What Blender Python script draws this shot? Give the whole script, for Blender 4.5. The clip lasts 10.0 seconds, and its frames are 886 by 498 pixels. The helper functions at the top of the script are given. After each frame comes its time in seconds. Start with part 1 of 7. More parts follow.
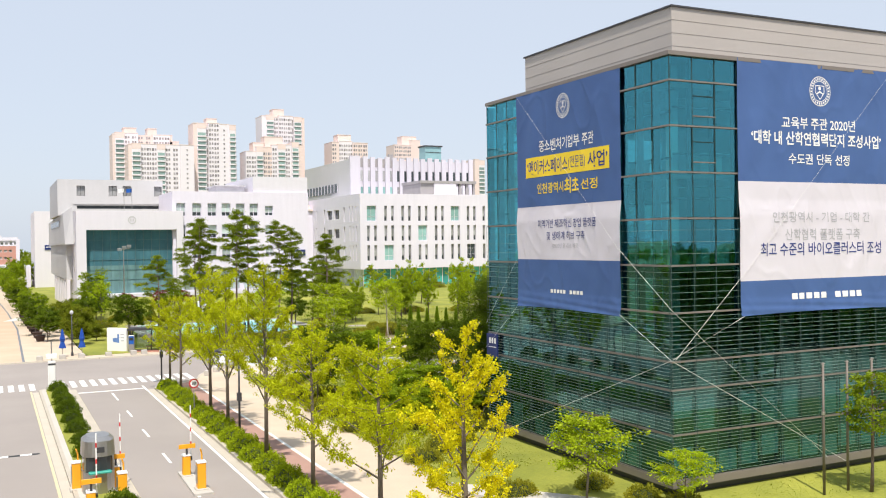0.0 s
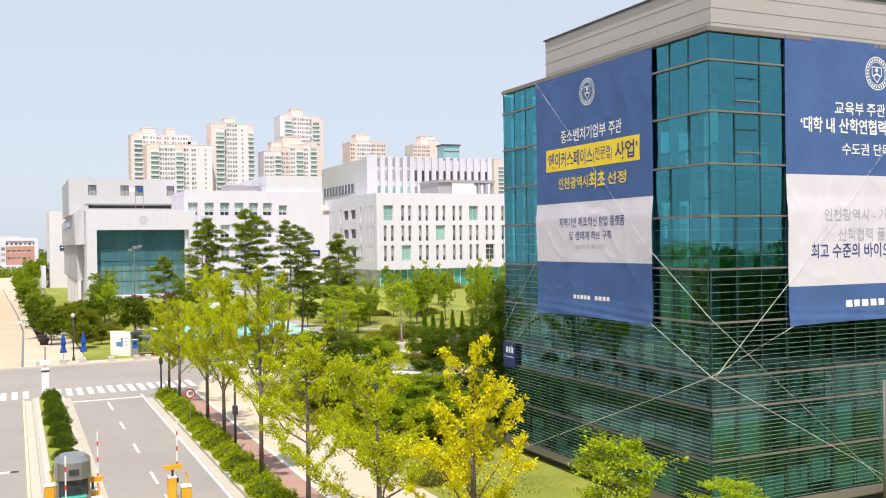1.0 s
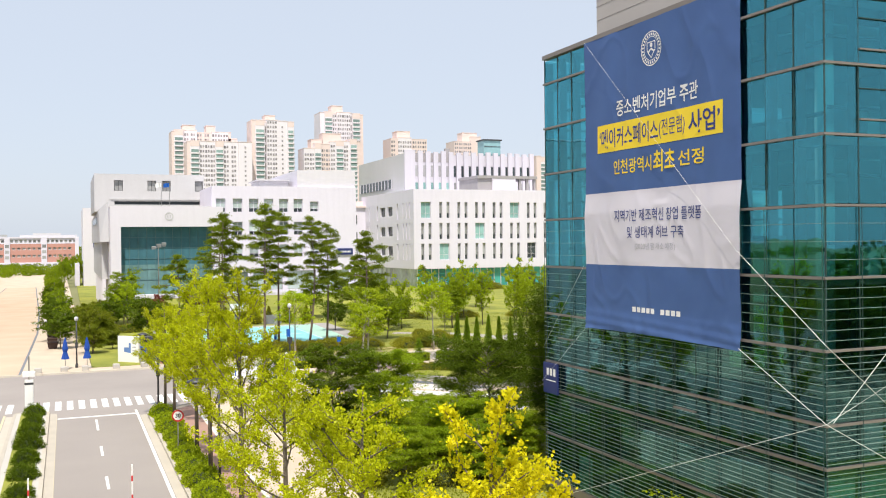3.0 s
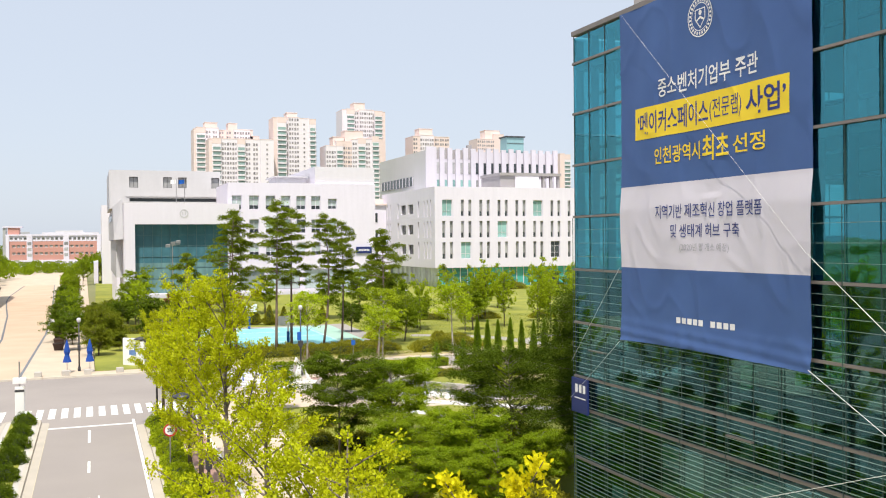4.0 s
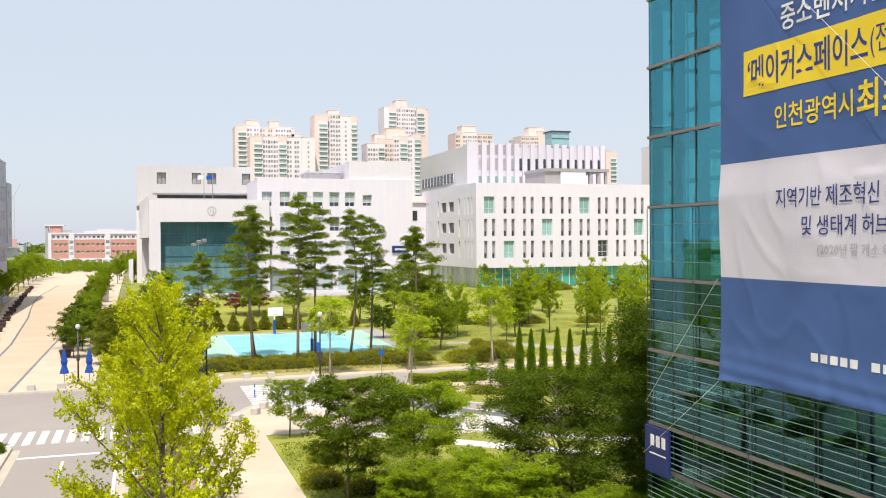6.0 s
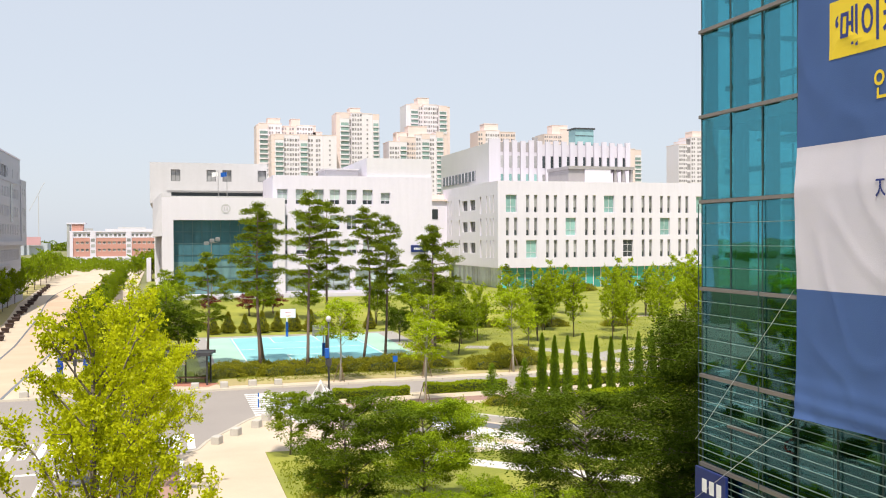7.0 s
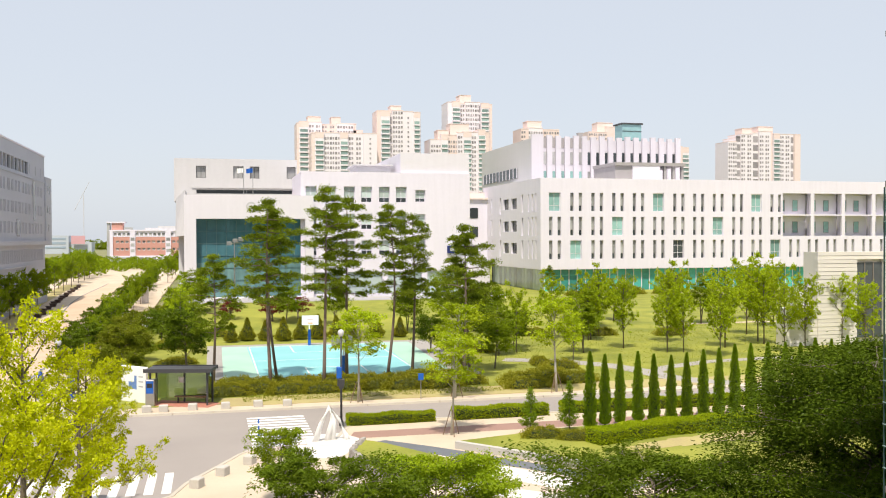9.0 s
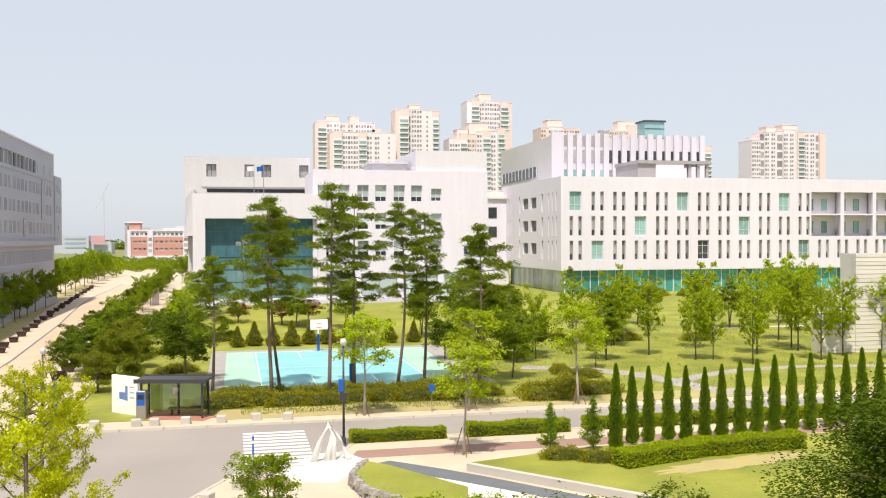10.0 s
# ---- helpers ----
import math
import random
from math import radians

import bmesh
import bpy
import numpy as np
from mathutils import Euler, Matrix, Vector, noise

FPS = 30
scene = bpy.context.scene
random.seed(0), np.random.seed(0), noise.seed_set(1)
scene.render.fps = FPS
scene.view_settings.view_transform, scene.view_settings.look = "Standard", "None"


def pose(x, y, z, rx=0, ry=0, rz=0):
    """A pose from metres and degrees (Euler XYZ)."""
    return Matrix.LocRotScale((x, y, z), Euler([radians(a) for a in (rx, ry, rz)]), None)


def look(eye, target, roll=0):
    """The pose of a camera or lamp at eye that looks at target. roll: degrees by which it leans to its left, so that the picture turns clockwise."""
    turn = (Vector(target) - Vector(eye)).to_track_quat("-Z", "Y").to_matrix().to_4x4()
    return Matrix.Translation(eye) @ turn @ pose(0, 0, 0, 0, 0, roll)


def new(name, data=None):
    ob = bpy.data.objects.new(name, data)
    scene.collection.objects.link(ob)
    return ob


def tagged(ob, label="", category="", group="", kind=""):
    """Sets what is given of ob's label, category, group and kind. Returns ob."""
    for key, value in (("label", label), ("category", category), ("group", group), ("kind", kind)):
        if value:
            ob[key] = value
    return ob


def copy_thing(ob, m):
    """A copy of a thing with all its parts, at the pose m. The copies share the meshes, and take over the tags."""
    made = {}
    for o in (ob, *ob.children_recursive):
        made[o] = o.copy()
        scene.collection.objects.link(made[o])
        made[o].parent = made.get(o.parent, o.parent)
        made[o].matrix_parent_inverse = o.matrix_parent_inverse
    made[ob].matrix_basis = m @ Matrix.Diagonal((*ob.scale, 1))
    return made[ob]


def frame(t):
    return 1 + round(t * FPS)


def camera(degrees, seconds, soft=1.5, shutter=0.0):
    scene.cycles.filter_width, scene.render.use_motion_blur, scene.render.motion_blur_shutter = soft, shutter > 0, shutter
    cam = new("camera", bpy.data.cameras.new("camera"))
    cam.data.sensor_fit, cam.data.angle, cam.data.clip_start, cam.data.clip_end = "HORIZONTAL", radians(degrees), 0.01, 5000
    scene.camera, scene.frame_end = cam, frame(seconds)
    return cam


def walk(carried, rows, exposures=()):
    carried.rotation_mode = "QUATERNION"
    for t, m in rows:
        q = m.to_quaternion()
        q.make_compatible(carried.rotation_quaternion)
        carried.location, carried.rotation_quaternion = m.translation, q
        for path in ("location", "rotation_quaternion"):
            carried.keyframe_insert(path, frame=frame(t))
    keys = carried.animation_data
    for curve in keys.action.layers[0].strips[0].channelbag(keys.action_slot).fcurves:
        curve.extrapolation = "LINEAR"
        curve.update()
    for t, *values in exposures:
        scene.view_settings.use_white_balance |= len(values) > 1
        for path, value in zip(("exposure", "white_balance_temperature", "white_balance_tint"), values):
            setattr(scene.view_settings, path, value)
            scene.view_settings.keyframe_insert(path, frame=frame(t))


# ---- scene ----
cam = camera(51.3, 10.0, soft=1.1)

PATH = [
    (0, (-26.894, -32.087, 11.619), (-26.014, -30.291, 11.605), -0.8),
    (0.5, (-25.761, -30.165, 11.62), (-24.899, -28.36, 11.606), -0.8),
    (1, (-24.606, -28.247, 11.631), (-23.764, -26.433, 11.618), -0.8),
    (1.5, (-23.47, -26.315, 11.628), (-22.648, -24.492, 11.614), -0.8),
    (2, (-22.347, -24.371, 11.609), (-21.546, -22.539, 11.594), -0.7),
    (2.5, (-21.246, -22.375, 11.607), (-20.466, -20.534, 11.592), -0.7),
    (4, (-18.144, -16.153, 11.66), (-17.432, -14.284, 11.641), -0.5),
    (4.5, (-17.216, -14.016, 11.656), (-16.526, -12.139, 11.636), -0.5),
    (5, (-16.243, -11.833, 11.671), (-15.576, -9.947, 11.651), -0.5),
    (5.5, (-15.282, -9.647, 11.638), (-14.637, -7.754, 11.618), -0.5),
    (7, (-12.506, -3.113, 11.697), (-11.93, -1.198, 11.674), -0.3),
    (7.5, (-11.614, -0.911, 11.711), (-11.061, 1.011, 11.688), -0.3),
    (8, (-10.766, 1.176, 11.741), (-10.235, 3.104, 11.717), -0.3),
    (8.5, (-9.899, 3.406, 11.809), (-9.391, 5.34, 11.785), -0.3),
    (9, (-9.051, 5.764, 11.823), (-8.565, 7.704, 11.799), -0.2),
    (9.5, (-8.227, 8.013, 11.851), (-7.763, 9.958, 11.827), -0.2),
    (10, (-7.412, 10.333, 11.866), (-6.968, 12.283, 11.842), -0.2),
]
EXPO = 0.25
walk(cam, [(t, look(eye, target, roll)) for t, eye, target, roll in PATH], [(0, EXPO, 6350, 10), (5, EXPO, 6420, 10), (10, EXPO, 6700, 10)])

# ---- world, sun ----
SUN_AZ, SUN_EL = 202.0, 62.0  # degrees clockwise from +y, and above the horizon
world = bpy.data.worlds.new("world")
scene.world = world
world.use_nodes = True
wn = world.node_tree
sky = wn.nodes.new("ShaderNodeTexSky")
sky.sky_type, sky.sun_disc = "NISHITA", False
sky.sun_elevation, sky.sun_rotation = radians(SUN_EL), radians(SUN_AZ)
sky.air_density, sky.dust_density, sky.ozone_density = 1.0, 1.6, 1.0
bg = wn.nodes["Background"]
bg.inputs["Strength"].default_value = 0.12
haze = wn.nodes.new("ShaderNodeMix")  # summer haze evens the sky out
haze.data_type = "RGBA"
haze.inputs[0].default_value = 0.80
haze.inputs[7].default_value = (5.32, 5.73, 6.4, 1)
wn.links.new(sky.outputs[0], haze.inputs[6])
wn.links.new(haze.outputs[2], bg.inputs["Color"])

sun_data = bpy.data.lights.new("sun", "SUN")
sun_data.energy, sun_data.angle, sun_data.color = 4.6, radians(0.6), (1.0, 0.93, 0.82)
sun = new("sun", sun_data)
sun_dir = Vector((math.sin(radians(SUN_AZ)) * math.cos(radians(SUN_EL)), math.cos(radians(SUN_AZ)) * math.cos(radians(SUN_EL)), math.sin(radians(SUN_EL))))
sun.matrix_world = look(sun_dir * 300, (0, 0, 0))


# ---- materials ----
def mat(name, color, rough=0.8, var=0.12, big=0.35, fine=18.0, bump=0.15, metal=0.0, rand=0.0, island=0.0, tint=None, spec=0.5, stretch=None, streak=0.0):
    """A surface with broad stains and fine grain; rand and island vary it from piece to piece."""
    m = bpy.data.materials.new(name)
    m.use_nodes = True
    nt = m.node_tree
    N, L = nt.nodes, nt.links
    p = N["Principled BSDF"]
    geo = N.new("ShaderNodeNewGeometry")
    src = geo.outputs["Position"]
    if stretch:
        mp = N.new("ShaderNodeVectorMath")
        mp.operation = "MULTIPLY"
        mp.inputs[1].default_value = stretch
        L.new(src, mp.inputs[0])
        src = mp.outputs[0]

    def noise_tex(scale, detail):
        n = N.new("ShaderNodeTexNoise")
        n.inputs["Scale"].default_value, n.inputs["Detail"].default_value = scale, detail
        L.new(src, n.inputs["Vector"])
        return n.outputs["Fac"]

    def math_node(op, a, b):
        n = N.new("ShaderNodeMath")
        n.operation = op
        for k, v in enumerate((a, b)):
            if isinstance(v, (int, float)):
                n.inputs[k].default_value = v
            else:
                L.new(v, n.inputs[k])
        return n.outputs[0]

    nb, nf = noise_tex(big, 4.0), noise_tex(fine, 3.0)
    gain = math_node("ADD", math_node("MULTIPLY", nb, 2.2 * var), math_node("MULTIPLY", nf, 1.4 * var))
    gain = math_node("ADD", gain, 1.0 - 1.8 * var)
    if rand:
        oi = N.new("ShaderNodeObjectInfo")
        gain = math_node("MULTIPLY", gain, math_node("ADD", math_node("MULTIPLY", oi.outputs["Random"], 2 * rand), 1 - rand))
    if island:
        gain = math_node("MULTIPLY", gain, math_node("ADD", math_node("MULTIPLY", geo.outputs["Random Per Island"], 2 * island), 1 - island))
    if streak:
        st = N.new("ShaderNodeTexNoise")
        st.inputs["Scale"].default_value, st.inputs["Detail"].default_value = 1.0, 3.0
        sv = N.new("ShaderNodeVectorMath")
        sv.operation = "MULTIPLY"
        sv.inputs[1].default_value = (1.6, 1.6, 0.12)
        L.new(geo.outputs["Position"], sv.inputs[0])
        L.new(sv.outputs[0], st.inputs["Vector"])
        gain = math_node("MULTIPLY", gain, math_node("ADD", math_node("MULTIPLY", st.outputs["Fac"], 2 * streak), 1 - streak))
    col = N.new("ShaderNodeMix")
    col.data_type = "RGBA"
    col.inputs[6].default_value = (*color, 1)
    col.inputs[7].default_value = (*(tint or color), 1)
    L.new(nb, col.inputs[0])
    sc = N.new("ShaderNodeVectorMath")
    sc.operation = "SCALE"
    L.new(col.outputs[2], sc.inputs[0])
    L.new(gain, sc.inputs["Scale"])
    L.new(sc.outputs[0], p.inputs["Base Color"])
    p.inputs["Metallic"].default_value = metal
    p.inputs["Specular IOR Level"].default_value = spec
    L.new(math_node("ADD", math_node("MULTIPLY", nf, 0.2), rough - 0.1), p.inputs["Roughness"])
    if bump:
        b = N.new("ShaderNodeBump")
        b.inputs["Strength"].default_value, b.inputs["Distance"].default_value = bump, 0.03
        L.new(nf, b.inputs["Height"])
        L.new(b.outputs[0], p.inputs["Normal"])
    return m


def leaf_mat(name, color, tint, glow=0.35, island=0.22, rand=0.12):
    """Leaves: diffuse and let through some light; colour changes from leaf to leaf and tree to tree."""
    m = bpy.data.materials.new(name)
    m.use_nodes = True
    nt = m.node_tree
    N, L = nt.nodes, nt.links
    N.remove(N["Principled BSDF"])
    geo, oi = N.new("ShaderNodeNewGeometry"), N.new("ShaderNodeObjectInfo")
    mix = N.new("ShaderNodeMix")
    mix.data_type = "RGBA"
    mix.inputs[6].default_value, mix.inputs[7].default_value = (*color, 1), (*tint, 1)
    ns = N.new("ShaderNodeTexNoise")
    ns.inputs["Scale"].default_value = 0.9
    L.new(geo.outputs["Position"], ns.inputs["Vector"])
    L.new(ns.outputs["Fac"], mix.inputs[0])
    a = N.new("ShaderNodeMath")
    a.operation = "MULTIPLY_ADD"
    a.inputs[1].default_value, a.inputs[2].default_value = 2 * island, 1 - island
    L.new(geo.outputs["Random Per Island"], a.inputs[0])
    r = N.new("ShaderNodeMath")
    r.operation = "MULTIPLY_ADD"
    r.inputs[1].default_value, r.inputs[2].default_value = 2 * rand, 1 - rand
    L.new(oi.outputs["Random"], r.inputs[0])
    g = N.new("ShaderNodeMath")
    g.operation = "MULTIPLY"
    L.new(a.outputs[0], g.inputs[0])
    L.new(r.outputs[0], g.inputs[1])
    sc = N.new("ShaderNodeVectorMath")
    sc.operation = "SCALE"
    L.new(mix.outputs[2], sc.inputs[0])
    L.new(g.outputs[0], sc.inputs["Scale"])
    d, t, s = N.new("ShaderNodeBsdfDiffuse"), N.new("ShaderNodeBsdfTranslucent"), N.new("ShaderNodeMixShader")
    s.inputs[0].default_value = glow
    L.new(sc.outputs[0], d.inputs[0])
    L.new(sc.outputs[0], t.inputs[0])
    L.new(d.outputs[0], s.inputs[1])
    L.new(t.outputs[0], s.inputs[2])
    gl, s2 = N.new("ShaderNodeBsdfGlossy"), N.new("ShaderNodeMixShader")
    gl.inputs["Roughness"].default_value = 0.45
    s2.inputs[0].default_value = 0.008
    L.new(s.outputs[0], s2.inputs[1])
    L.new(gl.outputs[0], s2.inputs[2])
    L.new(s2.outputs[0], N["Material Output"].inputs[0])
    return m


def glass_mat(name, through_tint, shine_tint, shine=0.35, rough=0.02):
    """Coated facade glass: a tinted see-through pane with a mirror coat, stronger at a slant."""
    m = bpy.data.materials.new(name)
    m.use_nodes = True
    nt = m.node_tree
    N, L = nt.nodes, nt.links
    N.remove(N["Principled BSDF"])
    tr, gl, mx = N.new("ShaderNodeBsdfTransparent"), N.new("ShaderNodeBsdfGlossy"), N.new("ShaderNodeMixShader")
    tr.inputs[0].default_value = (*through_tint, 1)
    gl.inputs[0].default_value, gl.inputs["Roughness"].default_value = (*shine_tint, 1), rough
    lw, fr = N.new("ShaderNodeLayerWeight"), N.new("ShaderNodeMath")
    fr.operation = "POWER"
    fr.inputs[1].default_value = 4.0
    L.new(lw.outputs["Facing"], fr.inputs[0])
    oi = N.new("ShaderNodeObjectInfo")
    a = N.new("ShaderNodeMath")
    a.operation = "MULTIPLY_ADD"
    a.inputs[1].default_value, a.inputs[2].default_value = 0.08, shine
    L.new(oi.outputs["Random"], a.inputs[0])
    ad = N.new("ShaderNodeMath")
    ad.operation = "ADD"
    ad.use_clamp = True
    L.new(fr.outputs[0], ad.inputs[0])
    L.new(a.outputs[0], ad.inputs[1])
    L.new(ad.outputs[0], mx.inputs[0])
    ns = N.new("ShaderNodeTexNoise")
    ns.inputs["Scale"].default_value = 0.55
    geo = N.new("ShaderNodeNewGeometry")
    L.new(geo.outputs["Position"], ns.inputs["Vector"])
    b = N.new("ShaderNodeBump")
    b.inputs["Strength"].default_value, b.inputs["Distance"].default_value = 0.25, 0.02
    L.new(ns.outputs["Fac"], b.inputs["Height"])
    L.new(b.outputs[0], gl.inputs["Normal"])
    L.new(tr.outputs[0], mx.inputs[1])
    L.new(gl.outputs[0], mx.inputs[2])
    L.new(mx.outputs[0], N["Material Output"].inputs[0])
    return m


M_GRASS = mat("lawn_grass", (0.145, 0.190, 0.015), 0.95, 0.38, 0.22, 7.0, 0.7, tint=(0.31, 0.29, 0.045))
M_DRY = mat("dry_grass", (0.46, 0.36, 0.19), 0.95, 0.3, 0.5, 7.0, 0.6, tint=(0.30, 0.27, 0.08))
M_EARTH = mat("plain_earth", (0.16, 0.18, 0.06), 0.95, 0.25, 0.02, 1.0, 0.3, tint=(0.22, 0.20, 0.10))
M_ASPHALT = mat("asphalt", (0.275, 0.242, 0.225), 0.9, 0.12, 0.12, 30.0, 0.3, tint=(0.32, 0.285, 0.26))
M_LINE = mat("road_paint", (0.78, 0.77, 0.74), 0.7, 0.12, 1.0, 14.0, 0.1)
M_YELLOW_LINE = mat("yellow_road_paint", (0.58, 0.50, 0.32), 0.7, 0.12, 1.0, 14.0, 0.1)
M_PAVE = mat("pale_paving", (0.50, 0.40, 0.30), 0.85, 0.12, 0.3, 12.0, 0.2, tint=(0.57, 0.47, 0.36))
M_TAN = mat("tan_paving", (0.50, 0.36, 0.255), 0.88, 0.10, 0.2, 10.0, 0.2, tint=(0.58, 0.43, 0.31))
M_RED = mat("red_paving", (0.33, 0.20, 0.16), 0.88, 0.14, 0.5, 12.0, 0.2, rand=0.12)
M_KERB = mat("granite_kerb", (0.47, 0.42, 0.35), 0.85, 0.12, 0.8, 20.0, 0.25, rand=0.08)
M_SLATE = mat("slate_strip", (0.14, 0.15, 0.17), 0.8, 0.2, 1.2, 14.0, 0.4, rand=0.2)
M_WHITEPAVE = mat("white_stone_paving", (0.66, 0.62, 0.57), 0.8, 0.07, 0.4, 12.0, 0.15, rand=0.05)
M_CONC = mat("concrete", (0.48, 0.45, 0.41), 0.85, 0.12, 0.5, 12.0, 0.25)
M_ROCK = mat("field_stone", (0.30, 0.275, 0.25), 0.9, 0.25, 1.5, 10.0, 0.6, rand=0.25)
M_FINWHITE = mat("pale_fin_panels", (0.57, 0.545, 0.59), 0.7, 0.05, 0.1, 2.0, 0.05, streak=0.05)
M_COURTCONC = mat("court_concrete", (0.33, 0.305, 0.285), 0.9, 0.15, 0.6, 10.0, 0.25)
M_COURT_G = mat("green_court_paint", (0.30, 0.50, 0.41), 0.75, 0.08, 0.25, 14.0, 0.1, tint=(0.38, 0.55, 0.45))
M_COURT_B = mat("blue_court_paint", (0.16, 0.44, 0.48), 0.7, 0.08, 0.25, 14.0, 0.1, tint=(0.26, 0.53, 0.53))
M_BARK = mat("bark", (0.16, 0.13, 0.10), 0.95, 0.3, 2.0, 25.0, 0.6)
M_PINEBARK = mat("pine_bark", (0.20, 0.125, 0.09), 0.95, 0.3, 1.0, 16.0, 0.7, tint=(0.13, 0.11, 0.10))
M_PALEBARK = mat("pale_bark", (0.42, 0.38, 0.32), 0.9, 0.25, 2.0, 18.0, 0.4)
M_GINKGO = leaf_mat("ginkgo_leaves", (0.41, 0.47, 0.007), (0.64, 0.655, 0.012), 0.48)
M_YGINKGO = leaf_mat("yellow_ginkgo_leaves", (0.78, 0.68, 0.008), (0.70, 0.68, 0.012), 0.48)
M_BROAD = leaf_mat("broad_leaves", (0.14, 0.22, 0.008), (0.28, 0.35, 0.012), 0.36)
M_DARK = leaf_mat("dark_leaves", (0.075, 0.125, 0.007), (0.15, 0.21, 0.010), 0.32)
M_LIGHT = leaf_mat("light_leaves", (0.29, 0.40, 0.012), (0.47, 0.55, 0.018), 0.44)
M_PINE = leaf_mat("pine_needles", (0.105, 0.168, 0.011), (0.27, 0.325, 0.019), 0.40, 0.38)
M_GARDEN = leaf_mat("garden_pine_needles", (0.10, 0.15, 0.009), (0.24, 0.25, 0.014), 0.30)
M_CYP = leaf_mat("cypress_sprays", (0.14, 0.24, 0.010), (0.26, 0.37, 0.017), 0.36)
M_HEDGE = leaf_mat("hedge_leaves", (0.24, 0.33, 0.008), (0.40, 0.46, 0.012), 0.35)
M_SHRUB = leaf_mat("shrub_leaves", (0.20, 0.22, 0.016), (0.36, 0.33, 0.028), 0.34)
M_DEEP = leaf_mat("deep_green_leaves", (0.050, 0.092, 0.006), (0.125, 0.178, 0.009), 0.30, 0.35)
M_FRESH = leaf_mat("fresh_leaves", (0.17, 0.27, 0.008), (0.33, 0.41, 0.013), 0.40)
M_REDLEAF = leaf_mat("red_maple_leaves", (0.16, 0.035, 0.03), (0.22, 0.06, 0.04), 0.35)
# near-black filler inside hedges and cypresses, coloured like the shade between leaves
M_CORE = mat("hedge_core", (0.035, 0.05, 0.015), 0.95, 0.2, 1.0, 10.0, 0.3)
M_WHITE = mat("white_wall_panels", (0.685, 0.65, 0.745), 0.7, 0.05, 0.06, 2.0, 0.05, tint=(0.71, 0.67, 0.765), streak=0.06)
M_WHITE2 = mat("white_stucco", (0.675, 0.645, 0.70), 0.7, 0.04, 0.06, 2.0, 0.05, streak=0.04)
M_GREY = mat("grey_wall_panels", (0.51, 0.50, 0.51), 0.7, 0.06, 0.08, 2.0, 0.05, tint=(0.55, 0.54, 0.55), streak=0.05)
M_BLUEGREY = mat("blue_grey_wall", (0.415, 0.43, 0.50), 0.7, 0.06, 0.08, 2.0, 0.05, streak=0.05)
M_DARKWIN = mat("dark_window", (0.045, 0.055, 0.06), 0.15, 0.3, 0.3, 1.0, 0.0, rand=0.4)
M_TEALWIN = mat("teal_window", (0.22, 0.38, 0.36), 0.12, 0.25, 0.25, 1.0, 0.0, rand=0.3)
M_GREYWIN = mat("grey_window", (0.30, 0.30, 0.30), 0.2, 0.3, 0.25, 1.0, 0.0, rand=0.4)
M_PANEL = mat("parapet_panels", (0.43, 0.39, 0.36), 0.45, 0.05, 0.2, 4.0, 0.05, metal=0.1, tint=(0.47, 0.43, 0.40))
M_RAIL = mat("aluminium_rail", (0.225, 0.195, 0.175), 0.5, 0.1, 0.6, 20.0, 0.05, metal=0.25)
M_MULL = mat("dark_mullion", (0.035, 0.075, 0.07), 0.4, 0.1, 0.6, 20.0, 0.05, metal=0.3)
M_LOUVRE = mat("pale_louvre", (0.25, 0.345, 0.32), 0.45, 0.06, 0.6, 20.0, 0.05, metal=0.2)
M_GLASS = glass_mat("teal_coated_glass", (0.50, 0.80, 0.83), (0.24, 0.72, 0.84), 0.20)
# same facade glass for lower panes, dimmer reflections put into tint and shine
M_GLASSLOW = glass_mat("darkened_lower_glass", (0.40, 0.62, 0.62), (0.33, 0.68, 0.72), 0.09)
M_INNER = mat("inner_wall", (0.34, 0.36, 0.35), 0.85, 0.15, 0.5, 4.0, 0.05)
M_BLIND = mat("roller_blind_cloth", (0.78, 0.80, 0.78), 0.85, 0.06, 0.8, 6.0, 0.05, rand=0.12)
M_FIN = mat("dark_inner_steel", (0.045, 0.05, 0.05), 0.6, 0.1, 0.5, 8.0, 0.05)
M_INFLOOR = mat("inner_floor", (0.10, 0.10, 0.09), 0.7, 0.1, 0.5, 4.0, 0.05)
M_BLUECLOTH = mat("blue_banner_cloth", (0.048, 0.102, 0.275), 0.75, 0.12, 0.5, 40.0, 0.1, tint=(0.062, 0.125, 0.315))
M_WHITECLOTH = mat("white_banner_cloth", (0.64, 0.605, 0.665), 0.75, 0.05, 0.5, 40.0, 0.1)
M_YELLOWPRINT = mat("yellow_print", (0.85, 0.62, 0.03), 0.75, 0.04, 0.5, 40.0, 0.05)
M_WHITEPRINT = mat("white_print", (0.80, 0.79, 0.78), 0.75, 0.03, 0.5, 40.0, 0.05)
M_NAVYPRINT = mat("navy_print", (0.03, 0.045, 0.20), 0.75, 0.04, 0.5, 40.0, 0.05)
M_GREYPRINT = mat("grey_print", (0.42, 0.42, 0.45), 0.75, 0.04, 0.5, 40.0, 0.05)
M_NAVYSIGN = mat("navy_sign", (0.012, 0.025, 0.14), 0.4, 0.06, 0.5, 20.0, 0.02)
M_ROPE = mat("white_rope", (0.75, 0.75, 0.72), 0.8, 0.1, 2.0, 40.0, 0.1)
M_STEEL = mat("brushed_steel", (0.42, 0.41, 0.40), 0.32, 0.1, 1.0, 25.0, 0.05, metal=0.85)
M_DARKMETAL = mat("dark_metal", (0.06, 0.06, 0.065), 0.5, 0.1, 1.0, 25.0, 0.05, metal=0.3)
M_GATE = mat("orange_gate_paint", (0.85, 0.38, 0.015), 0.4, 0.06, 1.0, 20.0, 0.03)
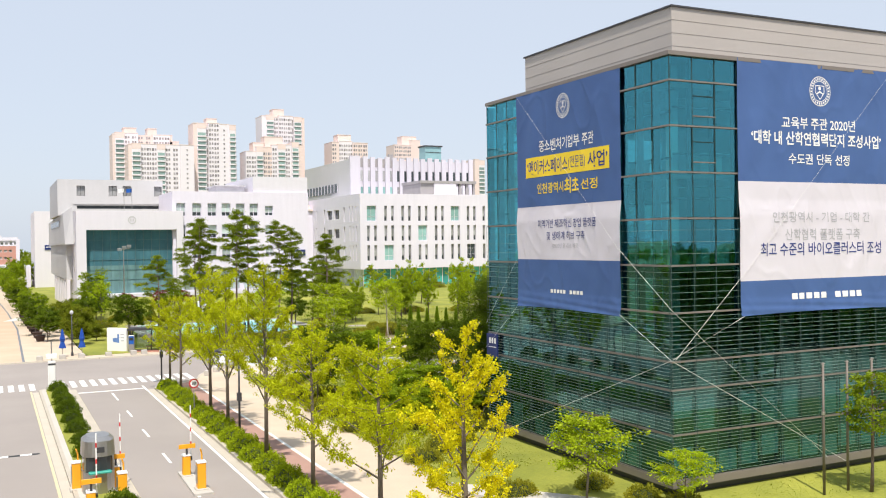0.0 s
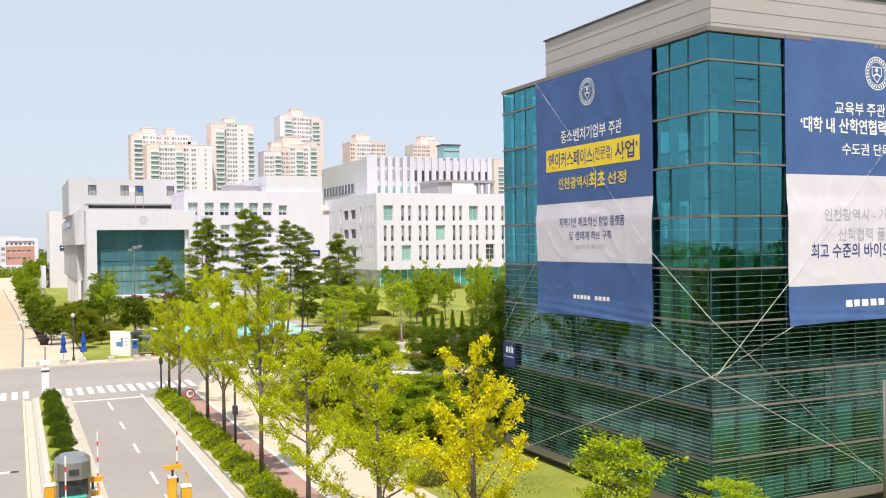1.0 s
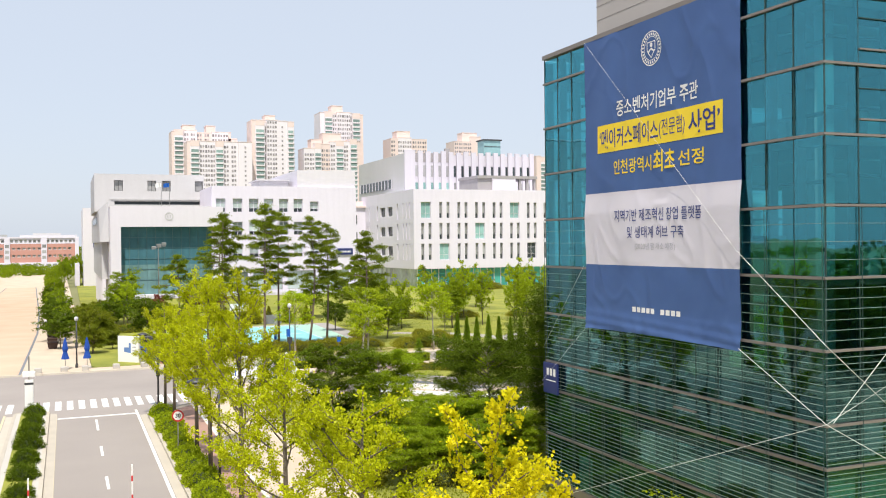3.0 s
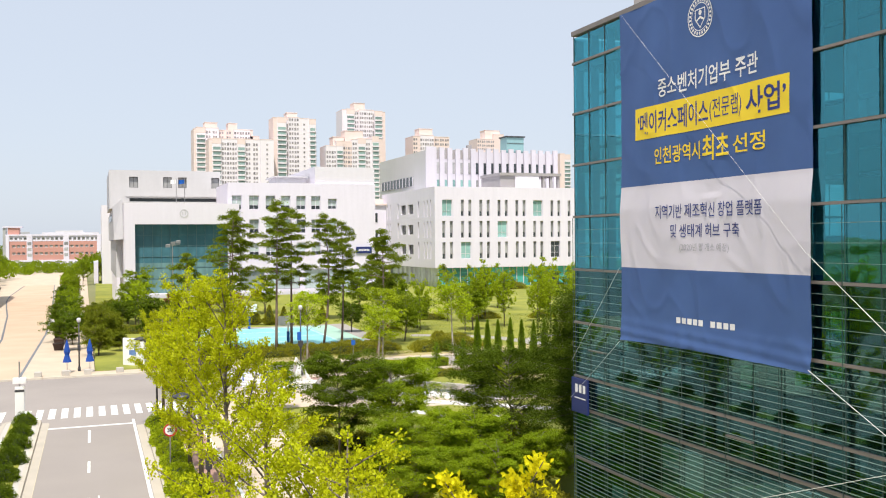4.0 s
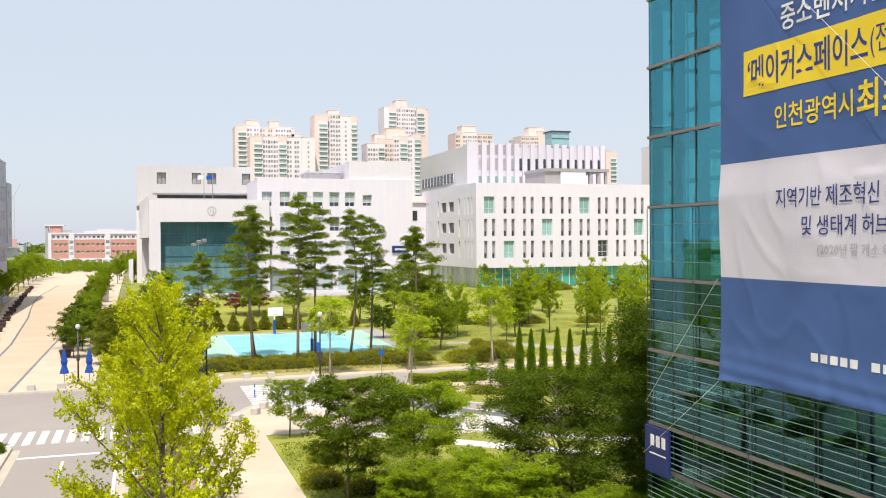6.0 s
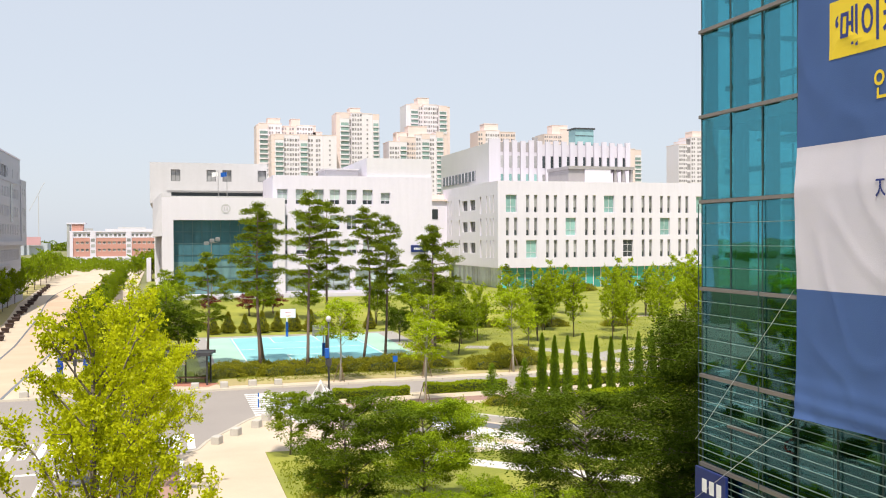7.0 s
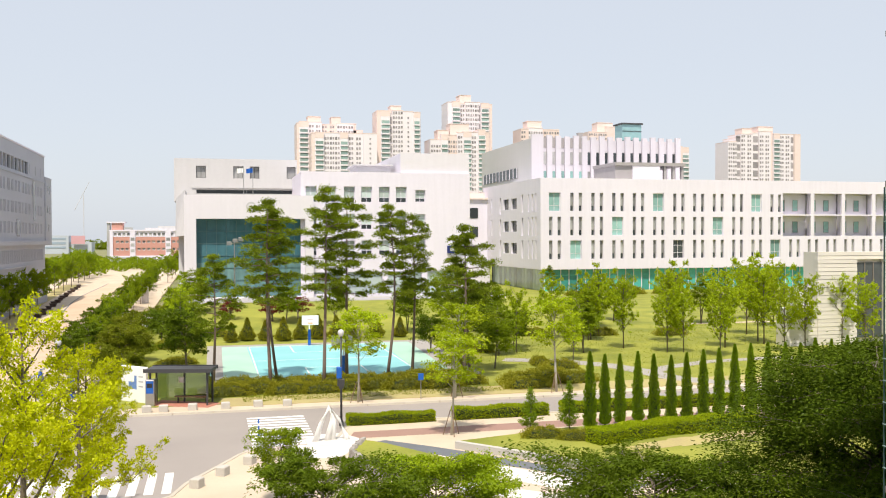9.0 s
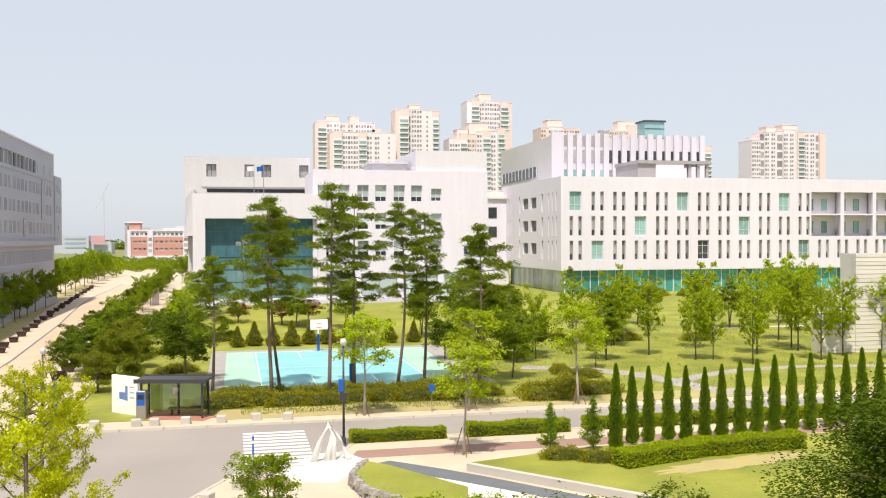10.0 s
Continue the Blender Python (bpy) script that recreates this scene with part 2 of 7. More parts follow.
M_WHITEPAINT = mat("white_paint", (0.82, 0.81, 0.80), 0.45, 0.04, 1.0, 20.0, 0.03)
M_REDPAINT = mat("red_paint", (0.55, 0.03, 0.03), 0.45, 0.05, 1.0, 20.0, 0.03)
M_BLACK = mat("black_rubber", (0.02, 0.02, 0.02), 0.6, 0.1, 1.0, 20.0, 0.05)
M_BLUEPAINT = mat("blue_paint", (0.01, 0.10, 0.42), 0.45, 0.06, 1.0, 20.0, 0.03)
M_BLUEFABRIC = mat("blue_parasol_fabric", (0.008, 0.06, 0.32), 0.8, 0.12, 2.0, 30.0, 0.15)
M_RUST = mat("rusty_planter", (0.06, 0.036, 0.03), 0.85, 0.2, 1.5, 20.0, 0.2, rand=0.15)
# red brick with haze mixed into the colour, so paler and pinker
M_BRICK = mat("hazy_brick_wall", (0.53, 0.27, 0.225), 0.85, 0.08, 0.1, 2.0, 0.05, streak=0.04)
# distance haze is put into the tower colours: walls paled, windows lightened
M_TOWER = mat("hazy_tower_cream", (0.74, 0.695, 0.735), 0.75, 0.04, 0.03, 0.6, 0.0, streak=0.03)
M_TOWERPINK = mat("haze_paled_terracotta", (0.73, 0.60, 0.565), 0.75, 0.05, 0.03, 0.6, 0.0)
M_TOWERWIN = mat("tower_window", (0.30, 0.28, 0.29), 0.3, 0.3, 0.2, 0.6, 0.0, island=0.4)
M_TOWERGREEN = mat("tower_green_glass", (0.22, 0.31, 0.29), 0.3, 0.2, 0.2, 0.6, 0.0, island=0.3)
M_CANOPY = mat("brown_canopy", (0.33, 0.31, 0.31), 0.7, 0.1, 0.5, 8.0, 0.05)
M_TIMBER = mat("brown_timber", (0.20, 0.13, 0.08), 0.8, 0.2, 1.0, 20.0, 0.2)
M_TEALPLASTIC = mat("teal_paint", (0.05, 0.35, 0.28), 0.4, 0.06, 1.0, 20.0, 0.03)
M_CLEAR = glass_mat("clear_glass", (0.55, 0.62, 0.58), (0.8, 0.85, 0.85), 0.10)


# ---- mesh helpers ----
class Geo:
    """Collects corners and faces for one mesh."""

    def __init__(self):
        self.v, self.f = [], []

    def add(self, verts, faces):
        n = len(self.v)
        self.v += [tuple(p) for p in verts]
        self.f += [tuple(i + n for i in f) for f in faces]
        return self

    def box(self, x0, y0, z0, x1, y1, z1):
        v = [(x, y, z) for z in (z0, z1) for x, y in ((x0, y0), (x1, y0), (x1, y1), (x0, y1))]
        return self.add(v, [(3, 2, 1, 0), (4, 5, 6, 7), (0, 1, 5, 4), (1, 2, 6, 5), (2, 3, 7, 6), (3, 0, 4, 7)])

    def cham(self, x0, y0, z0, x1, y1, z1, c=0.02):
        """A box whose upright and upper edges are cut by c."""
        def ring(i, z):
            a, b, d, e = x0 + i, x1 - i, y0 + i, y1 - i
            return [(a + c, d, z), (b - c, d, z), (b, d + c, z), (b, e - c, z), (b - c, e, z), (a + c, e, z), (a, e - c, z), (a, d + c, z)]
        v = ring(0, z0) + ring(0, z1 - c) + ring(c * 0.9, z1)
        f = [tuple(range(7, -1, -1)), tuple(range(16, 24))]
        for k in (0, 8):
            f += [(k + i, k + (i + 1) % 8, k + 8 + (i + 1) % 8, k + 8 + i) for i in range(8)]
        return self.add(v, f)

    def prism(self, poly, z0, z1):
        n = len(poly)
        v = [(x, y, z0) for x, y in poly] + [(x, y, z1) for x, y in poly]
        return self.add(v, [tuple(range(n - 1, -1, -1)), tuple(range(n, 2 * n))] + [(i, (i + 1) % n, n + (i + 1) % n, n + i) for i in range(n)])

    def tube(self, pts, radii, n=8, cap=True):
        pts = [Vector(p) for p in pts]
        v, f = [], []
        for k, p in enumerate(pts):
            d = (pts[min(k + 1, len(pts) - 1)] - pts[max(k - 1, 0)]).normalized()
            a = d.orthogonal().normalized() if abs(d.z) < 0.9 else (Vector((1, 0, 0)) - d * d.x).normalized()
            b = d.cross(a)
            r = float(radii[k] if isinstance(radii, (list, tuple)) else radii)
            v += [p + r * (math.cos(2 * math.pi * i / n) * a + math.sin(2 * math.pi * i / n) * b) for i in range(n)]
        for k in range(len(pts) - 1):
            f += [(k * n + i, k * n + (i + 1) % n, (k + 1) * n + (i + 1) % n, (k + 1) * n + i) for i in range(n)]
        if cap:
            f += [tuple(range(n - 1, -1, -1)), tuple(range((len(pts) - 1) * n, len(pts) * n))]
        return self.add(v, f)

    def lathe(self, prof, n=12, x=0.0, y=0.0):
        v = [(x + r * math.cos(2 * math.pi * i / n), y + r * math.sin(2 * math.pi * i / n), z) for r, z in prof for i in range(n)]
        f = [(k * n + i, k * n + (i + 1) % n, (k + 1) * n + (i + 1) % n, (k + 1) * n + i) for k in range(len(prof) - 1) for i in range(n)]
        f += [tuple(range(n - 1, -1, -1)), tuple(range((len(prof) - 1) * n, len(prof) * n))]
        return self.add(v, f)

    def mesh(self, name, material, smooth=False):
        me = bpy.data.meshes.new(name)
        me.from_pydata(self.v, [], self.f)
        me.materials.append(material)
        if smooth:
            me.polygons.foreach_set("use_smooth", [True] * len(me.polygons))
        me.update()
        return me


def part(name, geo, material, parent=None, label="", smooth=False, at=None):
    """One mesh object under a thing or a part."""
    me = geo if isinstance(geo, bpy.types.Mesh) else geo.mesh(name, material, smooth)
    ob = new(name, me)
    ob.parent = parent
    if at is not None:
        ob.matrix_basis = at
    return tagged(ob, label)


def thing(name, label, category, at=None, group="", kind=""):
    ob = new(name)
    ob.empty_display_size = 0.2
    if at is not None:
        ob.matrix_basis = at
    return tagged(ob, label, category, group, kind)


def setting(name, geo, material, label, category, smooth=False):
    ob = new(name, geo.mesh(name, material, smooth))
    return tagged(ob, label, category, "", "structure")


def solo(name, geo, material, label, category, group="", kind="", at=None, smooth=False):
    ob = new(name, geo.mesh(name, material, smooth))
    if at is not None:
        ob.matrix_basis = at
    return tagged(ob, label, category, group, kind)


def leaves(geo_name, centres, dirs, length, width, material, rng, fold=0.25, level=0.0):
    """Many small folded leaves, one island each, from arrays of places and directions."""
    c, d = np.asarray(centres, float), np.asarray(dirs, float)
    n = len(c)
    d /= np.linalg.norm(d, axis=1, keepdims=True) + 1e-9
    side = np.cross(d, rng.normal(size=(n, 3)) + np.array([0, 0, level]))
    side /= np.linalg.norm(side, axis=1, keepdims=True) + 1e-9
    up = np.cross(side, d)
    ln = (length * rng.uniform(0.7, 1.3, n))[:, None]
    wd = (width * rng.uniform(0.7, 1.3, n))[:, None]
    v = np.stack([c, c + d * ln * 0.55 + side * wd * 0.5 + up * wd * fold, c + d * ln, c + d * ln * 0.55 - side * wd * 0.5 + up * wd * fold], 1).reshape(-1, 3)
    me = bpy.data.meshes.new(geo_name)
    me.vertices.add(4 * n)
    me.vertices.foreach_set("co", v.ravel())
    me.loops.add(4 * n)
    me.loops.foreach_set("vertex_index", np.arange(4 * n))
    me.polygons.add(n)
    me.polygons.foreach_set("loop_start", np.arange(0, 4 * n, 4))
    me.polygons.foreach_set("loop_total", np.full(n, 4))
    me.materials.append(material)
    me.update(calc_edges=True)
    me.validate()
    return me


# ---- ground, roads, paving ----
setting("ground", Geo().prism([(-1800, -900), (1800, -900), (1800, 2600), (-1800, 2600)], -0.6, -0.14), M_EARTH, "wide flat ground of grass and earth", "ground")
setting("road", Geo().prism([(-30.0, -120), (-15.2, -120), (-15.2, 46), (-11.0, 49.5), (-10.5, 51.5), (-7.8, 57), (-6.9, 58.3), (-2.5, 58.6), (-1.6, 61.5), (-0.6, 63.9), (6, 64.1), (300, 64.1), (300, 70), (-300, 70), (-300, 57), (-40, 57), (-34, 53), (-30.0, 46)], -0.2, 0.0), M_ASPHALT, "worn grey asphalt road with a crossing", "road")

SE = [(-15.0, -120), (-15.0, 46), (-10.9, 49.3), (-10.3, 51.4), (-7.6, 56.9), (-6.8, 58.1), (-2.4, 58.4), (-1.4, 61.4), (-0.4, 63.7), (300, 63.9), (300, -120)]
setting("pavement_plaza", Geo().prism(SE, -0.2, 0.12), M_PAVE, "pale sandy stone paving of the wide pavement", "pavement")
setting("pavement_north", Geo().prism([(-38, 70.2), (300, 70.2), (300, 72.6), (-18, 72.6), (-20.5, 420), (-38, 420)], -0.2, 0.12), M_PAVE, "pale stone paving along the kerb and mall", "pavement")
setting("pavement_west", Geo().prism([(-300, -120), (-30.2, -120), (-30.2, 46), (-34.2, 53.2), (-40, 56.8), (-300, 56.8)], -0.2, 0.12), M_PAVE, "pale stone paving beyond the road", "pavement")
# the mall's tan lane that curves to the left
lane_r = [(-24.1, 70.4), (-23.7, 112), (-24.4, 150), (-25.8, 195), (-27.9, 262)]
lane_l = [(-27.4, 70.4), (-28.4, 107), (-29.7, 128), (-30.8, 146), (-32.5, 166), (-34.2, 188), (-35.1, 208), (-35.4, 262)]
setting("pavement_lane", Geo().prism(lane_r + lane_l[::-1], 0.10, 0.128), M_TAN, "tan brick lane along the mall", "pavement")
for nm, e in (("lane_edge_east", lane_r), ("lane_edge_west", lane_l)):
    setting(nm, Geo().prism([(x + 0.12, y) for x, y in e] + [(x - 0.12, y) for x, y in e[::-1]], 0.10, 0.133), M_SLATE, "thin dark edging of the lane", "pavement")
setting("lawn_park", Geo().prism([(-18.0, 72.7), (12, 72.5), (300, 72.5), (300, 420), (-16.5, 420)], -0.2, 0.13), M_GRASS, "mown park lawn with sunlit patches", "lawn")
setting("pavement_mall", Geo().prism([(-58, 72.6), (-38.02, 72.6), (-38.02, 420), (-58, 420)], -0.2, 0.13), M_PAVE, "pale paving beside the mall", "pavement")
setting("lawn_bank", Geo().prism([(-8.5, 71.6), (90, 71.6), (90, 74.6), (12, 75.2), (-8.5, 75.0)], 0.0, 0.15), M_DRY, "dry grass verge beside the road", "lawn")
# lawn round the glass building, rising to its wall
g = Geo()
nx, ny = 16, 30
for j in range(ny + 1):
    for i in range(nx + 1):
        x, y = -7.4 + i * 3.2, -16 + j * 2.0
        h = 0.14 + 0.10 * min(max((x + 5.6) / 4.0, 0), 1) * min(max((30 - y) / 14, 0), 1) * min(max((y + 15) / 9, 0), 1)
        g.v.append((x, y, h))
g.f = [(j * (nx + 1) + i, j * (nx + 1) + i + 1, (j + 1) * (nx + 1) + i + 1, (j + 1) * (nx + 1) + i) for j in range(ny) for i in range(nx)]
setting("lawn_building", g, M_GRASS, "lawn sloping up to the glass building", "lawn", True)
setting("footpath", Geo().prism([(-7.5, 7.0), (-2.6, 1.0), (-1.6, -16), (-3.4, -16), (-4.2, 0.0), (-7.5, 4.6)], 0.0, 0.26), M_CONC, "grey concrete footpath through the lawn", "pavement")
for name, poly, z, m, lab in (
    ("verge_bed", [(-14.9, -60), (-14.9, 45.6), (-13.35, 46.4), (-13.35, -60)], 0.15, M_GRASS, "grassy planting strip beside the kerb"),
    ("cycle_path", [(-13.3, -60), (-13.3, 46.4), (-11.95, 47.6), (-11.95, -60)], 0.124, M_RED, "faded red brick cycle path"),
    ("path_line", [(-11.9, -60), (-11.9, 47.4), (-11.72, 47.5), (-11.72, -60)], 0.128, M_LINE, "white edge line of the cycle path"),
    ("cycle_path_east", [(-1.4, 59.2), (-0.8, 61.0), (60, 61.4), (60, 59.2)], 0.124, M_RED, "faded red brick cycle path"),
    ("lawn_strip", [(4.3, 56.2), (12, 58.2), (60, 58.6), (60, 30), (20, 34), (9.4, 50.2)], 0.30, M_GRASS, "bright lawn behind a low wall"),
    ("dry_patch", [(17.6 + 5.0 * f * math.cos(a), 53.0 + f * (1.05 * math.cos(a) + 1.0 * math.sin(a))) for a, f in ((k * math.pi / 45, 0.92 + 0.10 * math.sin(k * 0.8) + 0.07 * math.sin(k * 1.9 + 1)) for k in range(90))], 0.305, M_DRY, "dry sandy patch in the lawn"),
    ("lawn_mound", [(-0.9, 56.6), (0.1, 55.5), (2.9, 50.7), (2.4, 48.6), (0.5, 48.2), (-1.5, 51.3), (-1.9, 54.0)], 0.6, M_GRASS, "small raised lawn held by stones"),
    ("lawn_corner", [(-7.4, 47.5), (-7.4, 24), (20, 30), (12, 40), (3, 42), (-3, 47)], 0.16, M_GRASS, "shaded lawn under the park trees"),
):
    setting(name, Geo().prism(poly, -0.1, z), m, lab, "pavement" if "lawn" not in name and "bed" not in name else "lawn")


def band(name, a, b, w, z, m, lab):
    """A straight paved band from a to b."""
    a, b = Vector(a), Vector(b)
    s = (b - a).normalized().orthogonal() * w / 2
    setting(name, Geo().prism([tuple(a - s), tuple(b - s), tuple(b + s), tuple(a + s)][::-1], 0.0, z), m, lab, "pavement")


for nm, poly, z, m, lab in (
    ("slate_band", [(-1.0, 57.5), (0.6, 58.3), (2.8, 56.1), (4.5, 54.2), (7.5, 50.4), (11.0, 45.6), (10.0, 45.0), (7.0, 49.2), (5.0, 51.4), (2.9, 53.8), (-0.4, 56.9)], 0.128, M_SLATE, "dark slate strip in the plaza"),
    ("white_band", [(-1.4, 57.6), (-0.45, 56.85), (2.9, 53.7), (5.0, 51.3), (9.9, 44.9), (8.0, 44.2), (2.8, 50.8), (0.1, 55.6), (-0.9, 56.7)], 0.126, M_WHITEPAVE, "white stone walkway across the plaza"),
    ("sculpture_court", [(-5.2, 57.4), (-2.9, 60.8), (-1.6, 60.9), (-0.6, 58.9), (-1.0, 57.3), (-2.6, 54.6), (-4.6, 55.2)], 0.126, M_WHITEPAVE, "white stone paving round the sculpture"),
):
    setting(nm, Geo().prism(poly[::-1], 0.0, z), m, lab, "pavement")
band("white_band_second", (2.2, 47.6), (12.0, 38.8), 1.4, 0.17, M_WHITEPAVE, "white stone walkway across the plaza")
band("white_band_third", (-1.5, 45.6), (9.0, 36.0), 1.3, 0.17, M_WHITEPAVE, "white stone walkway across the plaza")
def winding(name, pts, w, z, m, lab):
    """A paved path of even width through pts."""
    v = [Vector(p) for p in pts]
    n = [(v[min(k + 1, len(v) - 1)] - v[max(k - 1, 0)]).normalized().orthogonal() * w / 2 for k in range(len(v))]
    poly = [tuple(p + o) for p, o in zip(v, n)] + [tuple(p - o) for p, o in zip(v, n)][::-1]
    area = sum(p[0] * q[1] - q[0] * p[1] for p, q in zip(poly, poly[1:] + poly[:1]))
    setting(name, Geo().prism(poly if area > 0 else poly[::-1], 0.0, z), m, lab, "pavement")


winding("park_path", [(31.5, 71.8), (29.2, 73.4), (27.9, 76.0), (27.4, 79.5), (26.2, 83.5), (23.0, 87.5), (18.0, 90.0)], 2.3, 0.152, M_COURTCONC, "grey path curving through the park")
winding("park_path_second", [(27.6, 78.6), (30.5, 81.2), (36.0, 83.6), (42.5, 84.4), (50.0, 83.2), (62.0, 80.0), (80.0, 78.0)], 1.5, 0.147, M_COURTCONC, "grey path curving through the park")
band("park_path_third", (-14.0, 117.5), (70.0, 118.5), 1.4, 0.135, M_PAVE, "pale path through the park")
setting("mall_bed", Geo().prism([(-34.4, 100), (-31.4, 100), (-34.6, 142), (-38.3, 180), (-41.2, 230), (-41.2, 258), (-46.0, 258), (-43.8, 220), (-40.4, 176)][::-1], 0.0, 0.16), M_DRY, "dry planting bed behind the planter boxes", "lawn")
band("forecourt", (-22.0, 128.0), (-15.4, 150.0), 7.0, 0.137, M_WHITEPAVE, "white stone forecourt beside the hall")

# median between the carriageways
setting("median", Geo().prism([(-23.5, -60), (-23.5, 49.2), (-22.4, 50.2), (-21.4, 49.2), (-21.4, -60)], -0.1, 0.13), M_CONC, "concrete median island", "median")
setting("median_lawn", Geo().prism([(-23.1, -60), (-23.1, 48.8), (-22.4, 49.4), (-21.8, 48.8), (-21.8, -60)], 0.0, 0.16), M_GRASS, "grass strip on the median", "lawn")
# kerbs
for name, pts in (("kerb_east", SE[:9]), ("kerb_median_west", [(-23.5, -60), (-23.5, 49.2), (-22.4, 50.3)]), ("kerb_median_east", [(-21.4, -60), (-21.4, 49.2), (-22.4, 50.3)]), ("kerb_north", [(-38, 70.1), (120, 70.1)]), ("kerb_cycle", [(-0.6, 63.8), (120, 64.0)]), ("kerb_west", [(-30.1, -120), (-30.1, 46)])):
    g = Geo()
    for a, b in zip(pts, pts[1:]):
        a, b = Vector((*a, 0)), Vector((*b, 0))
        n = max(1, min(60, int((b - a).length / 1.0)))
        s = (b - a).normalized().cross(Vector((0, 0, 1))) * 0.11
        for k in range(n):
            p, q = a + (b - a) * (k + 0.01) / n, a + (b - a) * (k + 0.99) / n
            g.add([*(tuple(u) for u in (p - s, q - s, q + s, p + s)), *((u.x, u.y, 0.15) for u in (p - s, q - s, q + s * 0.8, p + s * 0.8))], [(0, 1, 5, 4), (1, 2, 6, 5), (2, 3, 7, 6), (3, 0, 4, 7), (4, 5, 6, 7)])
    setting(name, g, M_KERB, "pale granite kerb stones", "kerb")


for nm, x0, x1 in (("gutter_east", -15.58, -15.12), ("gutter_median_east", -21.28, -20.86), ("gutter_median_west", -24.06, -23.62)):
    setting(nm, Geo().box(x0, -60, -0.05, x1, 46 if x0 > -16 else 49, 0.006), M_KERB, "pale concrete gutter beside the kerb", "gutter")


def mark(name, x0, y0, x1, y1, m=M_LINE, lab="white painted road line"):
    return setting(name, Geo().box(x0, y0, -0.05, x1, y1, 0.005), m, lab, "road marking")


mark("edge_line", -15.78, -60, -15.62, 48.2)
mark("yellow_line_east", -20.98, -60, -20.84, 48.6, M_YELLOW_LINE, "yellow painted road line")
mark("yellow_line_west", -24.24, -60, -24.10, 49.5, M_YELLOW_LINE, "yellow painted road line")
mark("stop_line", -20.8, 46.6, -15.8, 46.95)
for k in range(11):
    mark("lane_dash", -18.47, 41.6 - 7.6 * k, -18.33, 45.4 - 7.6 * k if k == 0 else 44.2 - 7.6 * k)
for k in range(27):
    x = -32.2 + 0.8 * k
    if k not in (11,):
        mark("crossing_stripe", x, 50.3, x + 0.42, 54.2, lab="white stripe of the zebra crossing")
for k in range(11):
    mark("crossing_stripe", -6.9, 58.9 + 0.84 * k, -3.2, 59.32 + 0.84 * k, lab="white stripe of the zebra crossing")
mark("speed_bump", -29.6, 24.6, -24.6, 25.0, M_BLACK, "black and white speed bump strip")
for k in range(4):
    mark("bump_patch", -29.2 + 1.2 * k, 24.6, -28.6 + 1.2 * k, 25.0).location.z = 0.004

# basketball court
setting("court_surround", Geo().prism([(-9.6, 82.4), (13.4, 82.0), (14.6, 109.0), (-9.6, 109.0)], 0.0, 0.16), M_COURTCONC, "grey concrete margin of the sports court", "court")
setting("court_margin", Geo().prism([(-8.2, 83.6), (11.2, 83.2), (12.3, 107.4), (-8.1, 107.4)], 0.0, 0.165), M_COURT_G, "pale green painted court margin", "court")
setting("court_floor", Geo().prism([(-5.3, 83.9), (8.4, 83.6), (9.0, 106.6), (-5.5, 106.6)], 0.0, 0.17), M_COURT_B, "turquoise painted basketball court", "court")
g = Geo()
for x0, y0, x1, y1 in ((-5.3, 83.9, -5.2, 106.6), (8.4, 83.7, 8.5, 106.6), (-5.3, 106.5, 8.9, 106.6), (-5.3, 95.0, 8.6, 95.1), (-1.0, 100.8, 4.2, 100.9), (-1.0, 100.8, -0.9, 106.5), (4.1, 100.8, 4.2, 106.5), (-1.0, 89.4, 4.2, 89.5), (-1.0, 83.9, -0.9, 89.5), (4.1, 83.9, 4.2, 89.5)):
    g.box(x0, y0, 0.1, x1, y1, 0.175)
setting("court_lines", g, M_LINE, "thin white court lines", "court")


# ---- plants ----
def limb(g, a, b, r0, r1, rng, bend=0.15, n=6):
    a, b = Vector(a), Vector(b)
    L = (b - a).length
    mids = [a + (b - a) * k / 3 + Vector(rng.normal(size=3)) * bend * L * (0.4 if 0 < k < 3 else 0) for k in range(4)]
    g.tube(mids, [r0 + (r1 - r0) * k / 3 for k in range(4)], n, False)
    return mids


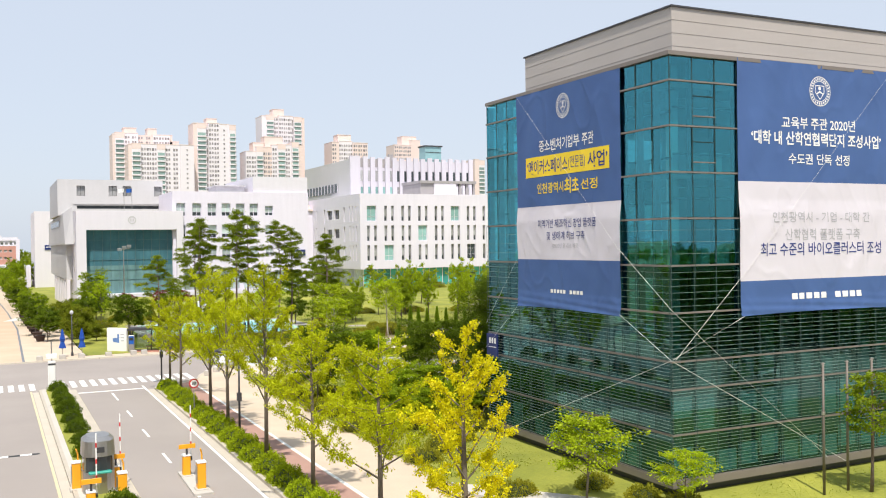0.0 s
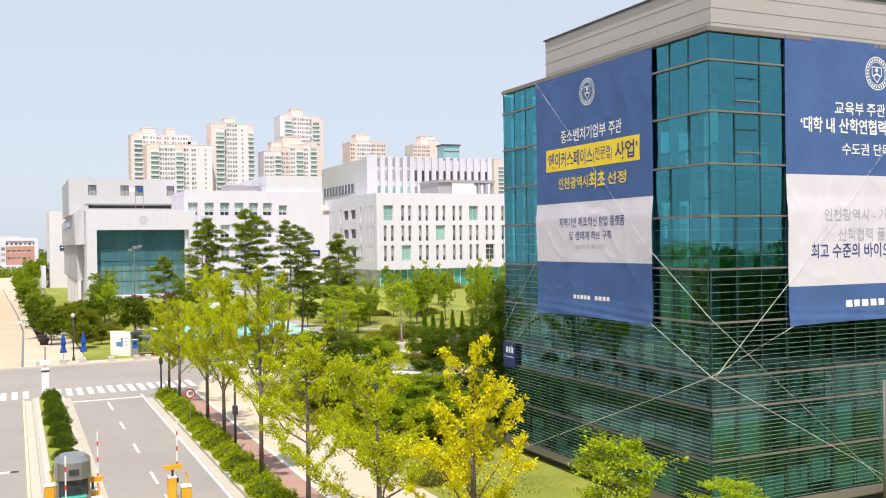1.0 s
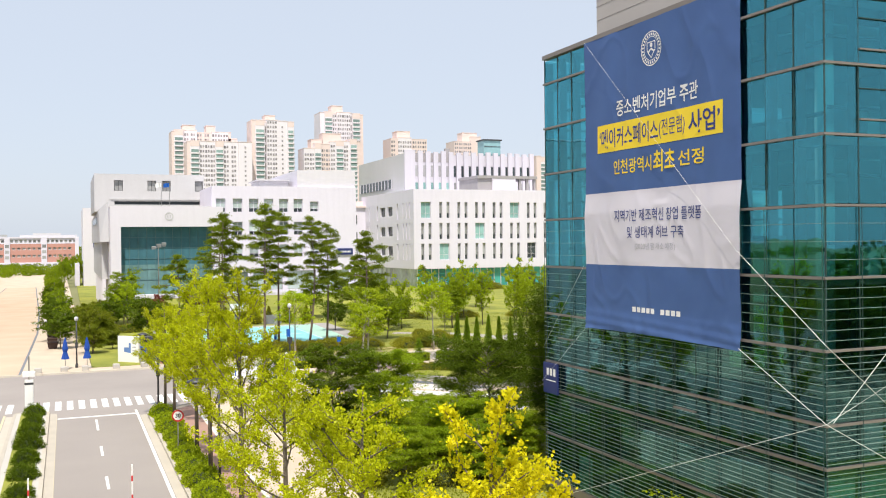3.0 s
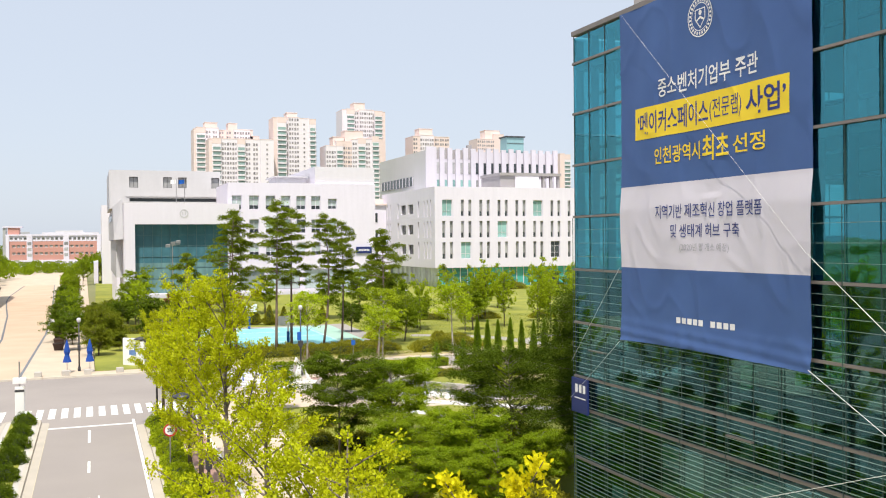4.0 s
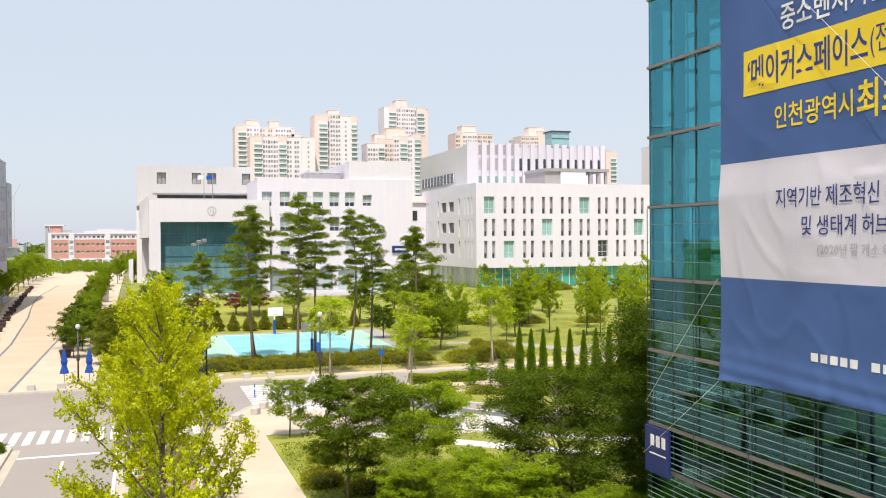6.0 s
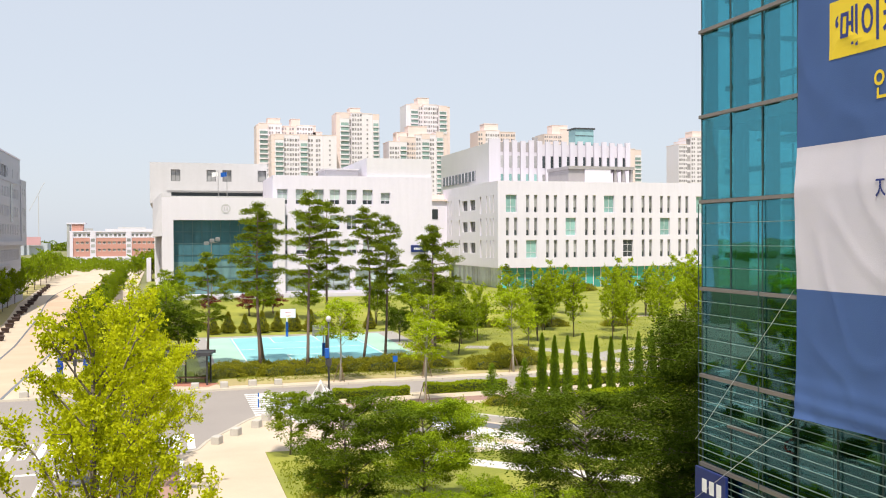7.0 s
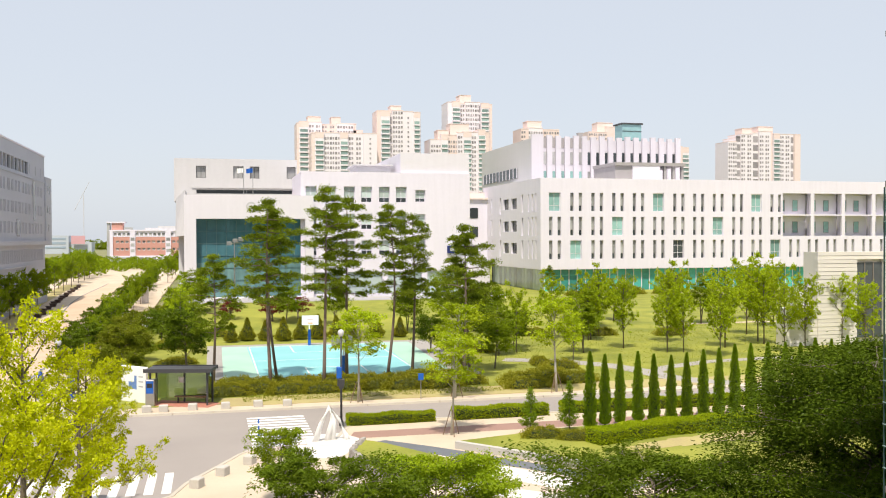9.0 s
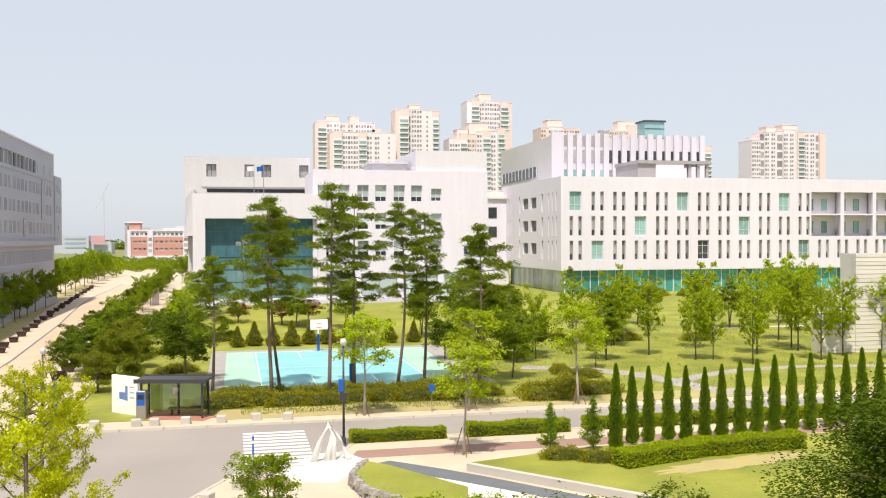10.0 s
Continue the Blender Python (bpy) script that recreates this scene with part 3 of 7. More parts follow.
def ginkgo(seed, h, spread, n_leaf, leaf=0.08, nb=22, rise=(0.5, 0.95), clear=0.27, sleeve=0.13, slim=0.78, girth=1.0):
    """An upright ginkgo: a straight stem and rising limbs with side shoots, each sleeved in tufts of leaves."""
    rng = np.random.default_rng(seed)
    g = Geo()
    g.tube([(0, 0, 0), (0.03, 0.02, h * 0.4), (0, 0.05, h * 0.75), (0.04, 0, h)], [0.12 * girth, 0.09 * girth, 0.05 * girth, 0.012], 8)
    cs, ds, shoots = [], [], []
    for k in range(nb):
        u = (k + rng.random()) / nb
        z = h * (clear + (0.93 - clear) * u)
        ln = spread * (1 - slim * u) * rng.uniform(0.6, 1.25) + 0.25
        az = k * 2.4 + rng.normal() * 0.4
        up = rng.uniform(*rise)
        a, tip = Vector((0, 0, z)), Vector((math.cos(az) * ln, math.sin(az) * ln, z + ln * up))
        mids = limb(g, a, tip, 0.035 * (1 - 0.6 * u) + 0.01, 0.006, rng, 0.10, 5)
        shoots.append((mids, 1.0))
        for _ in range(int(2 + 2.2 * ln)):
            t = rng.uniform(0.25, 0.9) * 3
            i = min(int(t), 2)
            o = mids[i] + (mids[i + 1] - mids[i]) * (t - i)
            sl = ln * rng.uniform(0.18, 0.42)
            b_ = az + rng.choice((-1, 1)) * rng.uniform(0.5, 1.2)
            e = o + Vector((math.cos(b_) * sl, math.sin(b_) * sl, sl * rng.uniform(0.15, 1.1)))
            shoots.append((limb(g, o, e, 0.012, 0.004, rng, 0.08, 4), 0.75))
    shoots.append(([Vector((0, 0, h * (0.6 + 0.13 * k))) for k in range(4)], 0.9))
    lens = np.array([(p[-1] - p[0]).length for p, _ in shoots]) + 0.15
    share = (n_leaf * lens / lens.sum()).astype(int)
    for (mids, fat), m in zip(shoots, share):
        pts = np.array([tuple(p) for p in mids])
        nt = max(3, m // 12)
        t = (0.12 + 0.88 * rng.random(nt) ** 0.85) * 3
        i = np.clip(t.astype(int), 0, 2)
        spur = pts[i] + (pts[i + 1] - pts[i]) * (t - i)[:, None]
        spur = spur + rng.normal(size=(nt, 3)) * sleeve * fat * (1.25 - 0.25 * t)[:, None]
        w = rng.integers(0, nt, m)
        cs.append(spur[w] + rng.normal(size=(m, 3)) * 0.055)
        d = pts[-1] - pts[0]
        ds.append(rng.normal(size=(m, 3)) + d / (np.linalg.norm(d) + 1e-6) * 0.5 + np.array([0, 0, 0.3]))
    return g, np.concatenate(cs), np.concatenate(ds), leaf


def broadleaf(seed, h, spread, n_leaf, leaf=0.14, bare=0.28, clumps=46, flat=0.55):
    """A round-headed tree: forked limbs and layered leaf clumps with gaps between them."""
    rng = np.random.default_rng(seed)
    g = Geo()
    zf = h * bare
    g.tube([(0, 0, 0), (0.05, 0.0, zf * 0.5), (0.0, 0.06, zf * 1.05)], [0.13, 0.11, 0.10], 8)
    cs, ds = [], []
    per = n_leaf // clumps
    limbs = []
    for k in range(6):
        az = k * 1.05 + rng.normal() * 0.25
        r = spread * rng.uniform(0.35, 0.6)
        tip = (math.cos(az) * r, math.sin(az) * r, zf + (h - zf) * rng.uniform(0.45, 0.75))
        limbs.append(limb(g, (0, 0, zf), tip, 0.07, 0.02, rng, 0.12))
    limbs.append(limb(g, (0, 0, zf), (0.1, 0.1, h * 0.9), 0.07, 0.015, rng, 0.08))
    lobes = rng.uniform(0.75, 1.15, 7)
    for k in range(clumps):
        u = rng.uniform(-0.9, 1.0)
        az = k * 2.39996 + rng.normal() * 0.25
        side = lobes[int((az % (2 * math.pi)) / (2 * math.pi) * 7) % 7]
        rr = math.sqrt(max(0.0, 1 - abs(u) ** 2.0)) * spread * side * rng.uniform(0.3, 1.05) ** 0.6
        zc = zf + (h - zf) * (0.50 + 0.46 * u) * (0.9 + 0.12 * side)
        c = np.array([math.cos(az) * rr, math.sin(az) * rr, zc])
        near = min((p for m in limbs for p in m[1:]), key=lambda p: (Vector(c) - p).length)
        limb(g, near, c, 0.022, 0.006, rng, 0.1, 4)
        s = rng.uniform(0.6, 1.3) * spread * 0.25
        q = rng.normal(size=(per, 3))
        q /= np.linalg.norm(q, axis=1, keepdims=True)
        q *= (rng.random((per, 1)) ** 0.4) * s
        q[:, 2] *= flat * 0.75
        q[:, 2] -= 0.12 * (q[:, 0] ** 2 + q[:, 1] ** 2) / s
        cs.append(c + q)
        ds.append(q * np.array([1, 1, 0.4]) / s + rng.normal(size=(per, 3)) * 0.5 + np.array([0, 0, 0.05]))
    return g, np.concatenate(cs), np.concatenate(ds), leaf


def layered(seed, h, spread, n_leaf, leaf=0.11, bare=0.25, nb=34, rise=(0.25, 0.6), wide=0.35, twigs=8, stems=1, thick=0.14):
    """A tree of tiered limbs: each limb carries side twigs with flat, slightly drooping sprays of leaves."""
    rng = np.random.default_rng(seed)
    g = Geo()
    cs, ds = [], []
    axes = []
    for k in range(stems):
        lean = rng.normal(size=2) * (0.03 if stems == 1 else 0.07) * h
        pts = [(lean[0] * u + 0.04 * math.sin(5 * u + k), lean[1] * u + 0.04 * math.cos(4 * u), h * (1 - 0.12 * k) * u) for u in (0, 0.2, 0.4, 0.6, 0.8, 0.97)]
        w = 0.010 * h + 0.025
        g.tube(pts, [w, w * 0.85, w * 0.7, w * 0.5, w * 0.28, 0.012], 8)
        axes.append(np.array(pts))
    lobes = rng.uniform(0.62, 1.2, 6)
    per = max(4, n_leaf // (nb * (twigs + 1)))
    for k in range(nb):
        u = (k + rng.random()) / nb
        ax = axes[k % stems]
        f = (bare + (0.95 - bare) * u) / 0.97 * 5
        i = min(int(f), 4)
        o = ax[i] + (ax[i + 1] - ax[i]) * min(f - i, 1.0)
        az = k * 2.39996 + rng.normal() * 0.3
        prof = math.sqrt(max(0.06, 1 - ((u - wide) / (1.04 - wide if u > wide else 0.75 + wide)) ** 2))
        ln = spread * prof * rng.uniform(0.65, 1.12) * lobes[int(az / 1.0472) % 6]
        out = np.array([math.cos(az), math.sin(az), 0.0])
        tip = o + out * ln + np.array([0, 0, ln * rng.uniform(*rise)])
        mid = o + out * ln * 0.5 + np.array([0, 0, ln * (rise[1] * 0.55)])
        r0 = 0.008 + 0.008 * ln
        g.tube([tuple(o), tuple(mid), tuple(tip)], [r0, r0 * 0.6, 0.005], 5, False)
        lat = np.array([-math.sin(az), math.cos(az), 0.0])
        for j in range(twigs + 1):
            t = 1.0 if j == twigs else rng.uniform(0.3, 0.95)
            a = o + (mid - o) * 2 * t if t < 0.5 else mid + (tip - mid) * (2 * t - 1)
            way = out if j == twigs else out * rng.uniform(0.3, 0.9) + lat * (1 if j % 2 else -1) * rng.uniform(0.5, 1.0)
            way = way / np.linalg.norm(way)
            tl = (0.20 + 0.22 * ln) * rng.uniform(0.7, 1.3)
            b = a + way * tl + np.array([0, 0, tl * rng.uniform(-0.15, 0.25)])
            if j < twigs:
                g.tube([tuple(a), tuple(b)], [0.006, 0.003], 3, False)
            v = rng.random(per) ** 0.8
            cross = np.array([-way[1], way[0], 0.0])
            off = rng.normal(size=per) * 0.30 * tl * (1.15 - 0.5 * v)
            c = a + (b - a) * v[:, None] * 1.15 + cross * off[:, None]
            c[:, 2] += rng.normal(size=per) * (0.05 + thick) * tl - 0.25 * off ** 2 / tl - 0.06 * tl * v ** 2
            cs.append(c)
            ds.append(way * 0.8 + cross * np.sign(off)[:, None] * 0.7 + rng.normal(size=(per, 3)) * 0.3 + np.array([0, 0, -0.15]))
    return g, np.concatenate(cs), np.concatenate(ds), leaf


def pine(seed, h, spread, n_leaf, leaf=0.26, first=0.42, lean=0.3):
    """A tall red pine: a bare winding stem and flat pads of needles."""
    rng = np.random.default_rng(seed)
    g = Geo()
    bend = rng.normal(size=2) * lean
    stem = [(bend[0] * math.sin(u * 2.6), bend[1] * math.sin(u * 3.1), h * u) for u in np.linspace(0, 1, 9)]
    g.tube(stem, [0.155 - 0.13 * u for u in np.linspace(0, 1, 9)], 8)
    cs, ds = [], []
    tiers = 10
    per = n_leaf // (tiers * 3 * 5)
    for k in range(tiers * 3):
        # limbs stand in loose whorls, with air between one whorl and the next
        tier = (k // 3 + 0.45 * rng.random() + 0.08 * (k % 3)) / tiers
        u = min(0.985, first + (0.99 - first) * tier ** 0.9)
        s = min(u * 8, 7.999)
        i = int(s)
        o = np.array(stem[i]) + (np.array(stem[i + 1]) - np.array(stem[i])) * (s - i)
        az = k * 2.0944 + (k // 3) * 0.8 + rng.normal() * 0.35
        ln = spread * (0.25 + 0.75 * math.sin(math.pi * min(1.0, 0.25 + 0.72 * tier)) ** 0.8) * rng.choice([0.4, 0.75, 1.0, 1.2])
        out = np.array([math.cos(az), math.sin(az), 0.0])
        tip = o + out * ln + np.array([0, 0, ln * rng.uniform(-0.10, 0.26)])
        limb(g, o, tip, 0.045, 0.012, rng, 0.12, 5)
        lat = np.array([-out[1], out[0], 0.0])
        for j in range(5):
            # a loose cushion of upturned needles at the end of a twig
            f = (1.0, 0.84, 0.84, 0.62, 0.62)[j]
            c = o + (tip - o) * f + lat * (0, 1, -1, 1, -1)[j] * ln * rng.uniform(0.08, 0.25) + np.array([0, 0, rng.normal() * 0.10 + 0.05])
            if j:
                g.tube([tuple(o + (tip - o) * f * 0.85), tuple(c)], [0.014, 0.006], 3, False)
            r = rng.uniform(0.13, 0.24)
            q = np.clip(rng.normal(size=(per, 3)), -1.7, 1.7) * np.array([r, r, r * 0.42])
            q[:, 2] -= 0.10 * (q[:, 0] ** 2 + q[:, 1] ** 2) / r
            cs.append(c + q)
            ds.append(q * np.array([1.0, 1.0, 0.6]) / r + rng.normal(size=(per, 3)) * 0.45 + np.array([0, 0, 0.55]))
    m = n_leaf // 24
    cs.append(np.array(stem[-1]) + rng.normal(size=(m, 3)) * np.array([0.26, 0.26, 0.14]))
    ds.append(rng.normal(size=(m, 3)) + np.array([0, 0, 0.8]))
    return g, np.concatenate(cs), np.concatenate(ds), leaf


def spindle(seed, h, r, n_leaf, leaf=0.16, cone=False):
    """A clipped column of upright sprays, or a small cone."""
    rng = np.random.default_rng(seed)
    g = Geo()
    g.tube([(0, 0, 0), (0, 0, h * 0.9)], [0.05, 0.01], 6)
    u = rng.random(n_leaf) ** (1.25 if not cone else 1.6)
    prof = r * (np.minimum(1, u * 9 + 0.55) * (1 - u if cone else (1.15 - 0.72 * u) * (1 - u ** 9)) + 0.03)
    az = rng.uniform(0, 2 * math.pi, n_leaf)
    lump = 1 + 0.18 * np.sin(az * 3 + u * 21 + seed) + 0.14 * np.sin(az * 5 - u * 37) + 0.10 * np.sin(u * 9 + seed)
    rr = prof * lump * rng.uniform(0.72, 1.06, n_leaf)
    c = np.stack([np.cos(az) * rr, np.sin(az) * rr, 0.08 + u * h * 0.97], 1)
    d = np.stack([np.cos(az) * 0.5, np.sin(az) * 0.5, np.full(n_leaf, 0.9)], 1) + rng.normal(size=(n_leaf, 3)) * 0.3
    g.lathe([(r * 0.55, 0.1), (r * 0.75, h * 0.15), (r * 0.55, h * 0.5), (r * 0.25, h * 0.8), (0.02, h * 0.93)], 8)
    return g, c, d, leaf


def spruce(seed, h, r, n_leaf, leaf=0.09):
    """A ragged young conifer: whorls of short limbs that grow shorter to the tip."""
    rng = np.random.default_rng(seed)
    g = Geo()
    g.tube([(0, 0, 0), (0.02, 0.01, h * 0.5), (0, 0, h)], [0.045, 0.03, 0.006], 6)
    cs, ds = [], []
    nb = 64
    for k in range(nb):
        u = (k + rng.random()) / nb
        z, ln = h * (0.06 + 0.92 * u), r * (1.02 - u) ** 0.8 * rng.uniform(0.55, 1.2)
        az = k * 2.39996 + rng.normal() * 0.4
        tip = Vector((math.cos(az) * ln, math.sin(az) * ln, z + ln * rng.uniform(0.1, 0.6)))
        g.tube([(0, 0, z), tuple(tip)], [0.010, 0.003], 4, False)
        m = int(n_leaf / nb * (0.35 + 1.3 * (1 - u)))
        t = rng.uniform(0.15, 1.05, (m, 1))
        cs.append(np.array([0, 0, z]) + t * (np.array(tip) - np.array([0, 0, z])) + rng.normal(size=(m, 3)) * 0.055)
        ds.append(rng.normal(size=(m, 3)) * 0.6 + np.array([math.cos(az), math.sin(az), 0.5]))
    return g, np.concatenate(cs), np.concatenate(ds), leaf


def bush(seed, rx, ry, h, n_leaf, leaf=0.09):
    """A low rounded shrub of twigs and leaves over a dark heart."""
    rng = np.random.default_rng(seed)
    g = Geo()
    g.add([(rx * 0.8 * math.cos(a) * c, ry * 0.8 * math.sin(a) * c, h * 0.82 * s) for s, c in ((0.0, 0.9), (0.5, 0.9), (0.85, 0.6), (1.0, 0.15)) for a in np.linspace(0, 2 * math.pi, 10, endpoint=False)],
          [(k * 10 + i, k * 10 + (i + 1) % 10, k * 10 + 10 + (i + 1) % 10, k * 10 + 10 + i) for k in range(3) for i in range(10)] + [tuple(range(30, 40))])
    u, az = rng.random(n_leaf), rng.uniform(0, 2 * math.pi, n_leaf)
    el = np.arcsin(u)
    lump = (1 + 0.12 * np.sin(az * 4 + seed) + 0.1 * np.sin(az * 7 + u * 9)) * rng.uniform(0.78, 1.05, n_leaf)
    n = np.stack([np.cos(az) * np.cos(el), np.sin(az) * np.cos(el), np.sin(el)], 1)
    c = n * np.array([rx, ry, h]) * lump[:, None]
    return g, c, n + rng.normal(size=(n_leaf, 3)) * 0.6 + np.array([0, 0, 0.3]), leaf


def hedge(seed, length, width, h, n_leaf, leaf=0.09):
    """A clipped hedge along x, a little uneven on top."""
    rng = np.random.default_rng(seed)
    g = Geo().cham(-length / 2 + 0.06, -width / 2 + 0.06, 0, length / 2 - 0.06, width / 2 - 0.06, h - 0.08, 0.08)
    w = np.array([length * width, length * h, length * h, width * h, width * h])
    side = rng.choice(5, n_leaf, p=w / w.sum())
    a, b = rng.uniform(-0.5, 0.5, n_leaf), rng.uniform(0, 1, n_leaf)
    x, y, z = a * length, (b - 0.5) * width, np.full(n_leaf, h)
    y = np.where(side == 1, -width / 2, np.where(side == 2, width / 2, y))
    z = np.where(side > 0, b * h, z)
    x = np.where(side == 3, -length / 2, np.where(side == 4, length / 2, x))
    y = np.where(side > 2, a * width, y)
    c = np.stack([x, y, z], 1)
    c[:, 2] += 0.05 * np.sin(x * 2.1 + seed) * (z > h * 0.5)
    nrm = np.array([(0, 0, 1), (0, -1, 0), (0, 1, 0), (-1, 0, 0), (1, 0, 0)], float)[side]
    c -= nrm * rng.uniform(0, 0.10, (n_leaf, 1))
    return g, c, nrm + rng.normal(size=(n_leaf, 3)) * 0.6 + np.array([0, 0, 0.25]), leaf


def plant(name, made, wood, leafmat, label, category, group, seed, width=0.75, stem="trunk", top="crown", level=0.0):
    """Joins a stem and its leaves to one thing."""
    g, c, d, leaf = made
    ob = thing(name, label, category, None, group)
    part(stem, g, wood, ob, smooth=True)
    part(top, leaves(top, c, d, leaf, leaf * width, leafmat, np.random.default_rng(seed + 99), 0.25, level), leafmat, ob)
    return ob


def place(ob, spots):
    """The thing itself at the first spot (x, y, z, turn, size) and copies of it at the others."""
    for k, (x, y, z, turn, size) in enumerate(spots):
        m = pose(x, y, z, 0, 0, turn)
        if k == 0:
            ob.matrix_basis = m @ Matrix.Diagonal((size, size, size, 1))
            first = size
        else:
            c = copy_thing(ob, m)
            c.scale = (size,) * 3


GINK = "ginkgo trees along the road"
place(plant("ginkgo_tree", ginkgo(11, 8.2, 2.75, 17000, 0.08, 20), M_BARK, M_GINKGO, "yellow-green ginkgo street tree with an upright crown", "tree", GINK, 11),
      [(-13.9, 8.2, 0.14, 0, 0.98), (-14.0, 44.9, 0.14, 250, 0.92)])
place(plant("ginkgo_tree", ginkgo(12, 8.0, 2.75, 17000, 0.08, 19), M_BARK, M_GINKGO, "yellow-green ginkgo street tree with an upright crown", "tree", GINK, 12),
      [(-13.8, 0.3, 0.14, 40, 1.0), (-13.8, 41.3, 0.14, 310, 0.95)])
place(plant("ginkgo_tree", ginkgo(13, 9.7, 2.2, 20000, 0.08, 24, (0.9, 1.8)), M_BARK, M_GINKGO, "tall yellow-green ginkgo street tree", "tree", GINK, 13),
      [(-13.7, 25.8, 0.14, 90, 1.0), (-13.9, 16.1, 0.14, 10, 1.05), (-13.7, 30.9, 0.14, 200, 1.02)])
place(plant("yellow_ginkgo_tree", ginkgo(17, 8.6, 2.2, 17000, 0.085, 24, (0.7, 1.4), 0.16, 0.075, 0.80), M_BARK, M_YGINKGO, "bright golden-yellow ginkgo tree on the lawn", "tree", "", 14), [(-13.4, -5.9, 0.14, 20, 1.0)])

DARK = "dark park trees by the glass building"
place(plant("park_tree", layered(21, 9.1, 3.6, 330000, 0.092, 0.04, 140, (0.1, 0.5), 0.33, 13, 1, 0.2), M_BARK, M_DEEP, "large dark green spreading park tree", "tree", DARK, 21, 0.4, level=0.1),
      [(6.3, 24.2, 0.15, 0, 1.0), (11.4, 26.4, 0.15, 130, 0.9)])
place(plant("park_tree", layered(22, 5.4, 3.2, 90000, 0.10, 0.12, 52, (0.15, 0.6), 0.32, 10, 1, 0.08), M_BARK, M_DARK, "broad dark green tree with tiered limbs", "tree", DARK, 22, 0.45, level=0.9),
      [(3.0, 29.2, 0.16, 0, 1.0)])
place(plant("park_tree", layered(20, 5.4, 2.3, 52000, 0.08, 0.2, 44, (0.25, 0.75), 0.4, 9, 1, 0.08), M_BARK, M_DARK, "dark green layered park tree", "tree", DARK, 20, 0.6, level=0.9),
      [(-6.0, 31.3, 0.16, 0, 1.0)])
place(plant("park_tree", layered(19, 4.4, 2.5, 52000, 0.082, 0.15, 46, (0.25, 0.75), 0.35, 9, 1, 0.07), M_BARK, M_FRESH, "fresh green layered park tree", "tree", DARK, 19, level=0.9),
      [(-2.0, 34.6, 0.16, 60, 1.0), (-1.8, 23.0, 0.15, 200, 0.74), (-4.9, 25.6, 0.15, 140, 0.66), (-1.6, 27.4, 0.15, 310, 0.62), (-5.4, 20.6, 0.15, 20, 0.6), (-2.4, 19.0, 0.15, 250, 0.62), (0.6, 21.2, 0.15, 100, 0.6)])
place(plant("park_tree", layered(23, 3.8, 1.5, 10000, 0.10, 0.25, 30, (0.35, 0.85)), M_BARK, M_BROAD, "small green park tree", "tree", DARK, 23, level=1.2),
      [(-6.2, 46.4, 0.14, 0, 0.86)])
place(plant("young_tree", layered(24, 3.7, 1.6, 5000, 0.12, 0.3, 24, (0.3, 0.7)), M_BARK, M_LIGHT, "young light green tree on the lawn by the glass wall", "tree", "", 24, level=1.0),
      [(-4.0, 0.9, 0.15, 0, 1.03), (-0.9, -1.9, 0.18, 90, 0.68)])
place(plant("young_pine", layered(25, 5.2, 1.3, 3000, 0.13, 0.4, 22, (0.3, 0.8)), M_PINEBARK, M_BROAD, "thin young tree beside the steel posts", "tree", "", 25), [(8.2, -3.6, 0.2, 0, 1.04)])

PINES = "tall pines round the court"
place(plant("pine_tree", pine(31, 14.4, 2.3, 13500, 0.19, 0.46, 0.7), M_PINEBARK, M_PINE, "tall red pine with flat needle pads", "tree", PINES, 31, 0.36, level=0.4),
      [(-4.7, 77.6, 0.15, 0, 1.0), (1.7, 81.6, 0.15, 120, 1.02), (7.4, 82.4, 0.15, 240, 0.93)])
place(plant("pine_tree", pine(32, 15.4, 2.3, 13500, 0.19, 0.47, 0.65), M_PINEBARK, M_PINE, "tall red pine with flat needle pads", "tree", PINES, 32, 0.36, level=0.4),
      [(-0.6, 78.0, 0.15, 30, 1.0), (-3.9, 82.8, 0.15, 150, 0.88), (4.9, 80.6, 0.15, 290, 0.92)])
place(plant("pine_tree", pine(33, 11.5, 2.5, 15000, 0.19, 0.38, 0.3), M_PINEBARK, M_PINE, "broad pine with layered needle pads", "tree", PINES, 33, 0.36, level=0.4),
      [(11.2, 79.6, 0.15, 0, 1.08), (-9.0, 82.6, 0.15, 80, 0.88), (13.2, 85.0, 0.15, 200, 0.72), (16.0, 100.0, 0.15, 60, 0.8), (52.0, 168.0, 0.13, 30, 0.55)])

CYP = "row of cypress columns"
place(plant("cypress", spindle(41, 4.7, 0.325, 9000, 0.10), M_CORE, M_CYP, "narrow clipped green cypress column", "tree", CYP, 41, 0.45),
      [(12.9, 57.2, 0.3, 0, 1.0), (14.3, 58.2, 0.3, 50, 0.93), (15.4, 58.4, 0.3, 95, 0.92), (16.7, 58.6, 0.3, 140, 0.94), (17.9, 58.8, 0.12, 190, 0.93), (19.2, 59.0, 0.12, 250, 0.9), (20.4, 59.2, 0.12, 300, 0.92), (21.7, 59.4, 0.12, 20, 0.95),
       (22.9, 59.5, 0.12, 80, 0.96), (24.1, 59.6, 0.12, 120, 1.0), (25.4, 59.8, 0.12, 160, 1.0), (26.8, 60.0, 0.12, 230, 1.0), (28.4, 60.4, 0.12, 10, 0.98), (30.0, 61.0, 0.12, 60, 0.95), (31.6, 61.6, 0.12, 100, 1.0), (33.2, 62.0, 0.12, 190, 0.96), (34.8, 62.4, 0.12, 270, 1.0)])
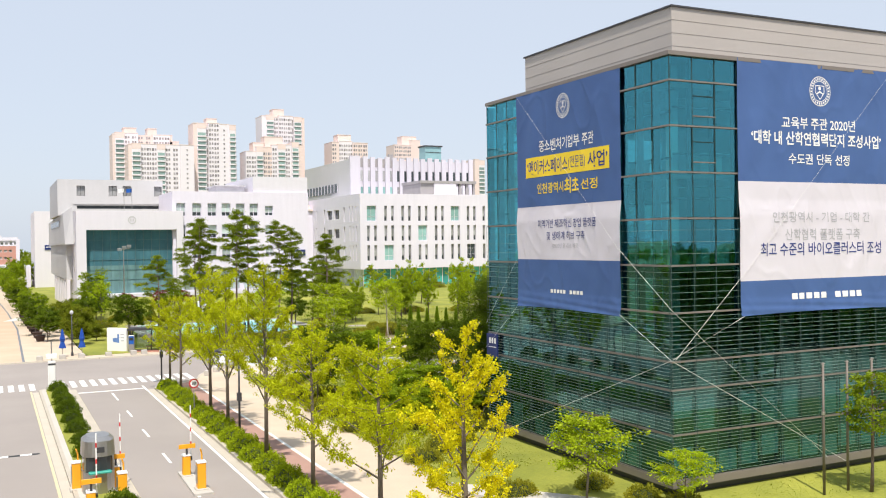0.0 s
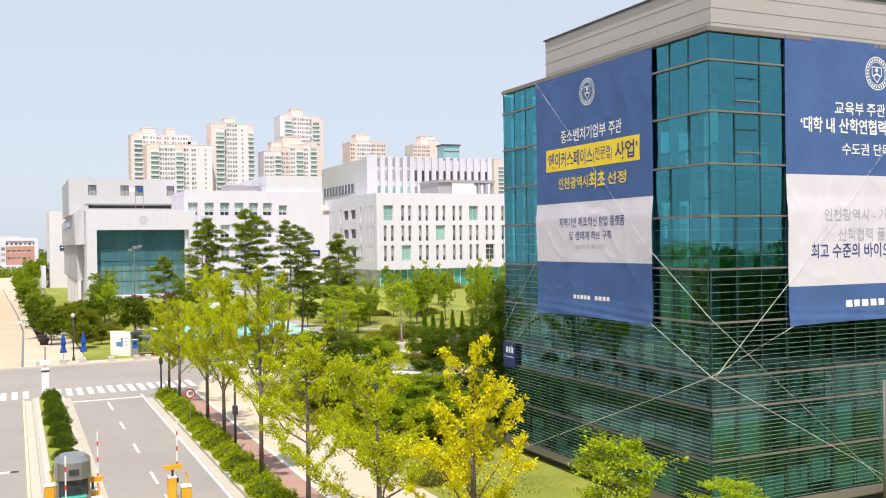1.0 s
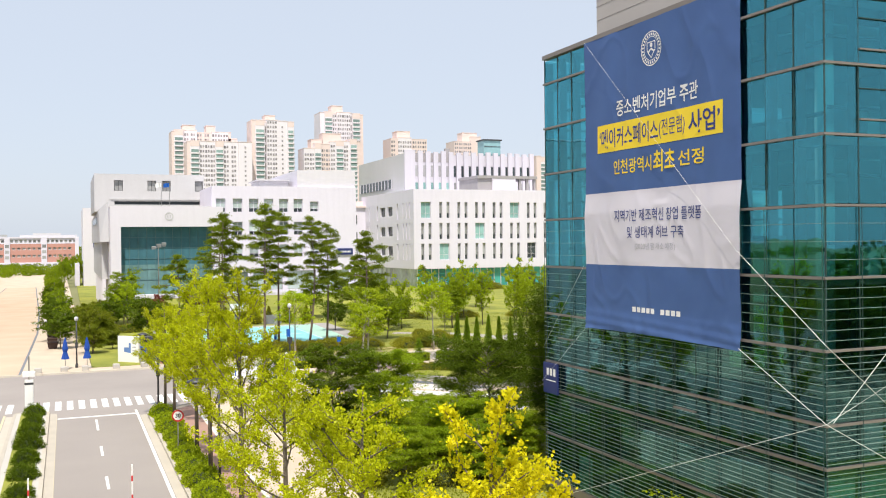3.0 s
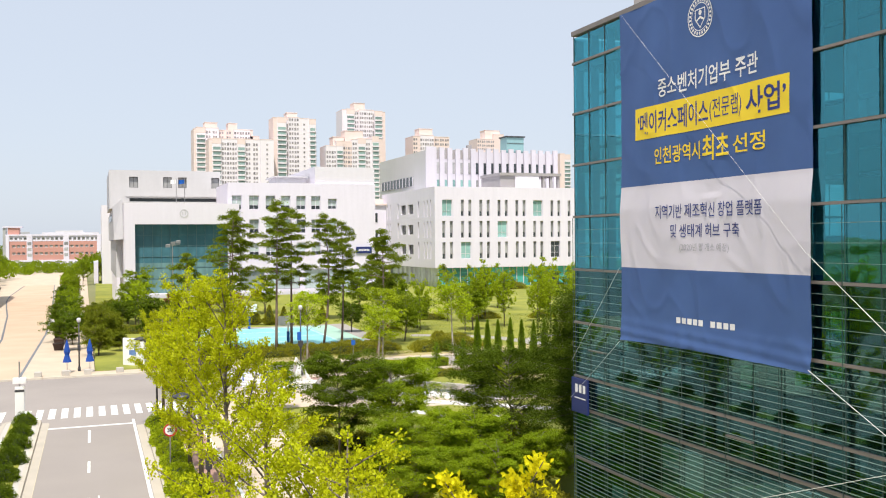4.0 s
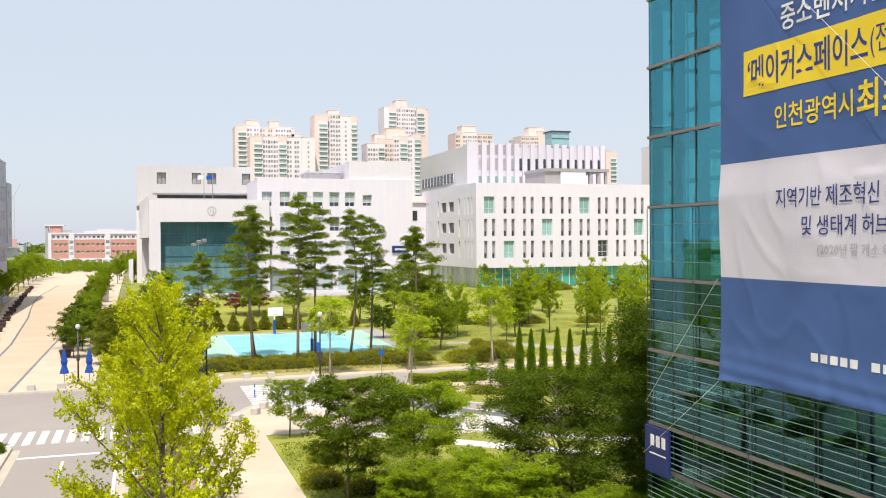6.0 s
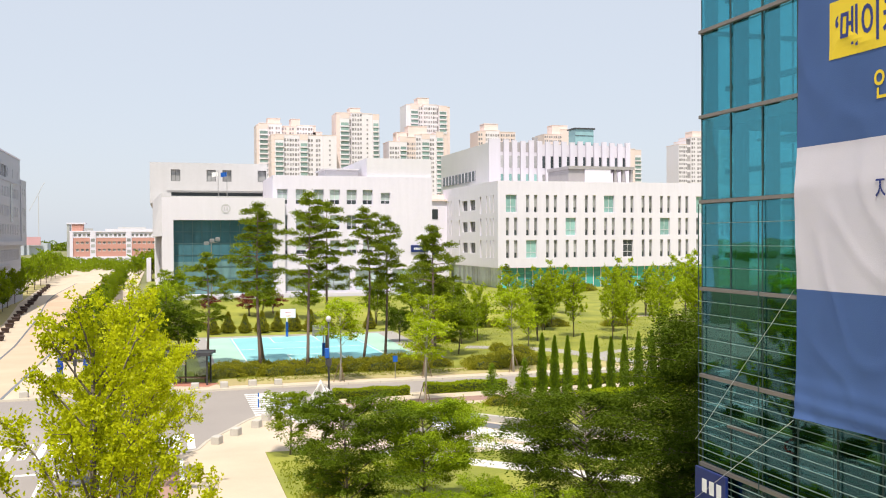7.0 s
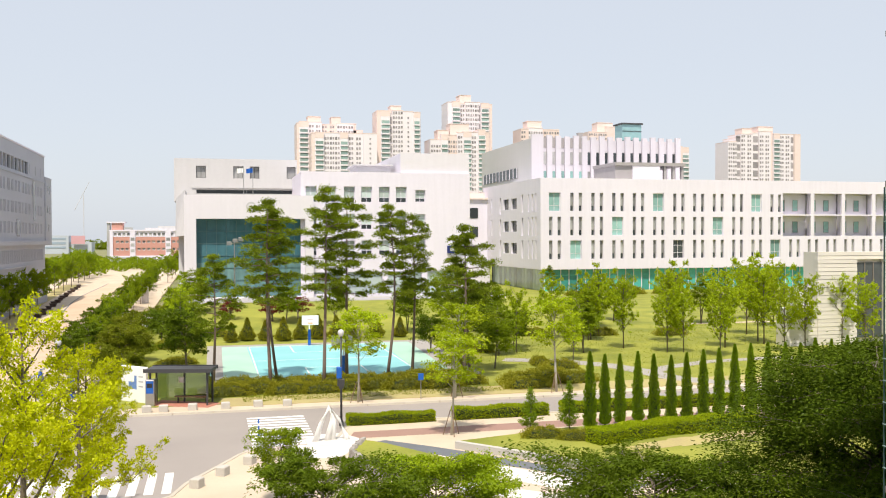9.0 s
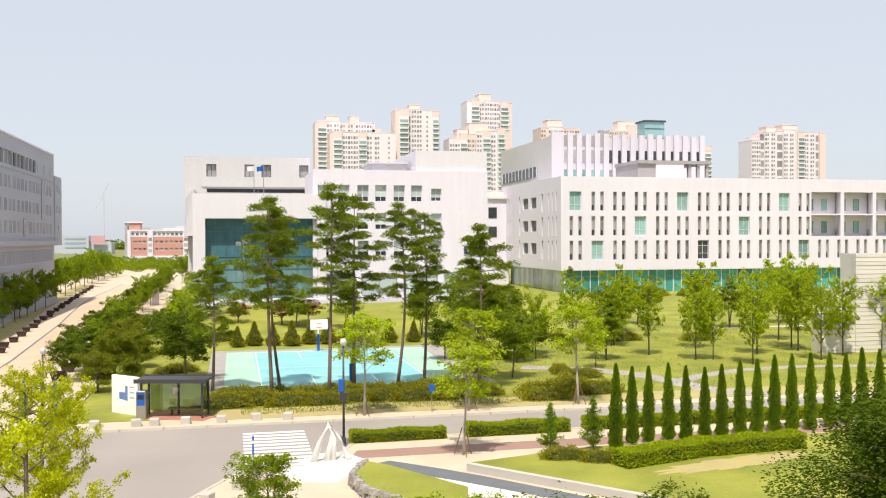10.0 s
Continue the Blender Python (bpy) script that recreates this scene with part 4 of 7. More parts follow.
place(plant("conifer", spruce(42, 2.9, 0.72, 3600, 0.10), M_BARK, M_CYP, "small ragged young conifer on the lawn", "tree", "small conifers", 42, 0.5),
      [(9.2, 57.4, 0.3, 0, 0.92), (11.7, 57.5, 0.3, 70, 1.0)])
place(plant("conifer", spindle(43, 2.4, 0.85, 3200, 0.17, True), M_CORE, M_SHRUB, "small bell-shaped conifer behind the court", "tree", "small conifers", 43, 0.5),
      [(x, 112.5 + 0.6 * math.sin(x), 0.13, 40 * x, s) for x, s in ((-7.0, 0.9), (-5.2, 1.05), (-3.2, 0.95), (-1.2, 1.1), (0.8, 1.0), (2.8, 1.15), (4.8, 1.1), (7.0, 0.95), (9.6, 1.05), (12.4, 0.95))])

# park trees beyond the road
rng = random.Random(5)
PARK = "park trees"
place(plant("street_tree", layered(34, 6.2, 1.55, 4200, 0.15, 0.42, 28, (0.4, 1.0), 0.4, 6), M_PALEBARK, M_LIGHT, "young street tree with a pale trunk held by stakes", "tree", "staked street trees", 34, level=0.5),
      [(1.0, 70.9, 0.12, 0, 1.05), (8.2, 71.0, 0.12, 90, 1.1), (16.2, 71.4, 0.15, 200, 1.12), (4.7, 58.6, 0.12, 40, 0.95)])
light = plant("park_tree", ginkgo(26, 6.2, 1.7, 5200, 0.14, 20, (0.8, 1.6), 0.2, 0.17, 0.55, 0.55), M_BARK, M_LIGHT, "light green young park tree", "tree", PARK, 26, level=0.4)
mid = plant("park_tree", layered(27, 5.0, 1.85, 7000, 0.16, 0.24, 36, (0.4, 0.9), 0.4, 6, 2), M_BARK, M_BROAD, "mid green round park tree", "tree", PARK, 27, level=0.5)
deep = plant("park_tree", layered(28, 4.6, 1.95, 9000, 0.16, 0.22, 42, (0.35, 0.9), 0.45, 6, 2), M_BARK, M_DARK, "dark green round park tree", "tree", PARK, 28)
place(light, [(24.2, 87.7, 0.13, 10, 0.72), (32.9, 95.2, 0.13, 60, 1.15), (35.7, 90.9, 0.13, 100, 1.05), (37.3, 90.5, 0.13, 20, 0.9), (39.2, 86.7, 0.13, 80, 1.12), (47.1, 87.8, 0.13, 130, 1.1), (35.3, 107.1, 0.13, 170, 1.2), (40, 99, 0.13, 210, 1.25), (49.2, 94.6, 0.13, 40, 1.25), (51.2, 90.2, 0.13, 75, 1.2), (54.9, 85.7, 0.13, 0, 1.1), (43.5, 93, 0.13, 230, 1.3), (32.4, 103.4, 0.13, 110, 1.1),
               (50, 97, 0.13, 30, 1.3), (29, 106, 0.13, 75, 1.1), (21, 95, 0.13, 120, 1.0), (-12.5, 112, 0.13, 10, 1.0), (53, 104, 0.13, 250, 1.35), (62, 112, 0.13, 0, 1.3), (70, 106, 0.13, 90, 1.3), (47, 110, 0.13, 290, 1.2), (57, 92, 0.13, 330, 1.2)])
place(mid, [(15.4, 84.5, 0.13, 0, 0.85), (13.6, 90.5, 0.13, 40, 0.7), (18.5, 93, 0.13, 80, 0.9), (27.5, 93, 0.13, 120, 1.0), (33, 104, 0.13, 160, 1.1), (24, 113, 0.13, 200, 1.1), (20, 120, 0.13, 240, 1.2), (14, 116, 0.13, 280, 1.1), (38, 116, 0.13, 320, 1.1), (44, 122, 0.13, 10, 1.1), (55, 118, 0.13, 60, 1.2), (66, 122, 0.13, 110, 1.3), (-13.5, 121, 0.13, 30, 1.1), (-11.8, 133, 0.13, 50, 1.2), (6, 122, 0.13, 90, 1.0), (0, 124, 0.13, 20, 0.9)])
place(deep, [(-11.3, 90.2, 0.13, 0, 1.1), (12.5, 97, 0.13, 40, 0.8), (20, 104, 0.13, 80, 0.9), (22, 99, 0.13, 130, 0.8), (26, 122, 0.13, 0, 1.0), (-14.5, 112, 0.13, 60, 0.8), (-12.6, 118, 0.13, 200, 0.85)])
clip = plant("clipped_pine", layered(35, 3.4, 1.5, 24000, 0.10, 0.16, 46, (0.1, 0.6), 0.3, 7, 3, 0.20), M_PINEBARK, M_GARDEN, "dense spreading garden pine on the lawn", "tree", "garden pines", 35, 0.6, level=0.6)
place(clip, [(-17.6, 85.0, 0.13, 0, 0.9), (-15.4, 88.4, 0.13, 90, 0.6), (-17.2, 93.0, 0.13, 140, 1.15), (-18.0, 103.0, 0.13, 200, 1.1), (-16.0, 98.5, 0.13, 260, 0.9), (-18.2, 110.0, 0.13, 300, 1.0), (-15.0, 124.5, 0.13, 30, 1.0), (-17.6, 118.0, 0.13, 120, 1.0), (-13.0, 129.0, 0.13, 210, 0.9)])
row = plant("mall_tree", ginkgo(29, 4.9, 1.75, 6500, 0.15, 26, (0.5, 1.2), 0.26, 0.20, 0.5, 0.55), M_BARK, M_FRESH, "green tree in a row along the mall", "tree", "trees along the mall", 29)
row_dark = plant("mall_tree", layered(36, 4.2, 1.7, 6500, 0.15, 0.24, 30, (0.2, 0.8), 0.45, 8, 2), M_BARK, M_DARK, "dark green tree in a row along the mall", "tree", "trees along the mall", 36)
def along(k):
    return (-20.8 - 0.018 * (5.2 * k) + 0.8 * math.sin(k * 2.3), 91 + 5.2 * k + math.sin(k * 1.9), 0.13, 70 * k, 0.62 + 0.36 * rng.random())
place(row_dark, [along(k) for k in (0, 1, 2, 4, 5, 7, 9, 10, 13, 16, 20, 24, 28)] + [(-35.4, 106, 0.13, 40, 0.9), (-37.0, 129, 0.13, 150, 0.95), (-38.4, 158, 0.13, 250, 1.0)])
place(row, [along(k) for k in (3, 6, 8, 11, 12, 14, 15, 17, 18, 19, 21, 22, 23, 25, 26, 27, 29, 30, 31, 32)]
      + [(-35.6 - 0.05 * k * 9.5 + 0.5 * math.sin(k * 3.1), 113 + 9.5 * k, 0.13, 50 * k, 0.75 + 0.5 * rng.random()) for k in range(9)]
      + [(-42.6 - 0.4 * k + 2.0 * (k % 2), 203 + 9.0 * k, 0.13, 35 * k, 1.25 + 0.4 * rng.random()) for k in range(12)]
      + [(-20.5 + 4.2 * (k % 3), 262 + 9.0 * k, 0.13, 65 * k, 1.2 + 0.3 * rng.random()) for k in range(8)])
redm = plant("red_maple", broadleaf(30, 3.2, 1.7, 2200, 0.18, 0.25, 30, 0.6), M_BARK, M_REDLEAF, "small dark red maple on the lawn", "tree", "red maples", 30)
place(redm, [(-1.6, 126, 0.13, 0, 1.0), (1.8, 127, 0.13, 90, 0.9), (-6.8, 128, 0.13, 200, 0.8), (15, 92, 0.13, 20, 0.5)])

# hedges and shrubs
H = "clipped hedges beside the road"
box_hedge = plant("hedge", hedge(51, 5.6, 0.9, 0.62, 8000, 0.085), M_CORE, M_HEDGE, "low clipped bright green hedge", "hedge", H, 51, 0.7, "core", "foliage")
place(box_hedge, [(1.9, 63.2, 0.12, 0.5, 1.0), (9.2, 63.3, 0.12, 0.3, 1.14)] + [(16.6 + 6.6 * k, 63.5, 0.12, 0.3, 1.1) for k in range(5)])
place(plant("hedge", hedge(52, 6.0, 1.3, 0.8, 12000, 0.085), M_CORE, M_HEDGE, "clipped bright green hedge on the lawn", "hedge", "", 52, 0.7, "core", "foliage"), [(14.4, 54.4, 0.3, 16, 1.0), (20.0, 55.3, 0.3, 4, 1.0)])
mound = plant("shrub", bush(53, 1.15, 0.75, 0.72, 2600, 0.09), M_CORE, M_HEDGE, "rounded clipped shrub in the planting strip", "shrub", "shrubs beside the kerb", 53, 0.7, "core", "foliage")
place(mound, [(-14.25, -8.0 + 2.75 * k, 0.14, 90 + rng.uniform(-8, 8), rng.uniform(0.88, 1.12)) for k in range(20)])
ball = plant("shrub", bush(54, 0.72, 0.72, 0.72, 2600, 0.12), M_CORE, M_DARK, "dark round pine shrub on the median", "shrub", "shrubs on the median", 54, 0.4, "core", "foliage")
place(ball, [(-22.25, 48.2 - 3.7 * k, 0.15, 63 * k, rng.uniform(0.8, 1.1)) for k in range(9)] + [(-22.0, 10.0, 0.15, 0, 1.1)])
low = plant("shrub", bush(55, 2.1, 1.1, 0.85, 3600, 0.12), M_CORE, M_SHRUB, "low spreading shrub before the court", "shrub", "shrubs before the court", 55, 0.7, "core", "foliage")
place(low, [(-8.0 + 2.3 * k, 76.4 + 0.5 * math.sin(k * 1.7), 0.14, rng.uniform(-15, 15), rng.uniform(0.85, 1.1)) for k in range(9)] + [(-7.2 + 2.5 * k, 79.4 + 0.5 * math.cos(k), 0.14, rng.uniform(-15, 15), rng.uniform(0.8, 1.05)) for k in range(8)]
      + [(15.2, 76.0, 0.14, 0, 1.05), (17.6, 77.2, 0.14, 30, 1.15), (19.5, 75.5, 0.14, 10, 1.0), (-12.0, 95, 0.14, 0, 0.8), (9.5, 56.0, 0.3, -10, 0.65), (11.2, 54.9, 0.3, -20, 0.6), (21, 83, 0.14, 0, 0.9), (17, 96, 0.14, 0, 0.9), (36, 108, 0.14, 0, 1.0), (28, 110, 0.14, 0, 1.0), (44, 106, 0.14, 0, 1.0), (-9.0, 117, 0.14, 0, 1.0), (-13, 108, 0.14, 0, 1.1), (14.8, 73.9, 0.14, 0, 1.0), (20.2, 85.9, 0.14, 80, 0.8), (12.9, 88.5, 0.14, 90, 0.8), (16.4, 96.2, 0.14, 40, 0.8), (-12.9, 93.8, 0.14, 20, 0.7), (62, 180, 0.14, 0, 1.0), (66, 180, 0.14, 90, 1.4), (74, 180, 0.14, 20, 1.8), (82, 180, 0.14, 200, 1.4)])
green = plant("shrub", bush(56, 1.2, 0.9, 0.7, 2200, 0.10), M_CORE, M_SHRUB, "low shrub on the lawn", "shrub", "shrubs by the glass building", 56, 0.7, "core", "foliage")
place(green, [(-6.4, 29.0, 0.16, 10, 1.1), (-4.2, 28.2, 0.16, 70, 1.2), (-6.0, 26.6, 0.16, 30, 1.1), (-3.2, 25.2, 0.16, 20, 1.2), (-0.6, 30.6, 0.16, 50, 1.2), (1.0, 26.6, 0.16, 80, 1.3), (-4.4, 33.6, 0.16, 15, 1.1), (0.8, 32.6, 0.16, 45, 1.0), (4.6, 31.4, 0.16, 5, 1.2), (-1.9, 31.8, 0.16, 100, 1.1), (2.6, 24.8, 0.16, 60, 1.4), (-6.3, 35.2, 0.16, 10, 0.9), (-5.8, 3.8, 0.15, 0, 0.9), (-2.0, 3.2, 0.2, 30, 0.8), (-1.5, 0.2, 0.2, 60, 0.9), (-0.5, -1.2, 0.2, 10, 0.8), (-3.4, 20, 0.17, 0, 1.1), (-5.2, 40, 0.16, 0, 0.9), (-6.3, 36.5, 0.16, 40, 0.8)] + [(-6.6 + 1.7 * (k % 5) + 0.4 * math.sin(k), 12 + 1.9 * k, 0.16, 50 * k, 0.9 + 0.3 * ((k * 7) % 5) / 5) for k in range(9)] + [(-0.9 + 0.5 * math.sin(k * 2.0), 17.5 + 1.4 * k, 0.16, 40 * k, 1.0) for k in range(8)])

M_BLADE = leaf_mat("grass_blades", (0.22, 0.28, 0.016), (0.36, 0.37, 0.04), 0.5, 0.10)


def tufts(name, x0, x1, y0, y1, n, seed, height, label, size=0.10):
    """Loose tufts that roughen a lawn."""
    r = np.random.default_rng(seed)
    x, y = r.uniform(x0, x1, n), r.uniform(y0, y1, n)
    z = np.array([height(a, b_) for a, b_ in zip(x, y)])
    c = np.stack([x, y, z - 0.01], 1)
    d = np.stack([r.normal(size=n) * 0.6, r.normal(size=n) * 0.6, np.ones(n)], 1)
    ob = new(name, leaves(name, c, d, size, size * 0.7, M_BLADE, r))
    return tagged(ob, label, "grass", "", "stuff")


tufts("grass_tufts", 14.5, 62, 75.5, 118, 13000, 91, lambda x, y: 0.13, "rough grass of the park lawn", 0.10)
tufts("grass_tufts", -7, 12.5, 72.8, 75.5, 2500, 93, lambda x, y: 0.15, "rough grass of the verge", 0.10)
tufts("grass_tufts", -7.2, -0.3, 8, 45, 12000, 95, lambda x, y: 0.16, "rough grass under the park trees", 0.11)
tufts("grass_tufts", -2.4, 14, -7, -0.3, 5000, 96, lambda x, y: 0.20, "rough grass by the glass wall", 0.08)

# far woods
def woods(name, x0, x1, y, h, n, seed, label, leafmat=M_BROAD, fine=150, size=0.16):
    r = np.random.default_rng(seed)
    m = n * fine
    cx, ch = r.uniform(x0, x1, n), h * r.uniform(0.6, 1.15, n)
    k = r.integers(0, n, m)
    q = r.normal(size=(m, 3))
    q /= np.linalg.norm(q, axis=1, keepdims=True)
    c = np.stack([cx[k] + q[:, 0] * h * 0.5, y + r.normal(size=n)[k] * 8 + q[:, 1] * h * 0.5, ch[k] * (0.55 + 0.42 * q[:, 2])], 1)
    ob = new(name, leaves(name, c, q + r.normal(size=(m, 3)) * 0.4, h * size, h * size * 0.8, leafmat, r))
    return tagged(ob, label, "woods", "", "stuff")


woods("far_woods", -420, -30, 400, 4.6, 200, 61, "dark green belt of trees in the distance", M_BROAD, 260, 0.11)
# tree_belt rows stand out of view, added for dark reflections in the glass
woods("tree_belt", -75, -36, -62, 9, 30, 64, "dense belt of trees beyond the road", M_DARK, 420, 0.07)
for k, y in enumerate((-45, -30, -15, 0, 14)):
    woods("tree_belt", -64, -38, y, 9, 26, 70 + k, "dense belt of trees beyond the road", M_DARK, 420, 0.07)
woods("tree_belt", -8, 70, -52, 10, 60, 80, "dense belt of trees south of the glass building", M_DARK, 420, 0.07)
woods("tree_belt", -8, 70, -40, 8, 50, 81, "dense belt of trees south of the glass building", M_DARK, 420, 0.07)
woods("far_woods", -150, -44, 318, 6.5, 90, 65, "dense green trees beyond the grey building", M_FRESH, 300, 0.10)
woods("far_woods", -60, 0, 380, 4.0, 60, 62, "green trees before the brick building", M_BROAD, 300, 0.11)
woods("far_woods", -700, 700, 1100, 10, 320, 63, "hazy wooded ridge on the skyline")


# ---- glass building ----
GX, GY = 24.0, 16.56
RAILS = [19.75, 18.65, 16.65, 14.6, 12.55, 10.45, 8.35, 6.2, 4.95, 2.95, 0.95]
hall = thing("glass_office_building", "dark teal glass office building with louvres and grey parapet", "building")
for z in (0.75, 4.9, 10.4, 14.55, 18.6):
    part("floor_slab", Geo().box(0.12, 0.12, z - 0.25, GX, GY - 0.12, z), M_INFLOOR, hall)
for z in (4.35, 9.8, 13.95, 18.0):
    part("hung_ceiling", Geo().box(0.9, 0.9, z, GX, GY - 0.9, z + 0.06), M_INNER, hall)
part("core_wall", Geo().box(9.5, 5.5, 0.7, GX - 2, GY - 4.5, 19.5), M_INNER, hall)
part("side_wall", Geo().box(GX - 0.1, 0.1, 0.7, GX, GY - 0.1, 19.7), M_PANEL, hall)
for x, y in ((0.9, 0.9), (0.9, 6.2), (0.9, 11.4), (6.6, 0.9), (12.3, 0.9), (18, 0.9)):
    part("column", Geo().tube([(x, y, 0.7), (x, y, 19.5)], 0.28, 12), M_INNER, hall, smooth=True)
# desks and cabinets inside, dim behind the glass
rg = random.Random(3)
for z in (4.9, 10.4, 14.55):
    for k in range(4):
        y = 2.6 + 2.0 * k
        part("cabinet", Geo().cham(0.5, y, z, 1.0, y + rg.uniform(0.8, 1.6), z + rg.uniform(0.7, 1.5), 0.02), M_INNER, hall)
    for k in range(5):
        x = 2.2 + 2.6 * k
        part("cabinet", Geo().cham(x, 0.5, z, x + rg.uniform(0.8, 1.8), 1.0, z + rg.uniform(0.7, 1.5), 0.02), M_INNER, hall)
part("base_skirt", Geo().box(-0.12, -0.12, 0.62, GX, -0.02, 0.95).box(-0.12, -0.02, 0.62, -0.02, GY, 0.95), M_RAIL, hall)
# set-back block, near black in place of the shade under the skirt
part("footing", Geo().box(0.25, 0.25, -0.2, GX, GY, 0.62), M_DARKMETAL, hall)
part("parapet", Geo().box(1.3, 1.3, 19.9, GX, 14.2, 22.3), M_PANEL, hall)
part("roof_edge", Geo().box(-0.12, -0.12, 19.75, GX, GY, 19.93), M_RAIL, hall)
part("parapet_cap", Geo().box(1.22, 1.22, 22.3, GX, 14.28, 22.38), M_DARKMETAL, hall)
g = Geo()
for z in (20.5, 21.1, 21.7):
    g.box(1.29, 1.29, z, GX, 1.3, z + 0.012).box(1.29, 1.3, z, 1.3, 14.2, z + 0.012)
part("parapet_joints", g, M_RAIL, hall)
# rails
for z in RAILS[1:]:
    part("rail", Geo().box(-0.10, -0.10, z - 0.04, GX, -0.004, z + 0.03), M_RAIL, hall)
    part("rail", Geo().box(-0.10, -0.004, z - 0.045, -0.004, GY, z + 0.035), M_RAIL, hall)
# mullions
LX = [GY * k / 14 for k in range(15)]
RX = [1.3 * k for k in range(1, 19)]
mull_y = Geo().box(-0.012, -0.02, 0.95, 0.02, 0.02, 19.75).mesh("mullion", M_MULL)
mull_x = Geo().box(-0.02, -0.012, 0.95, 0.02, 0.02, 19.75).mesh("mullion", M_MULL)
for y in LX:
    part("mullion", mull_y, None, hall, at=pose(0, y if y else -0.02, 0))
for x in RX:
    part("mullion", mull_x, None, hall, at=pose(x, 0, 0))
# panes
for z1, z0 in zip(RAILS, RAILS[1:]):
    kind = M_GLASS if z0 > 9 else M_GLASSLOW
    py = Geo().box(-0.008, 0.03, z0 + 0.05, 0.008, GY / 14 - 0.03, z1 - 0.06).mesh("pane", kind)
    px = Geo().box(0.03, -0.008, z0 + 0.05, 1.27, 0.008, z1 - 0.06).mesh("pane", kind)
    for y in LX[:-1]:
        part("pane", py, None, hall, at=pose(0, y, 0, 0, rg.uniform(-0.12, 0.12), rg.uniform(-0.12, 0.12)))
    for x in [0] + RX[:-1]:
        part("pane", px, None, hall, at=pose(x, 0, 0, rg.uniform(-0.12, 0.12), 0, rg.uniform(-0.12, 0.12)))
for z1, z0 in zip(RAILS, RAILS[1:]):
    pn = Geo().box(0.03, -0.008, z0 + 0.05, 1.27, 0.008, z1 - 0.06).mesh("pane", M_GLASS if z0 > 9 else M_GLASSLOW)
    for x in [0] + RX[:-1]:
        part("pane", pn, None, hall, at=pose(x, GY, 0))
    part("rail", Geo().box(0, GY - 0.06, z0 - 0.06, GX, GY + 0.06, z0 + 0.05), M_RAIL, hall)
for x in RX:
    part("mullion", mull_x, None, hall, at=pose(x, GY, 0))
# roller blinds drawn behind the lowest panes of the entrance front
for k, x in enumerate([0] + RX[:-1]):
    drop = (0.5, 0.1, 0.1, 0.35, 0.9, 0.1, 0.2, 0.1, 0.6)[k % 9]
    part("roller_blind", Geo().cham(x + 0.06, 0.16, 1.0 + 0.5 * drop, x + 1.24, 0.175, 1.9 + 0.8 * drop, 0.005), M_BLIND, hall, "pale roller blind")
    if k % 4 != 2:
        part("roller_blind", Geo().cham(x + 0.06, 0.16, 3.05 + 1.2 * drop * (k % 3 == 0), x + 1.24, 0.175, 4.6, 0.005), M_BLIND, hall, "pale roller blind")
for k, y in enumerate(LX[:-1]):
    if k % 3 != 1:
        part("roller_blind", Geo().cham(0.16, y + 0.06, 1.0, 0.175, y + 1.12, 1.5 + 0.3 * (k % 4), 0.005), M_BLIND, hall, "pale roller blind")
# upright steel fins and cross beams just behind the glass
for y in LX[1:]:
    part("glazing_fin", Geo().box(0.10, y - 0.05, 5.0, 0.42, y + 0.05, 19.6), M_FIN, hall)
for x in RX:
    part("glazing_fin", Geo().box(x - 0.04, 0.10, 5.0, x + 0.04, 0.36, 19.6), M_FIN, hall)
for z in (17.3, 15.2, 13.2, 11.2, 7.2):
    part("cross_beam", Geo().box(0.44, 0.5, z, 0.54, GY - 0.3, z + 0.12), M_FIN, hall)
    part("cross_beam", Geo().box(0.6, 0.40, z + 0.2, GX - 0.3, 0.50, z + 0.30), M_FIN, hall)
# opening vents
for z in (17.1, 15.05):
    part("vent_frame", Geo().box(1.3, -0.05, z + 0.9, 2.6, -0.012, z + 0.93), M_MULL, hall)
    part("vent_sill", Geo().box(1.3, -0.09, z - 0.02, 2.6, -0.012, z + 0.03), M_RAIL, hall)
for y, z in ((14.2, 7.3), (5.9, 5.6)):
    part("vent_sill", Geo().box(-0.115, y, z, -0.012, y + 1.18, z + 0.05), M_RAIL, hall)
# louvre bars, closer together lower down
zs = []
for z1, z0, n in ((12.55, 10.45, 4), (10.45, 8.35, 7), (8.35, 6.2, 11), (6.2, 4.95, 8), (4.95, 2.95, 13), (2.95, 0.95, 13)):
    zs += [z0 + (z1 - z0) * k / n for k in range(1, n)]
for z in zs:
    part("louvre", Geo().box(-0.135, 0.0, z - 0.0055, -0.117, GY, z + 0.0055), M_LOUVRE, hall)
    part("louvre", Geo().box(-0.135, -0.135, z - 0.0055, GX, -0.117, z + 0.0055), M_LOUVRE, hall)
for y in LX[::2]:
    part("louvre_bracket", Geo().box(-0.117, y - 0.008, 0.95, -0.098, y + 0.008, 12.5), M_MULL, hall)
for x in RX[::2]:
    part("louvre_bracket", Geo().box(x - 0.008, -0.117, 0.95, x + 0.008, -0.098, 12.5), M_MULL, hall)
nsign = thing("building_sign", "navy blue building sign with white marks on glass wall", "sign")
part("plate", Geo().cham(-0.22, 15.28, 4.8, -0.145, 16.56, 6.15, 0.01), M_NAVYSIGN, nsign)
for k in range(3):
    part("mark", Geo().box(-0.228, 16.05 - 0.30 * k, 5.6, -0.221, 16.24 - 0.30 * k, 5.92), M_WHITEPRINT, nsign)
part("underline", Geo().box(-0.228, 15.42, 5.36, -0.221, 16.3, 5.4), M_WHITEPRINT, nsign)


